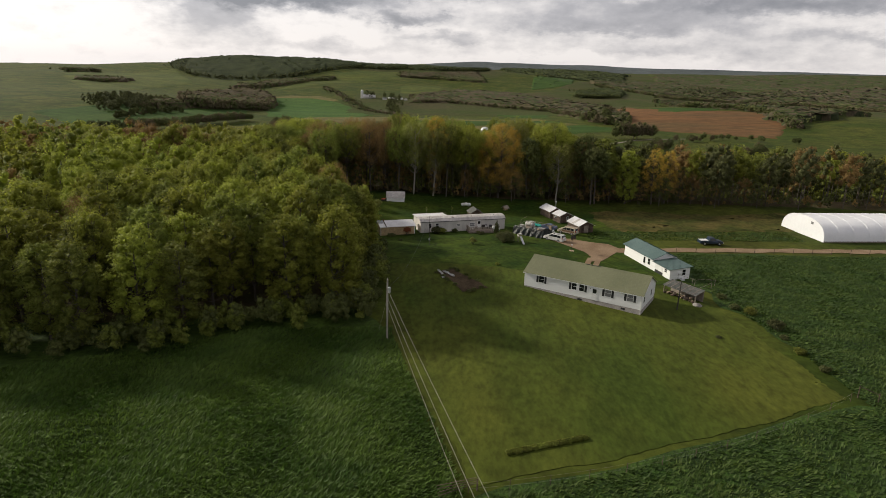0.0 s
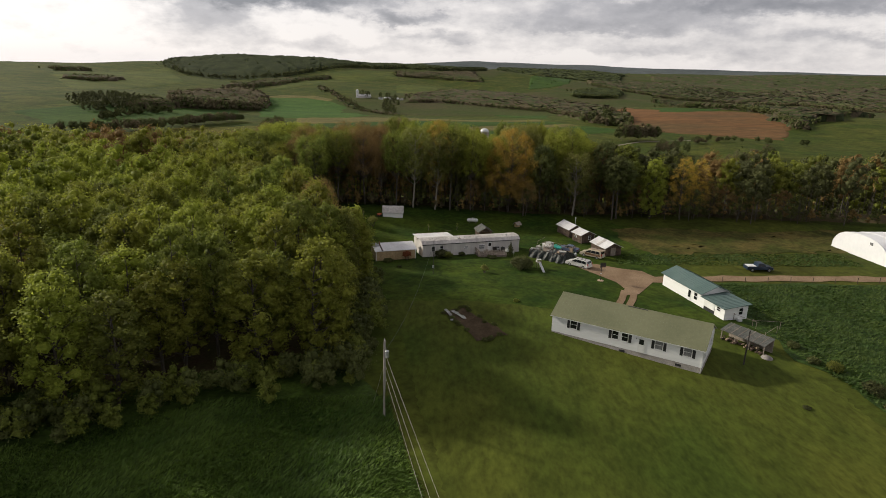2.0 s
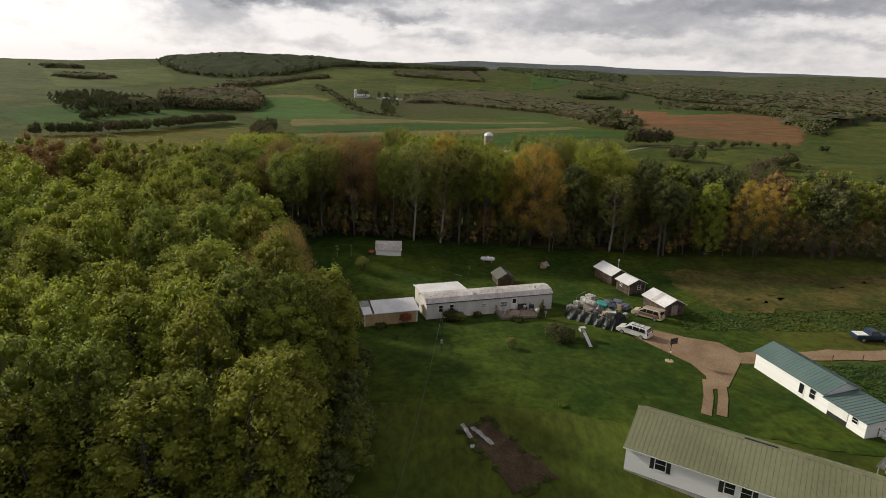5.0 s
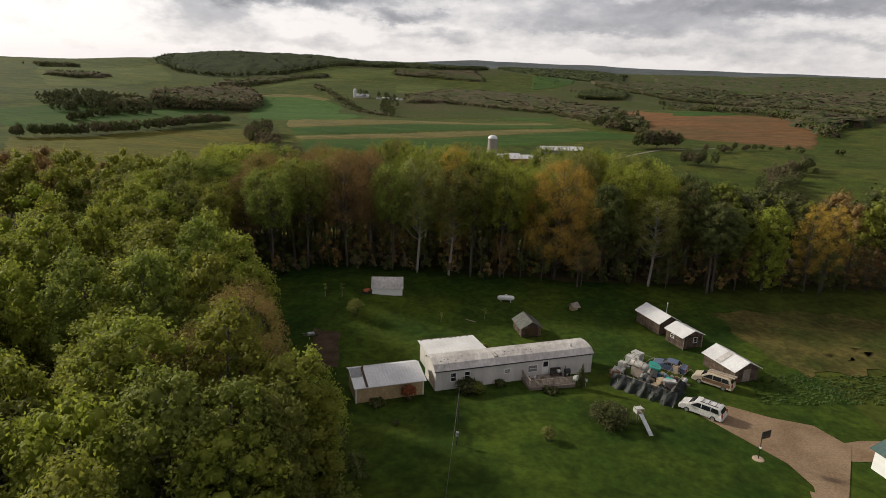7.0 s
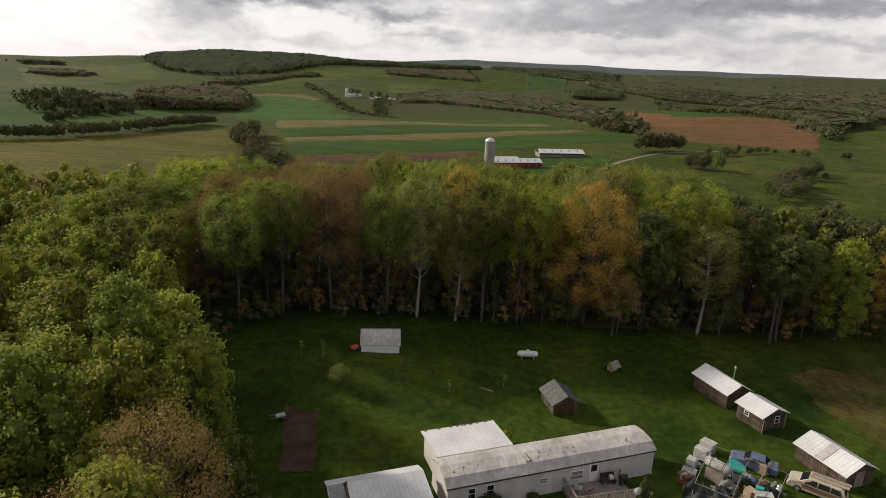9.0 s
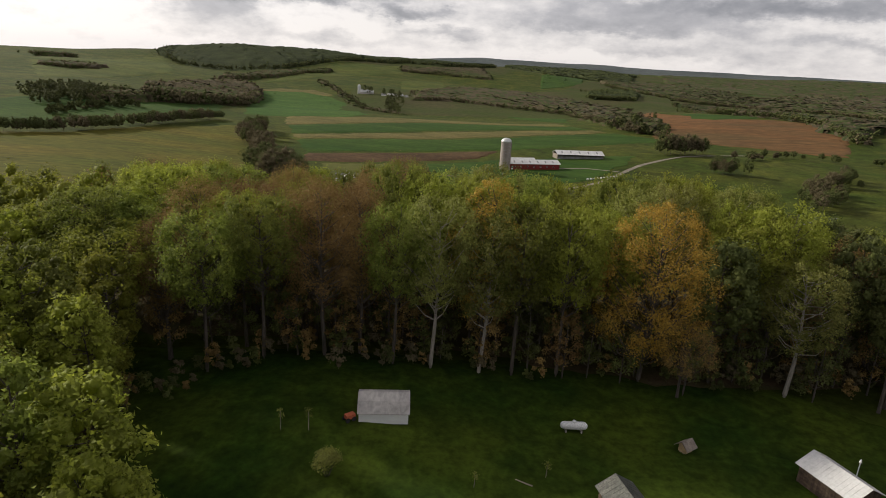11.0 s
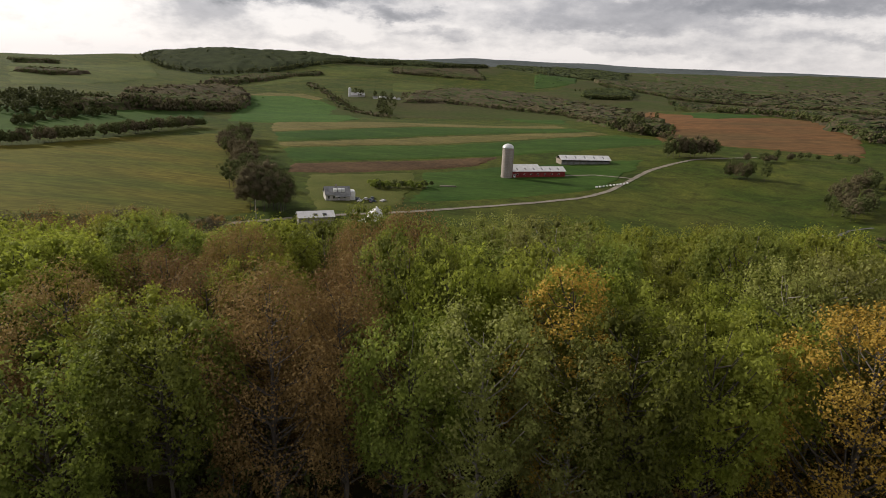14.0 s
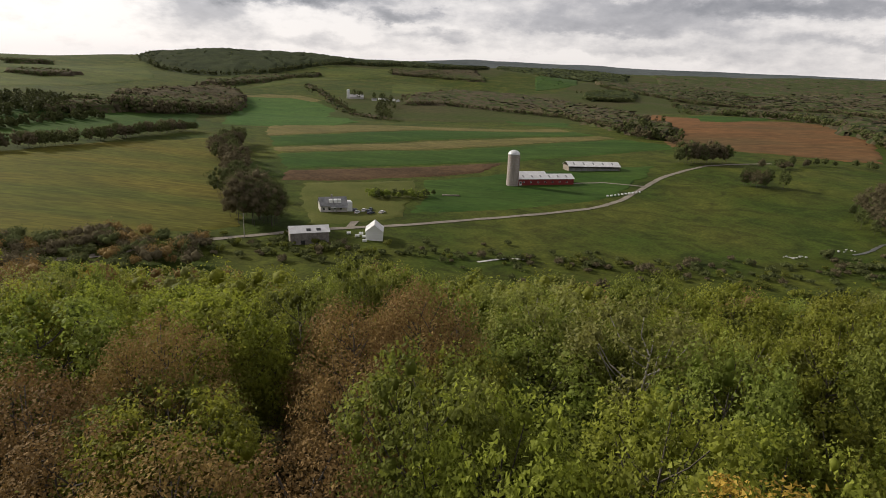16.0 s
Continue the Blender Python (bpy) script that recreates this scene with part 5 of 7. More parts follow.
# mobile home with additions
def mobile_home():
    m = thing("mobile_home", -9.2, 142.0, 19.8, 0.0, "long weathered white mobile home with a streaked roof", "mobile home")
    L, W = 21.6, 4.3
    outline = [(0, 0.1), (W, 0.1), (W, 2.95), (W - 0.75, 3.42), (W / 2, 3.6), (0.75, 3.42), (0, 2.95)]
    part("wall", prism(bmesh.new(), outline, 0, L), "siding_old", m, "weathered off-white metal siding")
    part("skirt", boxes((-0.02, L + 0.02, -0.03, W + 0.03, -0.3, 0.55)), "siding_old", m)
    bm = bmesh.new()
    pts = [(-0.12, 2.90), (0.7, 3.46), (W / 2, 3.66), (W - 0.7, 3.46), (W + 0.12, 2.90)]
    prism(bm, pts + [(y, z + 0.05) for y, z in pts[::-1]], -0.15, L + 0.15)
    part("roof", bm, "roof_chalk", m, "chalky streaked metal roof")
    part("eave_trim", boxes((-0.16, L + 0.16, -0.16, -0.125, 2.82, 2.95)), "shutter_black", m)
    for x, w, z, h in ((1.9, 0.75, 1.35, 1.15), (3.7, 0.75, 1.35, 1.15), (9.0, 0.85, 1.55, 0.6), (12.3, 1.35, 1.3, 0.95)):
        window(m, x, z, w, h, pane="glass" if x < 5 else "glass_screen")
    door(m, 14.3, 0.75, 0.95, 2.0)
    part("roof_hatch", boxes((7.9, 8.3, 0.8, 2.0, 3.5, 3.70)), "dirty_white", m, "raised roof hatch with a dark side")
    part("hatch_side", boxes((8.3, 8.42, 0.82, 1.98, 3.5, 3.69)), "rust", m, "rusty side of the hatch")
    q = np.random.default_rng(3)
    for k in range(22):  # tar patches along the front slope and the ridge
        x, y = (0.6 + 3.0 * q.random(), 0.9 + 0.9 * q.random()) if k < 9 else (8.8 + 4.6 * q.random(), 0.8 + 1.2 * q.random())
        z = 3.515 + (y - 0.7) * 0.138
        w, d = 0.08 + 0.16 * q.random(), 0.05 + 0.12 * q.random()
        part("tar_patch", prism(bmesh.new(), [(y, z), (y + d, z + d * 0.138), (y + d, z + d * 0.138 + 0.012), (y, z + 0.012)], x, x + w), "roof_old", m)
    part("vent_pipe", tube(bmesh.new(), [(19.0, 1.3, 3.5), (19.0, 1.3, 3.95)], 0.13, 8), "galvanised", m)
    part("vent_pipe", tube(bmesh.new(), [(1.2, 0.4, 3.2), (1.2, 0.4, 3.5)], 0.07, 8), "galvanised", m)
    # rear addition
    part("addition", boxes((0.6, 7.9, W + 0.02, 8.9, -0.3, 2.75)), "siding_old", m)
    bm = prism(bmesh.new(), [(W - 0.1, 3.1), (9.2, 2.78), (9.2, 2.86), (W - 0.1, 3.18)], 0.3, 8.2)
    ar = part("addition_roof", bm, "roof_white", m, "white metal lean-to roof with rusty edges")
    for i in range(15):
        part("seam", prism(bmesh.new(), [(W - 0.1, 3.18), (9.2, 2.86), (9.2, 2.895), (W - 0.1, 3.215)], 0.3 + i * 0.56, 0.35 + i * 0.56), "roof_white", ar)
    part("roof_edge", boxes((0.3, 8.2, 9.2, 9.23, 2.76, 2.9)), "rust", m)
    for k in range(12):
        x = 0.5 + 7.4 * q.random()
        part("tar_patch", boxes((x, x + 0.1 + 0.3 * q.random(), 9.0, 9.18, 2.86, 2.915)), "roof_old", m)
    return m


mobile_home()


def deck():
    d = thing("deck", 2.4, 143.1, 15.5, 0.0, "weathered wooden deck with slatted railing", "deck")
    L, W = 6.1, 3.1
    for i in range(int(W / 0.15)):
        part("plank", boxes((0, L, i * 0.15, i * 0.15 + 0.138, 0.72, 0.76)), "deck_wood", d)
    part("skirt", boxes((0, L, 0.0, 0.05, -0.1, 0.7), (0, 0.05, 0.06, W, -0.1, 0.7)), "deck_wood", d)
    for x, y in ((0, 0), (L / 2, 0), (L - 0.1, 0), (0, W - 0.1), (L - 0.1, W - 0.1)):
        part("post", boxes((x, x + 0.1, y, y + 0.1, -0.2, 1.75)), "deck_wood", d)
    part("rail", boxes((0, L, 0.01, 0.09, 1.75, 1.80)), "old_wood", d)
    part("rail", boxes((0.01, 0.09, 0.1, W, 1.75, 1.80)), "old_wood", d)
    part("rail", boxes((0, L, 0.01, 0.09, 0.95, 1.0)), "old_wood", d)
    for i in range(36):
        x = 0.15 + i * (L - 0.3) / 36
        part("slat", boxes((x, x + 0.06, 0.02, 0.06, 0.98, 1.75)), "old_wood", d)
    for i in range(16):
        y = 0.2 + i * (W - 0.3) / 16
        part("slat", boxes((0.03, 0.06, y, y + 0.06, 0.98, 1.75)), "old_wood", d)
    return d


deck()


def patio_chair(x, y, z, turn, mat, label):
    c = thing("patio_chair", x, y, turn, z, label, "chair", "chairs on the deck")
    part("seat", boxes((-0.28, 0.28, -0.28, 0.28, 0.38, 0.43)), mat, c)
    part("backrest", prism(bmesh.new(), [(0.24, 0.43), (0.42, 1.0), (0.47, 1.0), (0.29, 0.43)], -0.28, 0.28), mat, c)
    for lx in (-0.28, 0.24):
        for ly in (-0.28, 0.24):
            part("leg", boxes((lx, lx + 0.04, ly, ly + 0.04, 0, 0.38)), mat, c)
        part("arm", boxes((lx, lx + 0.05, -0.28, 0.3, 0.6, 0.64)), mat, c)


patio_chair(3.0, 145.3, 0.76, 150, "plastic_white", "white lounge chair on the deck")
patio_chair(3.9, 145.0, 0.76, 200, "old_wood", "tan slatted chair on the deck")
s = thing("bench", 6.1, 146.8, 14, 0.76, "dark wooden bench on the deck", "bench")
part("seat", boxes((-0.7, 0.7, -0.3, 0.25, 0.38, 0.46)), "post_dark", s)
part("backrest", boxes((-0.7, 0.7, 0.25, 0.33, 0.46, 0.95)), "post_dark", s)
for x in (-0.68, 0.6):
    part("leg", boxes((x, x + 0.08, -0.3, 0.3, 0, 0.38)), "post_dark", s)
part("cushion", boxes((0.15, 0.5, -0.2, 0.2, 0.465, 0.75)), "plastic_white", s, "pale cushion")
s = thing("grill", 7.5, 146.6, 14, 0.76, "dark covered barbecue grill on the deck", "grill")
part("body", boxes((-0.35, 0.35, -0.25, 0.25, 0.55, 0.85)), "shutter_black", s)
part("hood", prism(bmesh.new(), [(-0.25, 0.85), (0.25, 0.85), (0.2, 1.05), (-0.12, 1.1)], -0.35, 0.35), "shutter_black", s)
for x in (-0.3, 0.25):
    part("leg", boxes((x, x + 0.05, -0.2, 0.2, 0, 0.55)), "shutter_black", s)


def dish(x, y, z, turn, label, size=0.42):
    d = thing("satellite_dish", x, y, turn, z, label, "satellite dish")
    part("mast", tube(bmesh.new(), [(0, 0, 0), (0, 0, 1.05)], 0.03, 6), "galvanised", d)
    bm = bmesh.new()
    n, rows = 16, []
    for k in range(5):
        q = size * k / 4
        rows.append([bm.verts.new((q * math.cos(a), -0.12 - 0.25 * (q / size) ** 2 * size, 1.05 + q * math.sin(a))) for a in [2 * math.pi * i / n for i in range(n)]] if k else [bm.verts.new((0, -0.12, 1.05))])
    for i in range(n):
        bm.faces.new((rows[0][0], rows[1][i], rows[1][(i + 1) % n]))
        for k in range(1, 4):
            bm.faces.new((rows[k][i], rows[k + 1][i], rows[k + 1][(i + 1) % n], rows[k][(i + 1) % n]))
    bmesh.ops.solidify(bm, geom=bm.faces[:], thickness=0.02)
    part("reflector", bm, "plastic_white", d)
    part("arm", tube(bmesh.new(), [(0, -0.1, 0.8), (0, -0.55, 1.0)], 0.015, 5), "galvanised", d)


dish(8.2, 144.6, 0.76, 0, "white satellite dish on the deck post")


# tan metal shed
def tan_shed():
    s = thing("metal_shed", -18.3, 138.3, 20.0, 0.0, "tan metal shed with a white metal roof and rust streak", "shed")
    L, W = 8.2, 4.6
    part("wall", prism(bmesh.new(), [(0, -0.2), (W, -0.2), (W, 2.45), (W * 0.72, 3.0), (0, 2.35)], 0, L), "tan_metal", s, "tan ribbed metal walls")
    for i in range(27):
        part("rib", boxes((0.1 + i * 0.3, 0.14 + i * 0.3, -0.025, 0.0, 0, 2.3)), "tan_metal", s)
    for x in (-0.03, L - 0.12):
        part("corner_trim", boxes((x, x + 0.15, -0.04, 0.0, -0.1, 2.35)), "trim_white", s)
    bm = prism(bmesh.new(), [(-0.4, 2.28), (W * 0.72, 3.02), (W + 0.3, 2.42), (W + 0.3, 2.48), (W * 0.72, 3.09), (-0.4, 2.35)], -0.25, L + 0.25)
    rf = part("roof", bm, "roof_white", s, "white ribbed metal roof")
    for i in range(22):
        x = -0.25 + i * 0.4
        part("seam", prism(bmesh.new(), [(-0.4, 2.35), (W * 0.72, 3.09), (W * 0.72, 3.12), (-0.4, 2.38)], x, x + 0.05), "roof_white", rf)
    part("rust_streak", prism(bmesh.new(), [(-0.36, 2.395), (W * 0.72, 3.125), (W * 0.72, 3.14), (-0.36, 2.41)], 1.15, 1.45), "rust_dark", s, "dark rusty streak down the roof")
    part("roof_patch", prism(bmesh.new(), [(1.6, 2.785), (W * 0.72, 3.125), (W * 0.72, 3.135), (1.6, 2.795)], -0.2, 1.12), "roof_grey", s, "grey roof patch")
    part("stove_pipe", tube(bmesh.new(), [(1.35, 2.9, 2.9), (1.35, 2.9, 3.5)], 0.12, 8), "rust", s)
    return s


tan_shed()


# half-round white garden shed by the woods
def white_shed():
    s = thing("garden_shed", -20.9, 170.1, 6.0, None, "small white barn-roofed shed by the woods", "shed")
    L, W = 5.0, 3.6
    z0 = float(land(-19, 175))
    part("wall", prism(bmesh.new(), [(0, -0.2), (W, -0.2), (W, 1.1), (W * 0.8, 1.95), (W / 2, 2.35), (W * 0.2, 1.95), (0, 1.1)], 0, L), "siding", s)
    pts = [(-0.12, 0.95), (0.62, 1.98), (W / 2, 2.42), (W - 0.62, 1.98), (W + 0.12, 0.95)]
    bm = bmesh.new()
    prism(bm, pts + [(y, z + 0.05) for y, z in pts[::-1]], -0.15, L + 0.15)
    part("roof", bm, "roof_chalk", s, "pale grey gambrel roof")
    part("door", boxes((-0.03, 0.0, 1.2, 2.4, 0, 1.6)), "trim_white", s)
    return s


white_shed()
s = thing("toy_tractor", -21.8, 170.2, 40, None, "small red garden machine beside the shed", "garden machine")
part("body", boxes((-0.5, 0.5, -0.3, 0.3, 0.3, 0.75)), "orange_red", s)
for x in (-0.4, 0.3):
    for y in (-0.38, 0.3):
        part("wheel", tube(bmesh.new(), [(x, y, 0.25), (x, y + 0.12, 0.25)], 0.25, 10), "rubber", s)


# propane tank
s = thing("propane_tank", 1.5, 173.7, 2.0, None, "white propane tank on two feet", "propane tank")
bm = tube(bmesh.new(), [(-1.45, 0, 0.75), (-1.40, 0, 0.75), (-1.25, 0, 0.75), (-1.0, 0, 0.75), (1.0, 0, 0.75), (1.25, 0, 0.75), (1.40, 0, 0.75), (1.45, 0, 0.75)], [0.1, 0.22, 0.36, 0.43, 0.43, 0.36, 0.22, 0.1], 18)
part("tank", bm, "plastic_white", s, smooth=True)
part("valve_dome", tube(bmesh.new(), [(0, 0, 1.12), (0, 0, 1.3), (0, 0, 1.36)], [0.22, 0.22, 0.12], 12), "plastic_white", s)
for x in (-0.9, 0.75):
    part("foot", boxes((x, x + 0.15, -0.35, 0.35, -0.05, 0.32)), "block", s)


def small_gable(name, x, y, turn, L, W, eave, ridge, wall, roof, label, category, logs=False, skids=True):
    s = thing(name, x, y, turn, None, label, category)
    part("wall", gable_walls(L, W, 0.15, eave, ridge - 0.05), wall, s)
    seams(part("roof", slope_roof(L, W, eave, ridge, 0.35, 0.07, 0.3), roof, s), L, W, eave, ridge, 0.35, 0.07, 0.3, 0.45, roof)
    if skids:
        part("skid", boxes((0, L, 0.2, 0.35, -0.1, 0.15)), "old_wood", s)
        part("skid", boxes((0, L, W - 0.35, W - 0.2, -0.1, 0.15)), "old_wood", s)
    if logs:
        for i in range(int(L / 0.3)):
            part("board", boxes((i * 0.3, i * 0.3 + 0.27, -0.05, 0.0, 0.15, eave - 0.05)), "log_wood", s)
        for i in range(int(W / 0.3)):
            yy = i * 0.3
            top = eave + (ridge - eave) * (1 - abs(yy + 0.14 - W / 2) / (W / 2)) - 0.1
            part("board", boxes((L, L + 0.05, yy, yy + 0.27, 0.15, top)), "log_wood", s)
    return s


a = small_gable("log_shed", 22.2, 168.0, -69, 5.5, 3.4, 2.15, 3.05, "log_wood", "roof_white", "dark board shed with a white metal roof", "shed", True)
a = small_gable("log_shed", 24.7, 161.1, -67, 3.4, 3.6, 2.1, 2.85, "log_wood", "roof_white", "small log cabin shed with a white metal roof", "shed", True)
window(a, 1.0, 1.1, 0.7, 0.6, y=-0.06)
window(a, 1.9, 0.9, 0.7, 0.9, y=3.47, face=1, axis="x")
part("porch_post", boxes((3.55, 3.65, 0, 0.1, 0, 2.0)), "old_wood", a)
part("porch_post", boxes((3.55, 3.65, 3.4, 3.5, 0, 2.0)), "old_wood", a)
a = small_gable("log_shed", 27.4, 153.2, -69, 5.5, 3.9, 2.0, 2.95, "old_wood", "roof_white", "grey wooden shed with a patched white metal roof", "shed", True)
part("roof_patch", prism(bmesh.new(), [(-0.3, 1.96), (1.95, 3.04), (1.95, 3.07), (-0.3, 1.99)], 2.2, 3.1), "roof_chalk", a, "greyer roof patch")
part("door", boxes((5.56, 5.6, 1.3, 2.5, 0.2, 1.95)), "old_wood", a)
s = thing("light_post", 25.9, 165.6, 0, None, "thin post with a small white lamp by the sheds", "lamp post")
part("post", tube(bmesh.new(), [(0, 0, -0.2), (0, 0, 4.2)], 0.05, 6), "galvanised", s)
part("lamp", tube(bmesh.new(), [(0, 0, 4.2), (0, 0, 4.5)], [0.14, 0.05], 8), "lamp_clear", s)

# open-fronted grey shed behind the mobile home
a = small_gable("chicken_house", 2.0, 162.9, -76, 3.6, 3.0, 1.6, 2.5, "old_wood", "roof_old", "grey wooden coop with a dark corrugated roof", "coop", True)
part("opening", boxes((3.66, 3.69, 0.5, 2.5, 0.3, 1.5)), "soil", a, "brown open front")
for k, xx in enumerate((0.1, 3.2)):
    part("leg", boxes((xx, xx + 0.1, 0, 0.1, -0.2, 0.2)), "old_wood", a)
a = small_gable("dog_house", 12.5, 171.0, 35, 1.1, 0.9, 0.95, 1.35, "tan_metal", "old_wood", "small tan wooden dog house on the grass", "dog house", False)
part("doorway", boxes((1.105, 1.13, 0.25, 0.65, 0.16, 0.65)), "shutter_black", a)


# white film greenhouse
def greenhouse():
    g = thing("greenhouse", 88.8, 148.4, 8.0, None, "long white film-covered hoop greenhouse", "greenhouse")
    L, R, H = 44.0, 8.2, 4.9
    V, F = [], []
    nx, na = 30, 15
    for i in range(nx):
        for k in range(na):
            a = math.pi * k / (na - 1)
            bulge = 1 + 0.008 * math.sin(i * 2.1)
            c, sn = math.cos(a), math.sin(a)
            V.append((L * i / (nx - 1), R - R * math.copysign(abs(c) ** 0.8, c) * bulge, H * abs(sn) ** 0.75 * bulge))
    for i in range(nx - 1):
        for k in range(na - 1):
            q = i * na + k
            F.append((q, q + 1, q + na + 1, q + na))
    mesh = quick_mesh("cover", V, F, ["film_white"])
    cover = new("cover", mesh)
    cover.parent = g
    for x in (0.02, L - 0.02):
        bm = bmesh.new()
        bm.faces.new([bm.verts.new((x, R - R * math.copysign(abs(math.cos(a)) ** 0.8, math.cos(a)), H * abs(math.sin(a)) ** 0.75)) for a in [math.pi * k / 24 for k in range(25)]])
        part("end_wall", bm, "film_white", g, "white end wall")
    for i in range(12):
        x = L * i / 11
        pts = [(x, R - R * 1.004 * math.copysign(abs(math.cos(a)) ** 0.8, math.cos(a)), H * 1.004 * abs(math.sin(a)) ** 0.75) for a in [math.pi * k / 16 for k in range(17)]]
        part("hoop", tube(bmesh.new(), pts, 0.035, 5), "film_white", g)
    part("vent", boxes((-0.06, 0.01, 4.6, 5.4, 3.4, 4.0)), "roof_grey", g, "grey louvred vent")
    part("base_board", boxes((0, L, -0.08, 0.0, -0.2, 0.25)), "old_wood", g)


greenhouse()


# ---- vehicles ----
def wheel_at(parent, x, y, r=0.34, w=0.22):
    s = 1 if y > 0 else -1
    t = part("tyre", tube(bmesh.new(), [(x, y - w / 2, r), (x, y + w / 2, r)], r, 16), "rubber", parent)
    part("rim", tube(bmesh.new(), [(x, y + s * (w / 2), r), (x, y + s * (w / 2 + 0.015), r)], r * 0.62, 12), "rim", t)


def body_shell(profile, width, taper_from=0.95, pinch=0.86):
    """A side outline drawn across the width, the upper part drawn in."""
    bm = bmesh.new()
    top = max(z for _, z in profile)
    rows = []
    for y in (-1, -0.93, 0.93, 1):
        row = []
        for x, z in profile:
            k = 1 - (1 - pinch) * max(0.0, (z - taper_from) / (top - taper_from))
            sh = 0.97 if abs(y) == 1 else 1.0
            row.append(bm.verts.new((x * sh, y * width / 2 * k, z if abs(y) != 1 else z * 0.985)))
        rows.append(row)
    n = len(profile)
    for a, c in zip(rows, rows[1:]):
        for i in range(n):
            j = (i + 1) % n
            bm.faces.new((a[i], a[j], c[j], c[i]))
    bm.faces.new(rows[0])
    bm.faces.new(rows[-1][::-1])
    return bm


def side_glass(car, pts, width, taper_from, top, pinch, name="side_window"):
    for s in (-1, 1):
        bm = bmesh.new()
        vs = []
        for x, z in pts:
            k = 1 - (1 - pinch) * max(0.0, (z - taper_from) / (top - taper_from))
            vs.append(bm.verts.new((x * 0.97, s * (width / 2 * k + 0.012), z)))
        bm.faces.new(vs if s > 0 else vs[::-1])
        part(name, bm, "glass", car)


def end_glass(car, p0, p1, width, name):
    """A window across the car between two points of its outline."""
    (x0, z0), (x1, z1) = p0, p1
    dx, dz = x1 - x0, z1 - z0
    n = math.hypot(dx, dz)
    ox, oz = -dz / n * 0.012, dx / n * 0.012
    if oz < 0:
        ox, oz = -ox, -oz
    bm = bmesh.new()
    a, c = width / 2 * 0.84, width / 2 * 0.76
    bm.faces.new([bm.verts.new(p) for p in ((x0 + ox, -a, z0 + oz), (x0 + ox, a, z0 + oz), (x1 + ox, c, z1 + oz), (x1 + ox, -c, z1 + oz))])
    part(name, bm, "glass", car)


def van(x, y, turn, paint, label, wood=False, rails=True, name="minivan", z=None):
    c = thing(name, x, y, turn, z, label, "car")
    prof = [(-2.45, 0.35), (-2.5, 0.75), (-2.42, 1.05), (-2.15, 1.62), (-1.9, 1.72), (0.35, 1.74), (0.75, 1.66), (1.55, 1.12), (2.3, 0.92), (2.5, 0.65), (2.48, 0.35)]
    W = 1.95
    part("body", body_shell(prof, W, 1.05, 0.82), paint, c)
    side_glass(c, [(-2.1, 1.12), (-1.95, 1.58), (-1.2, 1.62), (-1.2, 1.12)], W, 1.05, 1.74, 0.82)
    side_glass(c, [(-1.1, 1.12), (-1.1, 1.62), (-0.1, 1.63), (-0.1, 1.12)], W, 1.05, 1.74, 0.82)
    side_glass(c, [(0.0, 1.12), (0.0, 1.63), (0.4, 1.62), (1.2, 1.14)], W, 1.05, 1.74, 0.82)
    end_glass(c, (1.45, 1.19), (0.8, 1.62), W, "windscreen")
    end_glass(c, (-2.38, 1.14), (-2.17, 1.57), W, "rear_window")
    if wood:
        for s in (-1, 1):
            part("wood_panel", boxes((-2.2, 1.2, s * 0.975 - 0.012, s * 0.975 + 0.012, 0.6, 1.0)), "wood_panel", c, "brown woodgrain side panel")
    if rails:
        for s in (-0.62, 0.55):
            part("roof_rail", boxes((-1.8, 0.2, s, s + 0.07, 1.76, 1.81)), "shutter_black", c)
        for xx in (-1.5, -0.7, 0.0):
            part("crossbar", boxes((xx, xx + 0.06, -0.55, 0.55, 1.79, 1.82)), "shutter_black", c)
    for s in (-1, 1):
        part("tail_lamp", boxes((-2.5, -2.38, s * 0.85 - 0.1, s * 0.85 + 0.1, 0.8, 1.2)), "lamp_red", c)
        part("headlamp", boxes((2.28, 2.44, s * 0.72 - 0.16, s * 0.72 + 0.16, 0.68, 0.84)), "lamp_clear", c)
        part("mirror", boxes((1.05, 1.2, s * 1.08 - 0.08, s * 1.08 + 0.08, 1.1, 1.25)), paint, c)
    part("bumper", boxes((-2.56, -2.4, -0.9, 0.9, 0.36, 0.6)), paint, c)
    part("number_plate", boxes((-2.57, -2.555, -0.16, 0.16, 0.62, 0.74)), "plastic_white", c)
    for wx in (-1.5, 1.5):
        for wy in (-0.87, 0.87):
            wheel_at(c, wx, wy)
    return c


van(22.3, 140.0, 141, "paint_silver", "silver minivan parked on the gravel drive")
c = van(26.6, 147.7, 143, "paint_gold", "gold estate car with planks on its roof", wood=True, rails=False, name="estate_car")
part("roof_board", boxes((-2.6, 0.6, -0.6, -0.1, 1.77, 1.83)), "old_wood", c, "long plank on the roof")
part("roof_board", boxes((-2.5, 0.8, 0.0, 0.45, 1.77, 1.82)), "cardboard", c, "long plank on the roof")


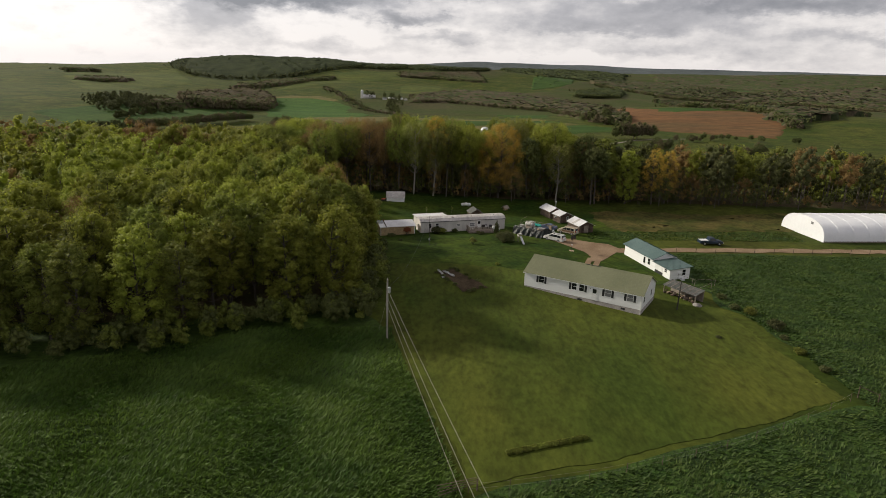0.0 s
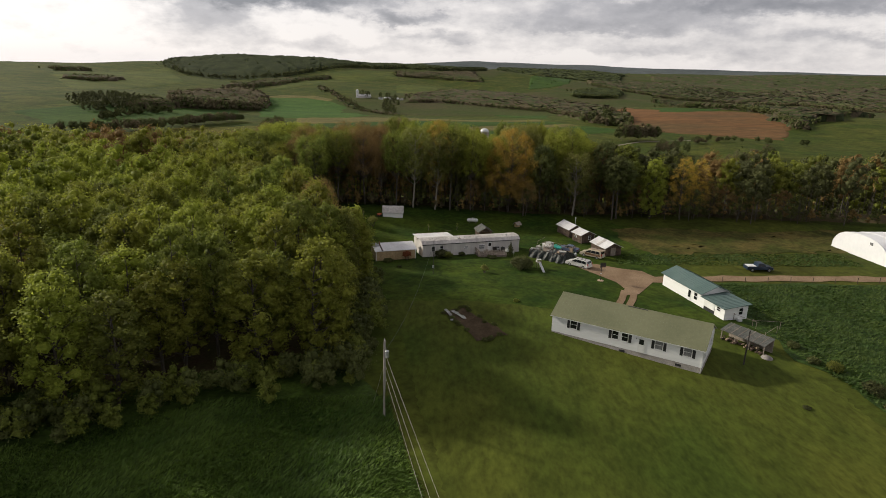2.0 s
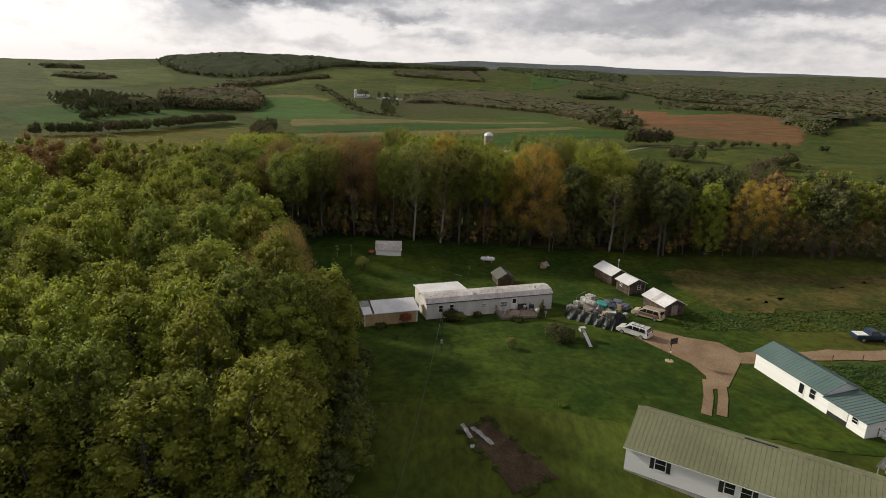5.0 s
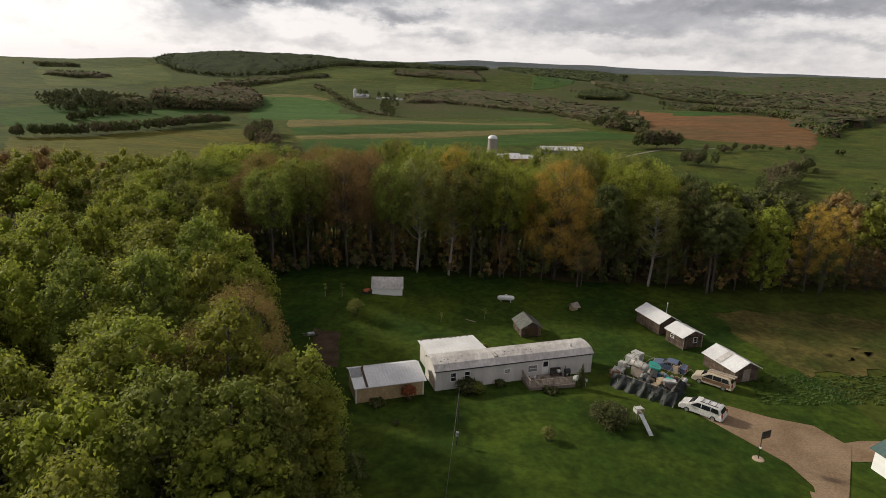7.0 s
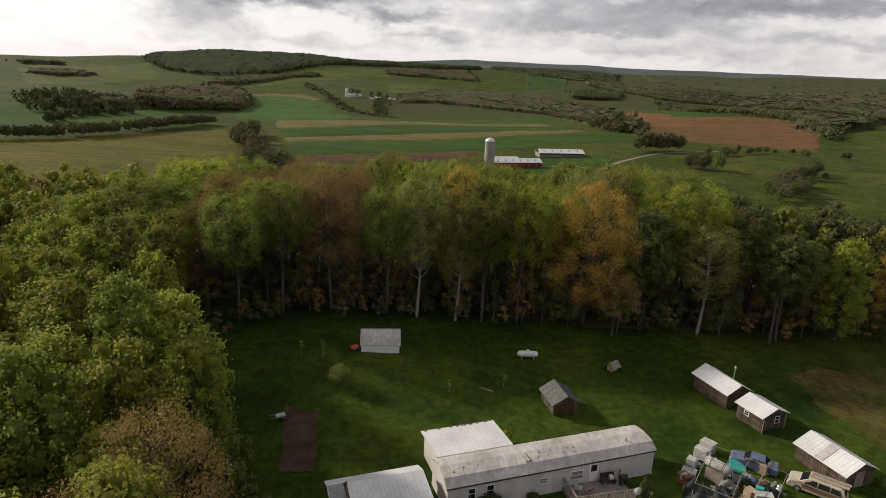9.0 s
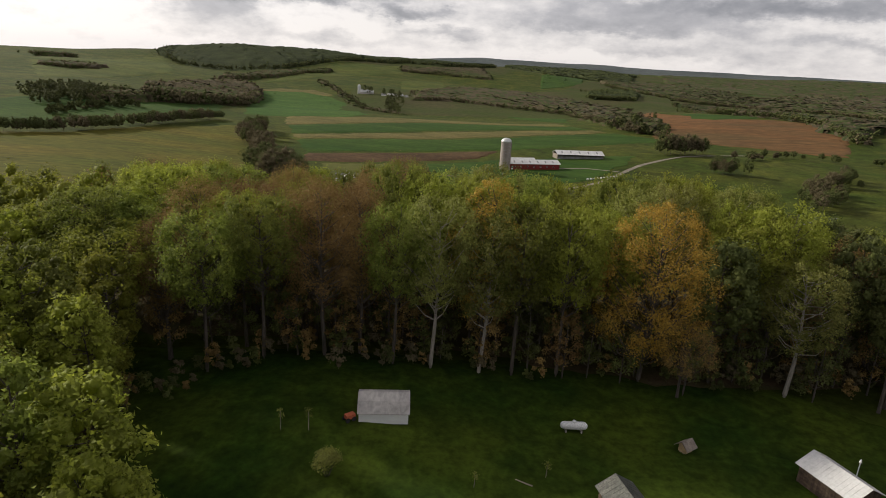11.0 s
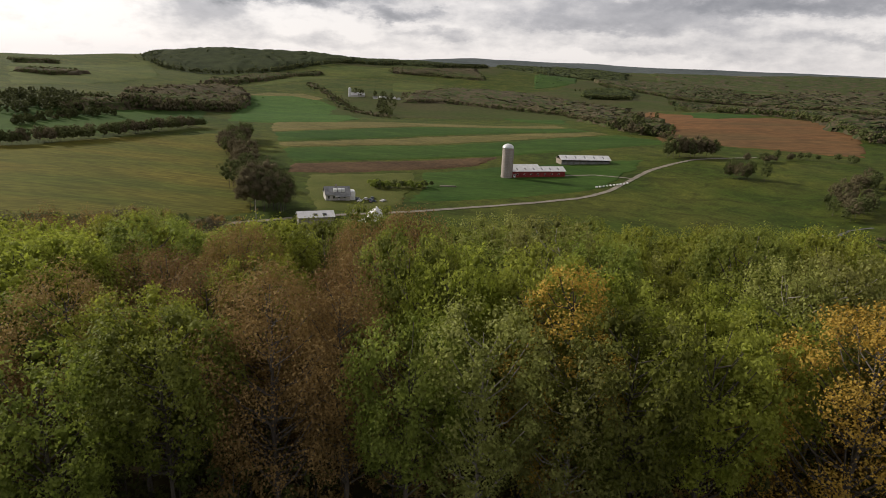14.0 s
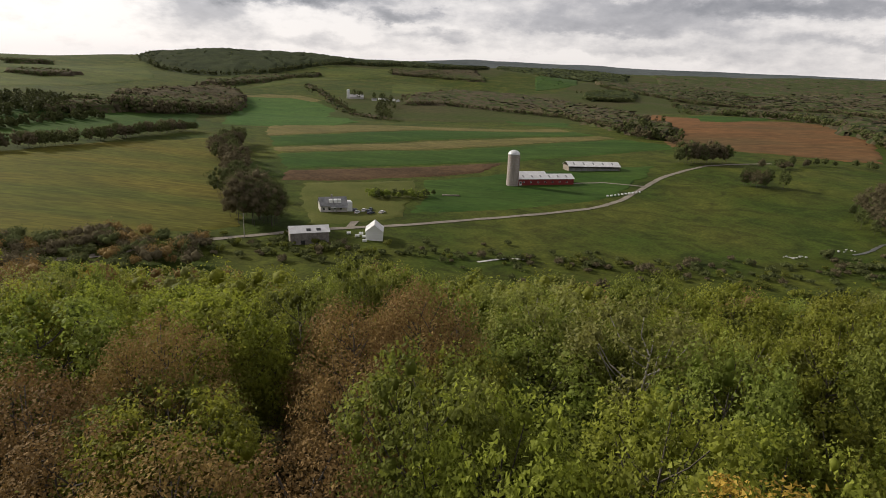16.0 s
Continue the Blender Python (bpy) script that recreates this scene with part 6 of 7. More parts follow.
def sedan(x, y, turn, paint, label, z=None):
    c = thing("car", x, y, turn, z, label, "car")
    prof = [(-2.2, 0.3), (-2.28, 0.7), (-2.15, 0.92), (-1.45, 0.98), (-0.95, 1.38), (-0.5, 1.43), (0.3, 1.42), (1.0, 0.98), (2.05, 0.82), (2.25, 0.6), (2.2, 0.3)]
    W = 1.75
    part("body", body_shell(prof, W, 0.95, 0.78), paint, c)
    side_glass(c, [(-1.2, 1.0), (-0.88, 1.32), (-0.35, 1.36), (-0.35, 1.0)], W, 0.95, 1.43, 0.78)
    side_glass(c, [(-0.27, 1.0), (-0.27, 1.36), (0.25, 1.35), (0.8, 1.0)], W, 0.95, 1.43, 0.78)
    end_glass(c, (0.94, 1.02), (0.36, 1.38), W, "windscreen")
    end_glass(c, (-1.4, 1.02), (-0.99, 1.35), W, "rear_window")
    for s in (-1, 1):
        part("headlamp", boxes((2.08, 2.2, s * 0.62 - 0.15, s * 0.62 + 0.15, 0.62, 0.74)), "lamp_clear", c)
        part("tail_lamp", boxes((-2.28, -2.16, s * 0.62 - 0.18, s * 0.62 + 0.18, 0.7, 0.86)), "lamp_red", c)
    for wx in (-1.35, 1.35):
        for wy in (-0.78, 0.78):
            wheel_at(c, wx, wy, 0.3, 0.2)
    return c


sedan(22.2, 151.4, 150, "paint_blue", "faded blue saloon car among the junk")


def pickup(x, y, turn):
    c = thing("pickup_truck", x, y, turn, None, "dark blue pickup truck with a white bed cover", "truck")
    W = 1.95
    prof = [(-2.75, 0.45), (-2.75, 1.05), (-0.75, 1.08), (-0.6, 1.7), (-0.3, 1.78), (0.55, 1.76), (1.1, 1.15), (2.4, 1.02), (2.65, 0.8), (2.62, 0.45)]
    part("body", body_shell(prof, W, 1.08, 0.84), "paint_navy", c)
    side_glass(c, [(-0.5, 1.16), (-0.42, 1.62), (0.5, 1.64), (0.9, 1.16)], W, 1.08, 1.78, 0.84)
    end_glass(c, (1.05, 1.2), (0.6, 1.7), W, "windscreen")
    part("bed", boxes((-2.6, -0.85, -0.8, 0.8, 1.07, 1.14)), "plastic_white", c, "pale load in the bed")
    part("bumper", boxes((2.6, 2.75, -0.92, 0.92, 0.45, 0.7)), "galvanised", c)
    for wx in (-1.7, 1.75):
        for wy in (-0.87, 0.87):
            wheel_at(c, wx, wy, 0.38, 0.25)


pickup(59.3, 142.6, 3)



# ---- poles and wires ----
def sagging(a, c, sag, n=14):
    a, c = Vector(a), Vector(c)
    return [a.lerp(c, i / n) - Vector((0, 0, sag * 4 * (i / n) * (1 - i / n))) for i in range(n + 1)]


u = thing("utility_pole", -9.7, 81.8, 0, None, "weathered wooden utility pole with a grey transformer", "utility pole")
part("pole", tube(bmesh.new(), [(0, 0, -0.5), (0, 0, 4.5), (0.03, 0, 9.2)], [0.17, 0.15, 0.11], 10), "pole_wood", u)
part("transformer", tube(bmesh.new(), [(0.3, -0.12, 7.3), (0.3, -0.12, 7.35), (0.3, -0.12, 8.05), (0.3, -0.12, 8.15)], [0.16, 0.22, 0.22, 0.1], 12), "galvanised", u, "grey can transformer")
part("bracket", boxes((0.05, 0.3, -0.15, -0.05, 7.6, 7.7)), "galvanised", u)
part("insulator", tube(bmesh.new(), [(0.03, 0, 9.2), (0.03, 0, 9.45)], [0.05, 0.03], 6), "block", u)
part("guy_wire", tube(bmesh.new(), [(0, 0, 6.5), (-1.6, 2.2, 0)], 0.012, 4), "wire", u)
w = thing("power_line", -9.7, 81.8, 0, None, "three pale overhead wires from the utility pole", "wire")
for dz, ex in ((7.6, 0.8), (6.3, 0.1), (5.0, -0.5)):
    part("wire", tube(bmesh.new(), sagging((0.1, 0, dz), (16.4 + ex, -57.8, dz + 0.6), 0.5), 0.016, 5), "wire", w)

u = thing("utility_pole", -6.5, 130.4, 0, None, "short service pole before the mobile home", "utility pole")
part("pole", tube(bmesh.new(), [(0, 0, -0.4), (0, 0.02, 6.6)], [0.06, 0.035], 8), "post_dark", u)
part("meter_box", boxes((-0.16, 0.16, -0.3, -0.12, 1.2, 1.7)), "galvanised", u)
w = thing("service_wire", -6.5, 130.4, 0, None, "thin dark service wire sagging over the yard", "wire")
part("wire", tube(bmesh.new(), sagging((0, 0, 6.5), (-3.2, -48.4, 7.2), 2.2), 0.014, 4), "wire_dark", w)
part("wire", tube(bmesh.new(), sagging((0, 0, 6.5), (-1.4, 13.2, 3.2), 0.4), 0.012, 4), "wire_dark", w)
u = thing("utility_pole", 37.3, 98.6, 0, None, "dark leaning service pole by the lean-to", "utility pole")
part("pole", tube(bmesh.new(), [(0, 0, -0.4), (0.15, 0.1, 5.0)], [0.12, 0.08], 8), "post_dark", u)

# basketball hoop
b = thing("basketball_hoop", 24.8, 131.1, 25, None, "dark basketball backboard on a weighted post", "basketball hoop")
part("base", tube(bmesh.new(), [(0, 0, 0.0), (0, 0, 0.12), (0, 0, 0.16)], [0.62, 0.58, 0.4], 14), "cardboard", b)
part("post", tube(bmesh.new(), [(0, 0, 0.1), (0, 0.05, 2.6), (0, -0.25, 3.1)], 0.06, 8), "shutter_black", b)
part("backboard", boxes((-0.62, 0.62, -0.36, -0.30, 2.75, 3.6)), "post_dark", b)
part("rim", tube(bmesh.new(), [(0.23 * math.cos(a), -0.62 + 0.23 * math.sin(a), 3.0) for a in [i * 0.5236 for i in range(13)]], 0.012, 4), "orange_red", b)
part("sticker", boxes((-0.07, 0.07, -0.10, 0.08, 1.35, 1.5)), "plastic_white", b)


# ---- shrubs ----
def shrub(name, x, y, r, h, mat, count, size, label, seed, stems=True):
    s = thing(name, x, y, 0, None, label, "shrub")
    q = np.random.default_rng(seed)
    if stems:
        bm = bmesh.new()
        for i in range(9):
            a = i * 0.7
            tube(bm, [(0.1 * math.cos(a), 0.1 * math.sin(a), -0.1), (r * 0.6 * math.cos(a), r * 0.6 * math.sin(a), h * 0.75)], [0.035, 0.012], 4)
        part("stem", bm, "bark", s)
    turn, out = np.arange(16) * 2.4, r * 0.62 * np.sqrt((np.arange(16) + 0.5) / 16)
    rad = min(r, h) * (0.26 + 0.14 * q.random(16))
    c = np.column_stack((np.cos(turn) * out, np.sin(turn) * out, np.maximum(h - rad - h * 0.55 * (out / r) ** 2 - 0.15 * h * q.random(16), rad * 0.6)))
    v, f = leaf_cloud(c, rad, int(count * 1.5), size, q)
    v[:, 2] = np.maximum(v[:, 2], 0.02)
    k = new("foliage", quick_mesh("foliage", v, f, [mat]))
    k.parent = s
    return s


shrub("bush", 10.6, 136.4, 2.7, 2.5, "leaf_dusk", 2200, 0.11, "large rounded dark brown-green bush on the lawn", 1)
shrub("bush", 10.3, 136.2, 2.6, 2.4, "leaf_dark", 3600, 0.13, "dark evergreen bush on the lawn", 2)
shrub("bush", 3.1, 131.9, 0.95, 1.6, "leaf_silver", 1300, 0.09, "small pale green bush on the lawn", 3)
shrub("bush", -5.4, 142.4, 1.7, 1.7, "leaf_dark", 2200, 0.14, "dark shrub under the mobile home's windows", 4)
shrub("bush", -4.2, 142.2, 1.3, 1.4, "leaf_green", 1200, 0.13, "green shrub under the mobile home's windows", 5)
shrub("bush", -1.2, 144.2, 0.8, 0.8, "leaf_dark", 700, 0.12, "low dark shrub along the skirting", 6)
shrub("bush", 5.0, 143.1, 1.6, 0.6, "leaf_dark", 1000, 0.12, "low planting before the deck", 7)
shrub("bush", -12.2, 139.5, 1.1, 2.0, "flower_red", 1100, 0.13, "rust-red flowering shrub by the tan shed", 8)
shrub("bush", -15.8, 138.4, 1.6, 0.7, "leaf_dark", 900, 0.12, "low dark planting by the tan shed", 9)
shrub("bush", -3.0, 153.6, 0.7, 1.5, "leaf_fresh", 600, 0.13, "young bright green tree behind the mobile home", 10)
shrub("bush", -22.4, 162.4, 1.6, 3.0, "leaf_silver", 2200, 0.09, "small leafy fruit tree in the back yard", 11)
shrub("bush", -13.2, 134.2, 0.5, 0.5, "leaf_dark", 300, 0.1, "small dark shrub on the lawn", 12)
shrub("bush", 7.8, 116.4, 0.8, 0.45, "leaf_green", 500, 0.1, "low weedy clump on the lawn", 13)
shrub("bush", 40.0, 87.5, 0.7, 0.35, "leaf_dark", 400, 0.1, "low clump beside bare earth", 14)
for i, (x, y, r) in enumerate(((47.2, 105.0, 1.1), (47.5, 100.0, 1.1), (49.2, 98.0, 1.3), (50.6, 92.0, 1.8), (50.0, 88.0, 0.8), (49.8, 83.0, 1.0), (50.3, 77.5, 0.9))):
    shrub("bush", x, y, r, r * 0.9, "leaf_green" if i % 3 == 2 else "leaf_dark", 1300, 0.11, "weedy bush along the field edge", 30 + i)
shrub("hedge", 7.0, 55.6, 0.6, 0.42, "leaf_green", 420, 0.1, "strip of tall uncut grass in the lawn", 40, False)
for i in range(16):
    x, y = 6.2 + i * 0.56, 55.4 + i * 0.225
    shrub("hedge", x, y, 0.55, 0.42, "leaf_green", 700, 0.075, "strip of tall uncut grass in the lawn", 41 + i, False)
c = thing("cypress", 8.9, 144.6, 0, None, "narrow dark columnar conifer beside the deck", "conifer")
part("trunk", tube(bmesh.new(), [(0, 0, -0.1), (0, 0, 2.8)], [0.08, 0.02], 6), "bark", c)
q = np.random.default_rng(77)
zz = np.linspace(0.4, 3.2, 14)
v, f = leaf_cloud(np.column_stack((q.normal(0, 0.04, 14), q.normal(0, 0.04, 14), zz)), np.interp(zz, (0.4, 1.5, 3.2), (0.46, 0.50, 0.14)), 4200, 0.06, q)
k = new("foliage", quick_mesh("foliage", v, f, ["leaf_dark"]))
k.parent = c

# stakes in the back yard and odd small things
for x, y, hh in ((-9.2, 163.0, 1.4), (-2.4, 165.5, 1.5), (-28.2, 167.9, 2.2), (-25.5, 168.1, 2.2)):
    s = thing("sapling", x, y, 0, None, "thin staked sapling in the back yard", "sapling")
    part("stake", tube(bmesh.new(), [(0, 0, -0.1), (0.05, 0, hh)], [0.04, 0.025], 5), "old_wood", s)
    v, f = leaf_cloud([(0, 0, hh), (0.1, 0.1, hh * 0.7)], [0.3, 0.3], 90, 0.08, q)
    k = new("foliage", quick_mesh("foliage", v, f, ["leaf_silver"]))
    k.parent = s
r7 = np.random.default_rng(8)
for k in range(26):
    a = [(1.3, 101.2), (5.3, 103.8), (-0.7, 113.1), (-3.9, 110.7), (1.3, 101.2)]
    i, u = k % 4, r7.random()
    x, y = a[i][0] * (1 - u) + a[i + 1][0] * u, a[i][1] * (1 - u) + a[i + 1][1] * u
    shrub("grass_clump", x + r7.normal(0, 0.25), y + r7.normal(0, 0.25), 0.55 + 0.35 * r7.random(), 0.4, "leaf_dusk", 260, 0.07, "rank dark grass round the garden bed", 200 + k, False)
s = thing("board", -4.6, 164.4, -28, None, "pale board lying on the grass", "board")
part("board", boxes((-0.9, 0.9, -0.08, 0.08, 0.05, 0.09)), "old_wood", s)
s = thing("wheelbarrow", -27.6, 155.5, 30, None, "grey wheelbarrow beside the dug bed", "wheelbarrow")
part("tray", prism(bmesh.new(), [(-0.35, 0.7), (0.35, 0.7), (0.22, 0.4), (-0.22, 0.4)], -0.5, 0.5), "galvanised", s)
part("wheel", tube(bmesh.new(), [(0.75, -0.05, 0.2), (0.75, 0.05, 0.2)], 0.2, 10), "rubber", s)
part("handle", tube(bmesh.new(), [(0.7, 0.2, 0.3), (-1.2, 0.3, 0.7)], 0.025, 5), "old_wood", s)
part("handle", tube(bmesh.new(), [(0.7, -0.2, 0.3), (-1.2, -0.3, 0.7)], 0.025, 5), "old_wood", s)


def sheet_heap(name, x, y, L, W, h, turn, mat, label, category, seed, rows=9, fold=0.5):
    """A crumpled sheet lying in folds."""
    s = thing(name, x, y, turn, None, label, category)
    bm = bmesh.new()
    g = [[bm.verts.new((L * (i / rows - 0.5) + 0.1 * noise.noise((i, j, seed)), W * (j / rows - 0.5) + 0.1 * noise.noise((i, j, seed + 5)),
          0.06 + h * max(0, 0.5 + fold * noise.noise((i * 0.9, j * 0.9, seed * 3.7))))) for j in range(rows + 1)] for i in range(rows + 1)]
    for i in range(rows):
        for j in range(rows):
            bm.faces.new((g[i][j], g[i + 1][j], g[i + 1][j + 1], g[i][j + 1]))
    bmesh.ops.solidify(bm, geom=bm.faces[:], thickness=0.02)
    part("sheet", bm, mat, s)
    return s


sheet_heap("plastic_sheet", -3.2, 110.3, 0.5, 2.6, 0.5, 20, "plastic_white", "crumpled white plastic on the garden bed", "plastic sheet", 1)
sheet_heap("plastic_sheet", -1.6, 109.6, 0.5, 3.6, 0.5, 35, "plastic_white", "crumpled white plastic on the garden bed", "plastic sheet", 2)
sheet_heap("plastic_sheet", -2.6, 107.8, 0.5, 0.6, 0.3, 10, "plastic_white", "scrap of white plastic on the garden bed", "plastic sheet", 3)

# play slide and odds beside the round bush
s = thing("play_slide", 14.0, 136.6, 15, None, "old grey play slide on a small weathered tower", "slide")
part("slide", prism(bmesh.new(), [(-2.6, 0.05), (-0.1, 1.3), (-0.1, 1.36), (-2.6, 0.12)], -0.24, 0.24), "galvanised", s)
for x, y in ((-0.4, 0.0), (0.4, 0.0), (-0.4, 0.8), (0.4, 0.8)):
    part("post", tube(bmesh.new(), [(x, y, -0.1), (x, y, 1.95)], 0.04, 6), "old_wood", s)
part("deck", boxes((-0.44, 0.44, -0.05, 0.85, 1.22, 1.3)), "old_wood", s)
part("top", boxes((-0.42, 0.42, 0.1, 0.75, 1.75, 1.83)), "dirty_white", s, "pale weathered roof board")
part("side_panel", boxes((-0.47, -0.44, 0.0, 0.8, 1.3, 1.7)), "dirty_white", s, "pale side panel")
s = thing("swing_frame", 11.6, 138.0, -20, None, "leaning old metal swing frame", "swing frame")
part("bar", tube(bmesh.new(), [(-1.2, 0, 1.2), (1.2, 0.4, 1.1)], 0.035, 6), "old_wood", s)
for x in (-1.2, 1.2):
    part("leg", tube(bmesh.new(), [(x, 0.2, 1.15), (x - 0.1, -0.5, 0)], 0.03, 6), "old_wood", s)
    part("leg", tube(bmesh.new(), [(x, 0.2, 1.15), (x + 0.1, 0.8, 0)], 0.03, 6), "old_wood", s)


# ---- junk under a fallen canopy ----
def junk_canopy():
    f = thing("canopy_frame", 18.6, 146.7, -36, None, "bent metal canopy frame with torn sheets", "canopy frame")
    for x in (-3.6, -1.8, 0.0, 1.8, 3.6):
        tilt = 0.25 * math.sin(x * 2)
        pts = [(x * 0.9 + tilt * k / 8, 0.5 - 4.8 * math.cos(math.pi * k / 8), 2.35 * math.sin(math.pi * k / 8) ** 0.7) for k in range(9)]
        part("hoop", tube(bmesh.new(), pts, 0.032, 6), "old_wood", f)
    part("ridge_bar", tube(bmesh.new(), [(-3.3, 0.5, 2.35), (3.3, 0.6, 2.25)], 0.03, 6), "old_wood", f)
    part("side_bar", tube(bmesh.new(), [(-3.3, -3.3, 1.7), (3.3, -3.3, 1.6)], 0.03, 6), "old_wood", f)
    part("side_bar", tube(bmesh.new(), [(-3.3, 4.3, 1.7), (3.3, 4.3, 1.6)], 0.03, 6), "old_wood", f)
    part("loose_pole", tube(bmesh.new(), [(-4.3, -1.2, 0), (-4.0, -0.4, 2.8), (-2.9, 0.2, 3.6)], 0.03, 6), "old_wood", f)
    # dark sheet hanging over the front side in folds
    for k, (a0, a1, mat, lab) in enumerate(((-4.0, 0.4, "tarp", "dark green tarpaulin hanging in folds"), (0.5, 4.0, "tarp", "dark torn tarpaulin"))):
        bm = bmesh.new()
        nx, nz = 26, 9
        g = []
        for i in range(nx + 1):
            x = a0 + (a1 - a0) * i / nx
            row = []
            for j in range(nz + 1):
                q = j / nz
                wave = 0.22 * math.sin(x * 4.3 + q * 2) * q + 0.12 * noise.noise((x * 1.7, q * 2, k))
                row.append(bm.verts.new((x + 0.1 * noise.noise((x, q, 9.0)), -3.55 - 1.0 * q - wave, max(0.03, 1.75 * (1 - q) ** 0.9 + 0.15 * noise.noise((x * 2.2, q, 4 + k)) * (1 - q)))))
            g.append(row)
        for i in range(nx):
            for j in range(nz):
                if k == 1 and noise.noise((i * 0.5, j * 0.5, 2.2)) > 0.35:
                    continue
                bm.faces.new((g[i][j], g[i + 1][j], g[i + 1][j + 1], g[i][j + 1]))
        bmesh.ops.solidify(bm, geom=bm.faces[:], thickness=0.02)
        part("tarpaulin", bm, mat, f, lab)
    bm = bmesh.new()
    g = [[bm.verts.new((3.3 + 0.6 * q / 6 + 0.2 * noise.noise((q, i, 8.8)), -3.6 + 4.4 * i / 12, max(0.05, (1.9 - 0.06 * abs(i - 6) ** 1.6) * (1 - q / 6)))) for q in range(7)] for i in range(13)]
    for i in range(12):
        for j in range(6):
            bm.faces.new((g[i][j], g[i + 1][j], g[i + 1][j + 1], g[i][j + 1]))
    bmesh.ops.solidify(bm, geom=bm.faces[:], thickness=0.02)
    part("tarpaulin", bm, "tarp", f, "dark tarpaulin at the open end")


junk_canopy()


def at_junk(u, v):
    a = radians(-36)
    return 18.6 + u * math.cos(a) - v * math.sin(a), 146.7 + u * math.sin(a) + v * math.cos(a)


def junk_box(name, u, v, w, d, h, turn, mat, label, category, z=0.0):
    x, y = at_junk(u, v)
    b = thing(name, x, y, turn, float(land(x, y)) + z, label, category)
    bm = boxes((-w / 2, w / 2, -d / 2, d / 2, 0, h))
    bmesh.ops.bevel(bm, geom=bm.edges[:], offset=0.03, segments=1, affect="EDGES")
    part("body", bm, mat, b)
    part("lid", boxes((-w / 2 - 0.02, w / 2 + 0.02, -d / 2 - 0.02, d / 2 + 0.02, h + 0.002, h + 0.05)), mat, b)
    return b


junk_box("freezer", -4.5, 3.9, 1.3, 0.9, 1.15, -45, "dirty_white", "white old freezer in the junk pile", "freezer")
junk_box("washing_machine", -4.8, 1.5, 0.9, 0.85, 1.05, -40, "dirty_white", "white washing machine in the junk pile", "washing machine")
junk_box("crate", -4.5, -0.6, 1.3, 1.0, 0.95, -30, "dirty_white", "white appliance in the junk pile", "appliance")
junk_box("crate", -4.3, 5.6, 1.4, 1.1, 1.2, -50, "dirty_white", "wide white cabinet in the junk pile", "cabinet")
junk_box("barrel_box", -4.6, -1.6, 1.1, 0.9, 1.0, -60, "rust", "rusty red box in the junk pile", "box")
x, y = at_junk(-2.3, 1.0)
tank = thing("water_tank", x, y, -50, float(land(x, y)) + 1.2, "dirty white barrel tank lying on an old table", "tank")
part("shell", tube(bmesh.new(), [(-1.25, 0, 0.5), (-1.2, 0, 0.5), (-1.0, 0, 0.5), (1.0, 0, 0.5), (1.2, 0, 0.5), (1.25, 0, 0.5)], [0.25, 0.42, 0.5, 0.5, 0.42, 0.25], 16), "dirty_white", tank, "", True)
for x in (-0.6, 0.6):
    part("strap", tube(bmesh.new(), [(x - 0.04, 0, 0.5), (x + 0.04, 0, 0.5)], 0.515, 16), "rust", tank)
junk_box("table", -2.3, 1.0, 1.8, 1.1, 1.15, -50, "old_wood", "old table under a barrel tank", "table")
junk_box("panel", 2.2, -1.0, 1.5, 0.8, 0.2, -10, "dirty_white", "white panel leaning on the frame", "panel", 1.55)
junk_box("cupboard", 2.2, -1.0, 1.2, 0.7, 1.5, -10, "old_wood", "old wooden cupboard in the junk", "cupboard")
junk_box("box", 1.0, -0.2, 0.9, 0.8, 1.2, -70, "cardboard", "brown cardboard box in the junk", "box")
junk_box("box", 0.4, -1.6, 1.0, 0.9, 0.9, -20, "cardboard", "brown cardboard box in the junk", "box")
junk_box("crate", -0.6, 1.8, 0.8, 0.7, 1.0, -20, "galvanised", "grey metal crate in the junk", "crate")
junk_box("crate", 1.0, 5.6, 1.2, 1.0, 1.1, -45, "cardboard", "yellowish bin in the junk", "bin")
junk_box("cooler", 1.6, 0.9, 0.7, 0.5, 0.5, -30, "plastic_teal", "small teal cooler in the junk", "cooler", 0.6)
junk_box("crate", 1.6, 0.9, 0.9, 0.7, 0.58, -30, "old_wood", "wooden crate in the junk", "crate")
x, y = at_junk(-0.9, 2.4)
p = thing("paddling_pool", x, y, 0, 0.35, "round teal plastic paddling pool tipped on the junk", "paddling pool")
part("shell", tube(bmesh.new(), [(0, 0, 1.0), (0.05, -0.02, 1.2), (0.1, -0.05, 1.38)], [0.65, 0.82, 0.86], 18), "plastic_teal", p)
part("stand", boxes((-0.4, 0.4, -0.4, 0.4, -0.35, 1.0)), "old_wood", p)
qr = np.random.default_rng(99)
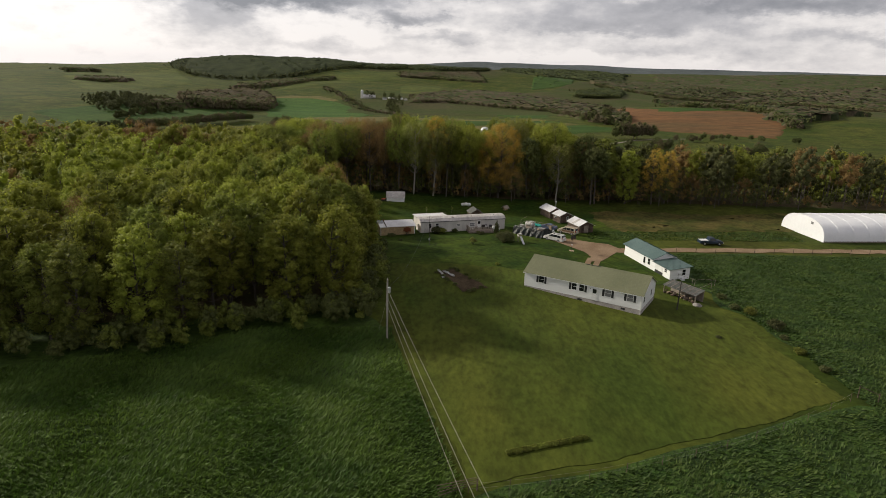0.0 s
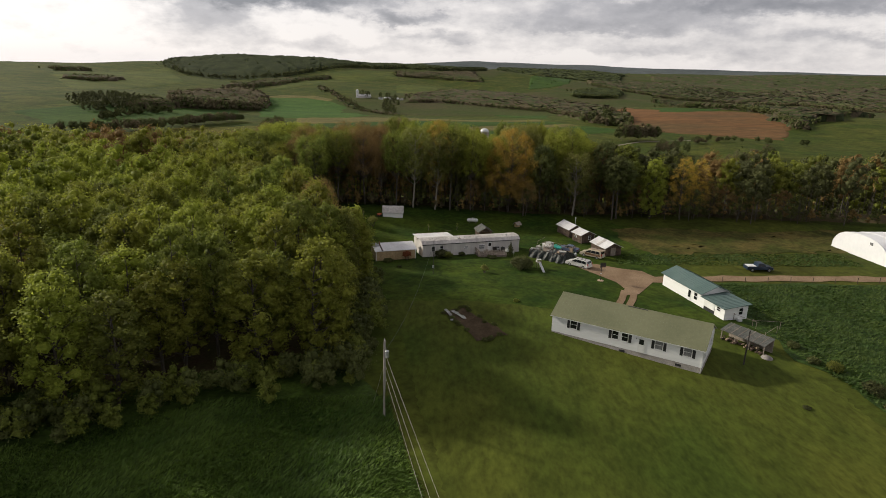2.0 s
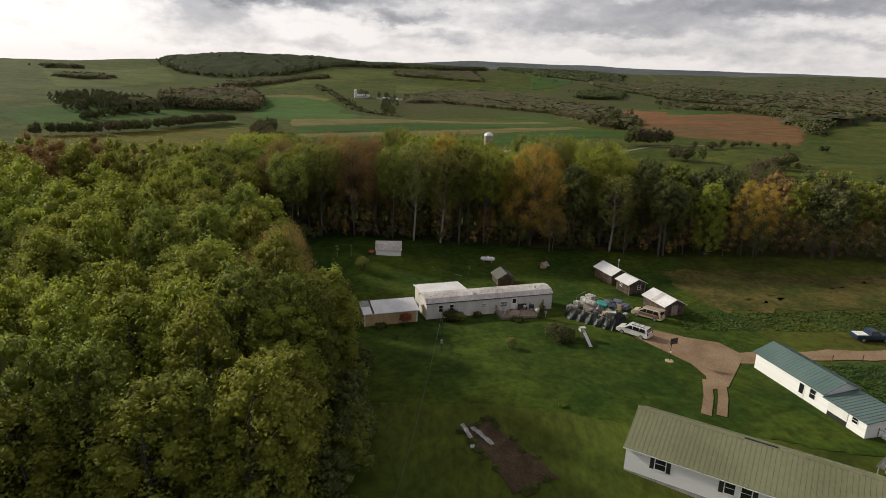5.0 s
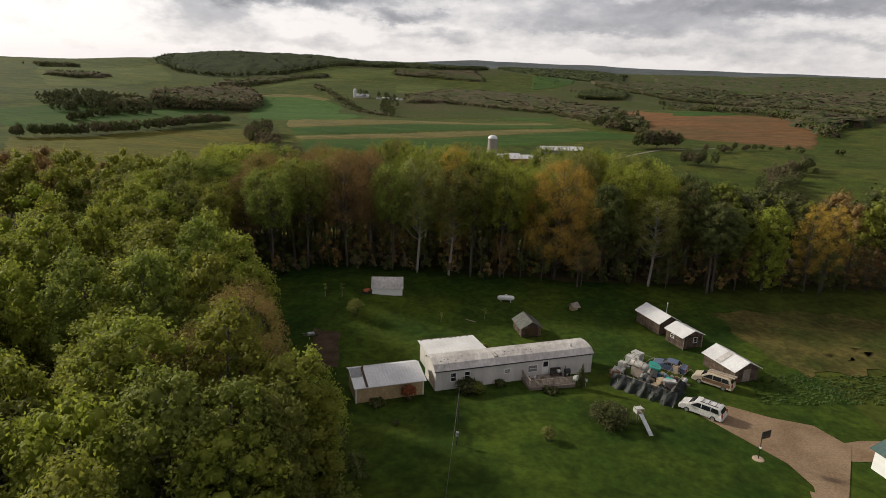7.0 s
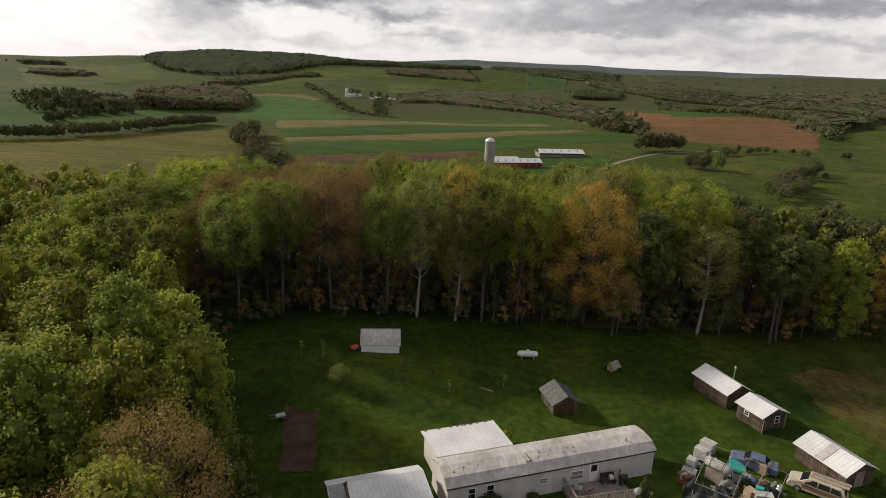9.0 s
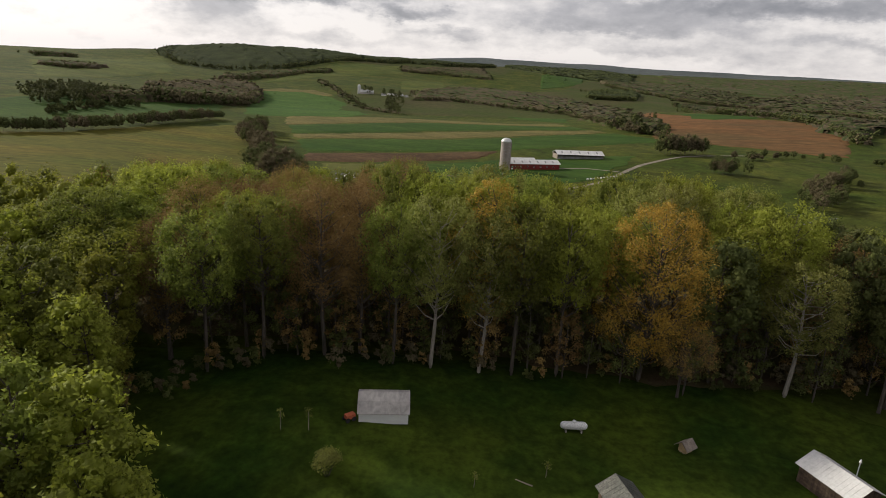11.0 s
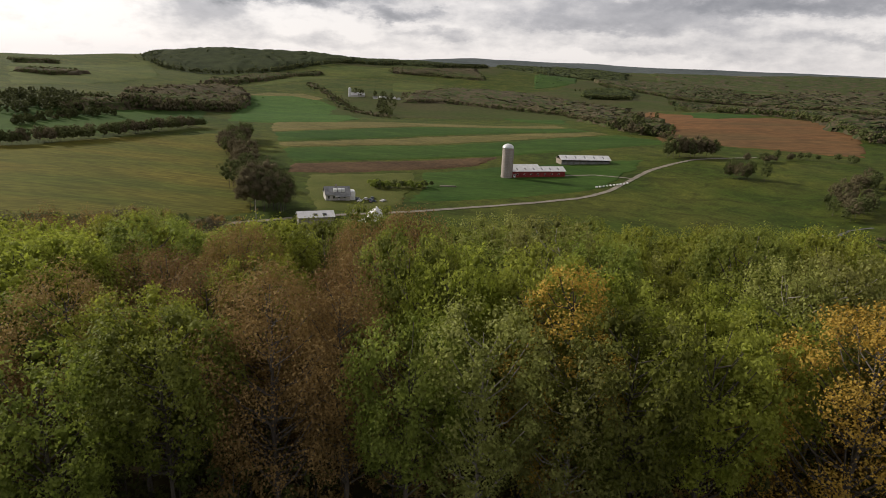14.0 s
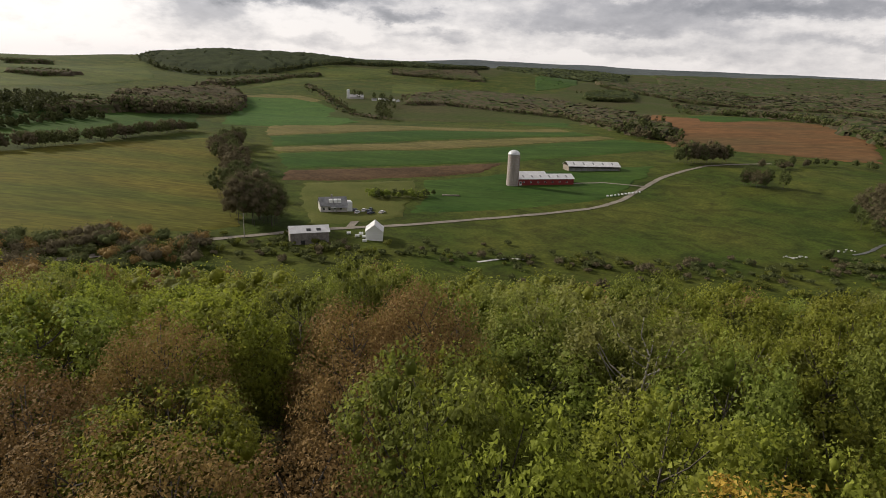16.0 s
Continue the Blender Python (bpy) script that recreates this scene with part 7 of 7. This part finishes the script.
for k in range(110):
    uu, vv = qr.uniform(-4.2, 3.2), qr.uniform(-3.2, 4.2)
    x, y = at_junk(uu, vv)
    mats = ("dirty_white", "cardboard", "old_wood", "blue_plastic", "rubber", "galvanised", "rust", "tarp")
    names = ("jug", "carton", "plank", "tub", "tyre", "bucket", "toy", "sheet_bundle")
    labels = ("white plastic jug in the junk pile", "crushed brown carton in the junk pile", "short broken plank in the junk pile", "blue plastic tub in the junk pile",
              "old black tyre in the junk pile", "grey metal bucket in the junk pile", "rusty old toy in the junk pile", "dark bundle of torn sheet in the junk pile")
    j = int(qr.integers(8))
    t = thing(names[j], x, y, qr.uniform(0, 360), None, labels[j], names[j].replace("_", " "), "junk under the canopy")
    sz = qr.uniform(0.22, 0.5)
    if j in (0, 3, 5):
        bm = tube(bmesh.new(), [(0, 0, 0), (0, 0, sz), (0, 0, sz * 1.3)], [sz * 0.5, sz * 0.6, sz * 0.3], 10)
    elif j == 4:
        bm = tube(bmesh.new(), [(0.26 * math.cos(a), 0.26 * math.sin(a), 0.1) for a in [i * 0.5236 for i in range(13)]], 0.09, 6)
    else:
        bm = prism(bmesh.new(), [(-sz * 0.6, 0), (sz * 0.6, 0.02), (sz * 0.5, sz * 0.7), (-sz * 0.45, sz * 0.8)], -sz * (2.2 if j == 2 else 0.7), sz * (2.2 if j == 2 else 0.7))
    part("body", bm, mats[j], t)
    if j in (0, 5):
        part("handle", tube(bmesh.new(), [(-sz * 0.3, 0, sz * 1.25), (0, 0, sz * 1.6), (sz * 0.3, 0, sz * 1.25)], 0.02, 4), mats[j], t)
for k, (u, v, w, d, m, lab) in enumerate(((-0.6, -1.8, 2.6, 2.0, "tarp", "dark sheet heaped over the junk"), (1.9, -2.2, 2.0, 1.8, "tarp", "dark sheet heaped over the junk"), (-3.0, -2.4, 2.2, 1.8, "tarp", "dark sheet heaped over the junk"), (2.7, 0.9, 1.8, 2.6, "tarp", "dark sheet heaped over the junk"), (-1.0, -0.4, 1.6, 1.0, "dirty_white", "torn pale sheet over the junk"), (2.9, -0.9, 0.7, 1.7, "dirty_white", "torn pale sheet over the junk"))):
    x, y = at_junk(u, v)
    t = thing("torn_sheet", x, y, -36, None, lab, "sheet", "junk under the canopy")
    bm = bmesh.new()
    g = [[bm.verts.new((w * (i / 12 - 0.5), d * (j / 10 - 0.5), max(0.06, (1.15 + 0.5 * noise.noise((i * 0.35, j * 0.4, k * 3.1)) + 0.18 * noise.noise((i * 1.1, j * 1.1, k))) * (1 - (2 * i / 12 - 1) ** 4) ** 0.5 * (1 - (2 * j / 10 - 1) ** 4) ** 0.5))) for j in range(11)] for i in range(13)]
    for i in range(12):
        for j in range(10):
            bm.faces.new((g[i][j], g[i + 1][j], g[i + 1][j + 1], g[i][j + 1]))
    bmesh.ops.solidify(bm, geom=bm.faces[:], thickness=0.02)
    part("sheet", bm, m, t)
dish(13.6, 148.0, None, 20, "white satellite dish on a short mast in the grass", 0.45)
dish(9.6, 145.0, None, -20, "small white dish by the conifer", 0.25)

# ---- fences ----
f = thing("fence", 2.0, 49.3, 0, None, "wire fence on thin grey posts along the lawn", "fence")
for k in range(13):
    t = k / 12
    x, y = 47.1 * t, 8.8 * t + 11.9 * t * t
    part("post", tube(bmesh.new(), [(x, y - 0.4, -0.3), (x, y - 0.4, 1.15)], 0.035, 5), "log_wood", f)
for z in (0.5, 1.05):
    part("wire", tube(bmesh.new(), [(47.1 * k / 24, 8.8 * k / 24 + 11.9 * (k / 24) ** 2 - 0.4, z) for k in range(25)], 0.006, 4), "wire", f)
f = thing("fence", 44, 137.6, 0, None, "wire fence on grey posts along the lane", "fence")
for k in range(14):
    part("post", tube(bmesh.new(), [(k * 4.5, 0.95 * k * 0.45 - 4.2, -0.2), (k * 4.5, 0.95 * k * 0.45 - 4.2, 1.2)], 0.06, 5), "log_wood", f)
g = thing("gate_frame", 50.6, 70.6, -20, None, "leaning pale wooden gate frame in tall grass", "gate frame")
part("post", tube(bmesh.new(), [(0, 0, -0.2), (0, 0, 1.7)], 0.06, 6), "log_wood", g)
part("post", tube(bmesh.new(), [(2.1, -0.3, -0.2), (2.1, -0.3, 1.3)], 0.06, 6), "log_wood", g)
part("bar", tube(bmesh.new(), [(0, 0, 1.6), (2.2, -0.3, 1.0)], 0.05, 6), "log_wood", g)
g = thing("brace_rails", 0.6, 48.8, 10, None, "leaning grey corner brace rails of the fence", "fence brace")
for k in range(4):
    part("rail", tube(bmesh.new(), [(-1.5, k * 0.35 - 0.6, 0.3 + 0.1 * k), (2.3, k * 0.25, 1.0)], 0.035, 6), "log_wood", g)
part("post", tube(bmesh.new(), [(2.3, 0.2, -0.3), (2.3, 0.2, 1.3)], 0.08, 6), "log_wood", g)
for i, (x, y) in enumerate(((43.6, 113.0), (46.6, 112.0), (45.8, 108.6))):
    g = thing("pen_rail", x, y, -60 + 50 * i, None, "pale leaning rail behind the outbuilding", "rail")
    part("rail", tube(bmesh.new(), [(-2.2, 0, 1.1), (2.2, 0.2, 1.2)], 0.025, 6), "old_wood", g)
    for xx in (-2.0, 2.0):
        part("post", tube(bmesh.new(), [(xx, 0.1, -0.2), (xx, 0.1, 1.25)], 0.04, 6), "old_wood", g)


# ---- the valley farm ----
def valley_farm():
    s = thing("silo", 18.0, 556.0, 0, None, "tall brown-grey stave silo with a white dome", "silo")
    bm = tube(bmesh.new(), [(0, 0, -1), (0, 0, 19.5)], 3.6, 28)
    part("shaft", bm, "silo_stave", s)
    for i in range(19):
        part("band", tube(bmesh.new(), [(0, 0, 0.8 + i), (0, 0, 0.86 + i)], 3.64, 28, False), "galvanised", s)
    dome = [(0, 0, 19.5 + 2.9 * math.sin(a)) for a in [i * math.pi / 16 for i in range(8)]]
    part("dome", tube(bmesh.new(), dome, [3.75 * math.cos(i * math.pi / 16) for i in range(8)], 28), "dome_metal", s, "white metal dome", True)
    part("chute", boxes((2.9, 3.9, -1.2, 0.2, 0, 19.0)), "silo_stave", s)
    b = thing("barn", 22.0, 556.0, 17.0, None, "long red barn with a white metal roof", "barn")
    L, W = 38.5, 11.0
    part("wall", gable_walls(L, W, -1, 4.4, 6.6), "barn_red", b, "red board walls")
    part("roof", slope_roof(L, W, 4.4, 6.6, 0.6, 0.15, 0.6), "roof_white", b)
    for i in range(6):
        part("skylight", prism(bmesh.new(), [(1.2, 5.12), (3.6, 6.08), (3.6, 6.13), (1.2, 5.17)], 3.5 + i * 6, 4.5 + i * 6), "roof_grey", b, "grey roof light panel")
    for i in range(7):
        window(b, 3 + i * 5.0, 1.8, 1.2, 1.0)
    door(b, 0.8, 0, 1.6, 2.6)
    b2 = thing("barn", 20.5, 571.0, 17.0, None, "lower shed behind the red barn with white roof", "barn")
    part("wall", gable_walls(23, 9, -1, 3.6, 5.6), "barn_red", b2)
    part("roof", slope_roof(23, 9, 3.6, 5.6, 0.5, 0.15, 0.5), "roof_white", b2)
    b3 = thing("barn", 63.5, 613.0, 11.0, None, "long open-sided livestock shed with a white roof", "barn")
    L, W = 39.0, 12.0
    part("wall", boxes((0, L, W - 0.3, W, -1, 4.0), (0, 0.3, 0, W - 0.31, -1, 4.0), (L - 0.3, L, 0, W - 0.31, -1, 4.0)), "old_wood", b3)
    part("roof", slope_roof(L, W, 4.2, 6.6, 0.8, 0.15, 0.6), "roof_white", b3)
    for i in range(9):
        part("post", boxes((i * L / 8.2, i * L / 8.2 + 0.3, 0, 0.3, -1, 4.2)), "old_wood", b3)
    part("curtain", boxes((0.3, L - 0.3, 0.31, 0.35, -0.5, 2.6)), "roof_grey", b3, "grey side curtain")
    for i in range(5):
        part("skylight", prism(bmesh.new(), [(1.5, 4.98), (4.5, 6.18), (4.5, 6.23), (1.5, 5.03)], 4 + i * 7.4, 5 + i * 7.4), "roof_grey", b3)
    # stone bank barn at the road
    w = thing("stone_barn", -81.0, 398.5, 21.0, None, "grey stone barn with a patched white roof", "barn")
    L, W = 15.0, 7.5
    part("wall", gable_walls(L, W, -1.5, 4.8, 6.6), "stone", w, "grey stone wall")
    part("roof", slope_roof(L, W, 4.8, 6.6, 0.4, 0.12, 0.4), "roof_white", w)
    for x in (6.3, 10.2):
        part("roof_hole", prism(bmesh.new(), [(0.6, 5.21), (1.9, 5.85), (1.9, 5.93), (0.6, 5.29)], x, x + 1.7), "shutter_black", w, "dark missing roof panel")
    for x in (4.0, 10.5):
        part("doorway", boxes((x, x + 1.6, -0.03, 0.05, -0.5, 1.6)), "shutter_black", w, "dark doorway")
    # white garage with a gable to the south
    g = thing("garage", -47.0, 414.0, 95.0, None, "white metal garage with a steep white roof", "garage")
    part("wall", gable_walls(9.0, 7.0, -1, 4.0, 6.8), "siding", g)
    part("roof", slope_roof(9.0, 7.0, 4.0, 6.8, 0.3, 0.12, 0.3), "roof_white", g)
    # farmhouse
    h = thing("farmhouse", -81.0, 453.0, 20.0, None, "grey two-storey farmhouse with dormers", "house")
    L, W = 12.5, 8.0
    part("wall", gable_walls(L, W, -0.5, 3.4, 6.6), "siding_old", h)
    part("roof", slope_roof(L, W, 3.4, 6.6, 0.5, 0.15, 0.4, 0), "roof_grey", h, "dark grey shingle roof")
    for x in (4.2, 6.4, 8.2):
        dm = part("dormer", gable_walls(1.6, 2.0, 4.3, 5.7, 6.2), "siding", h, "white dormer")
        dm.location = (x, 0.6, 0)
    for x in (1.0, 3.6, 9.0):
        window(h, x, 1.2, 1.1, 1.3)
    door(h, 6.2, 0.2, 1.0, 2.1)
    part("porch_roof", prism(bmesh.new(), [(-2.2, 2.4), (0, 3.0), (0, 3.12), (-2.2, 2.52)], 4.5, 12.6), "roof_grey", h)
    part("wing", boxes((L + 0.01, L + 2.8, 1.0, 6.5, -0.5, 4.4)), "siding", h, "white side wing")
    part("chimney", boxes((5.5, 6.2, 3.7, 4.4, 6.0, 7.8)), "stone", h)
    for i, (x, y, m, t) in enumerate(((-66.5, 462, "paint_navy", 80), (-64.5, 458, "plastic_white", 80), (-62.0, 463, "paint_silver", 85), (-59.5, 462, "paint_navy", 95), (-58.0, 459, "paint_navy", 60), (-53.0, 462.5, "paint_silver", 70), (-59.0, 466, "paint_navy", 90))):
        sedan(x, y, t, m, "parked car in the farmhouse drive" if m != "plastic_white" else "white parked car in the farmhouse drive")
    field("farm_drive", [(-65, 430), (-62, 431)], [(-64, 466), (-59, 467)], "road_stone", 0.25, 3, "pale gravel farmhouse drive", "driveway")
    for i in range(10):
        b = thing("bale", 74 + i * 2.6, 536 + i * 1.75, 30 * i, None, "white wrapped bale in a row", "bale", "wrapped bales")
        part("bale", tube(bmesh.new(), [(-0.7, 0, 0.6), (-0.65, 0, 0.6), (0.65, 0, 0.6), (0.7, 0, 0.6)], [0.4, 0.52, 0.52, 0.4], 10), "plastic_white", b)
    for x, y in ((-62, 420), (-58, 417), (-57, 421), (-54, 411), (-55, 417)):
        b = thing("bale", x, y, 10, None, "pale wrapped bale by the garage", "bale", "wrapped bales")
        part("bale", tube(bmesh.new(), [(-0.9, 0, 0.6), (0.9, 0, 0.6)], 0.62, 10), "plastic_white", b)
    lane("stream", [(160, 436), (168, 440), (175, 446), (184, 454), (200, 461)], 1.6, "water", 0.16, 2, "narrow stream in the pasture", "stream")
    lane("stream", [(-8, 395.5), (-2, 399.5), (4, 402), (11, 402.5)], 1.5, "pale_stone", 0.18, 2, "pale stony bend of the stream", "stream")
    rr = np.random.default_rng(31)
    stones = []
    for x0, y0, n in ((129, 427.5, 9), (134, 429.5, 6), (158, 441, 6), (163, 443, 4)):
        for _ in range(n):
            stones.append((x0 + rr.normal(0, 2.2), y0 + rr.normal(0, 1.0), 0.25 + 0.45 * rr.random()))
    V = np.concatenate([ICO_V * (r, r * 0.8, r * 0.5) + (x, y, float(land(x, y)) + 0.3) for x, y, r in stones])
    F = np.concatenate([ICO_F + 12 * i for i in range(len(stones))])
    tagged(new("stream_stones", quick_mesh("stream_stones", V, F, ["pale_stone"])), "pale stones along the stream bed", "stones", kind="stuff")
    t = thing("trough", -20, 515, 5, None, "long feed trough in the pasture", "trough")
    part("trough", boxes((-5, 5, -0.5, 0.5, 0.2, 0.9)), "old_wood", t)
    u = thing("utility_pole", -101, 404.5, 0, None, "tall pole at the valley road", "utility pole")
    part("pole", tube(bmesh.new(), [(0, 0, -1), (0, 0, 10)], 0.16, 6), "pole_wood", u)
    # farm on the far hill
    f1 = thing("barn", -222, 1365, 15, None, "white barn roof on the far hill farm", "barn")
    part("wall", gable_walls(26, 12, -3, 5, 9), "siding_old", f1)
    part("roof", slope_roof(26, 12, 5, 9, 0.6, 0.2, 0.6, 0), "roof_white", f1)
    f2 = thing("silo", -226, 1372, 0, None, "pale silo on the far hill farm", "silo")
    part("shaft", tube(bmesh.new(), [(0, 0, -2), (0, 0, 16), (0, 0, 18)], [3, 3, 1], 14), "dome_metal", f2)
    for i in range(5):
        f3 = thing("house", -178 + i * 13, 1350 + (i % 2) * 8, 10 + 20 * i, None, "small pale far-off farm building", "house")
        part("wall", gable_walls(9, 7, -2, 3, 5), "siding", f3)
        part("roof", slope_roof(9, 7, 3, 5, 0.4, 0.2, 0.4, 0), "roof_white" if i % 2 else "roof_grey", f3)


valley_farm()


# ---- grasses ----
def tufts(name, spots, height, width, mat, label, r):
    n = len(spots)
    V = np.zeros((n, 3, 3))
    z = land(spots[:, 0], spots[:, 1])
    a = r.random(n) * 6.28
    w = width * (0.5 + r.random(n))
    d = np.stack((np.cos(a) * w, np.sin(a) * w, np.zeros(n)), -1)
    base = np.column_stack((spots, z))
    V[:, 0], V[:, 1] = base - d, base + d
    comb = 0.22 * np.sin(0.35 * spots[:, 0] + 0.8 * np.sin(0.21 * spots[:, 1]))
    V[:, 2] = base + np.column_stack((r.normal(0.25, 0.16, n), r.normal(0, 0.12, n) + comb, height * (0.4 + 0.8 * r.random(n))))
    V[:, :2, 2] += 0.02
    ob = new(name, quick_mesh(name, V.reshape(-1, 3), np.arange(n * 3).reshape(-1, 3), [mat]))
    return tagged(ob, label, "grass", kind="stuff")


def spread(n, test, x0, x1, y0, y1, r):
    p = np.column_stack((r.uniform(x0, x1, n), r.uniform(y0, y1, n)))
    return p[[test(x, y) for x, y in p]]


M["grass_tall"] = material("grass_tall", (0.048, 0.096, 0.013), (0.116, 0.178, 0.030), 0.09, 0.7, bump=0, fine=10, leaf=0.3, spec=0.3)
M["grass_clover"] = material("grass_clover", (0.032, 0.064, 0.009), (0.064, 0.098, 0.016), 0.25, 0.7, bump=0, fine=8, leaf=0.3, spec=0.3)
r6 = np.random.default_rng(21)
tufts("hay_grass", spread(380000, lambda x, y: r6.random() < np.interp(y, (-35, 25, 42), (0, 0.25, 1)) * np.interp(x, (-110, -80, -70), (0, 0.5, 1)) and x < np.interp(y, (-35, 35, 50, 84), (1, 2, 1.5, -9.5)) and y < np.interp(x, (-80, -58, -42, -29, -9), (63, 68, 75, 84, 86)), -110, 4, -35, 87, r6), 0.5, 0.10, "grass_tall", "tall wind-combed hay grass in tufts", r6)
tufts("field_grass", spread(120000, lambda x, y: x > np.interp(y, (68, 86, 104, 133), (51, 50, 46.5, 46)) and y < 132.5 + 0.08 * (x - 46), 45, 150, 62, 140, r6), 0.36, 0.16, "grass_clover", "leafy dark green crop in tufts", r6)
tufts("field_grass", spread(80000, lambda x, y: r6.random() < np.interp(y, (-30, 25, 40), (0, 0.3, 1)) * np.interp(x, (55, 80), (1, 0)) and y < np.interp(x, (2, 24, 49, 80), (47.5, 56.3, 68.0, 70.0)), 2, 80, -30, 68, r6), 0.42, 0.13, "grass_clover", "rough grass along the fence in tufts", r6)
tufts("field_grass", spread(16000, lambda x, y: 143 + 0.09 * (x - 30) < y < 151.5 + 0.13 * (x - 40), 31, 84, 140, 172, r6), 0.3, 0.16, "grass_clover", "rough green grass beside the lane in tufts", r6)
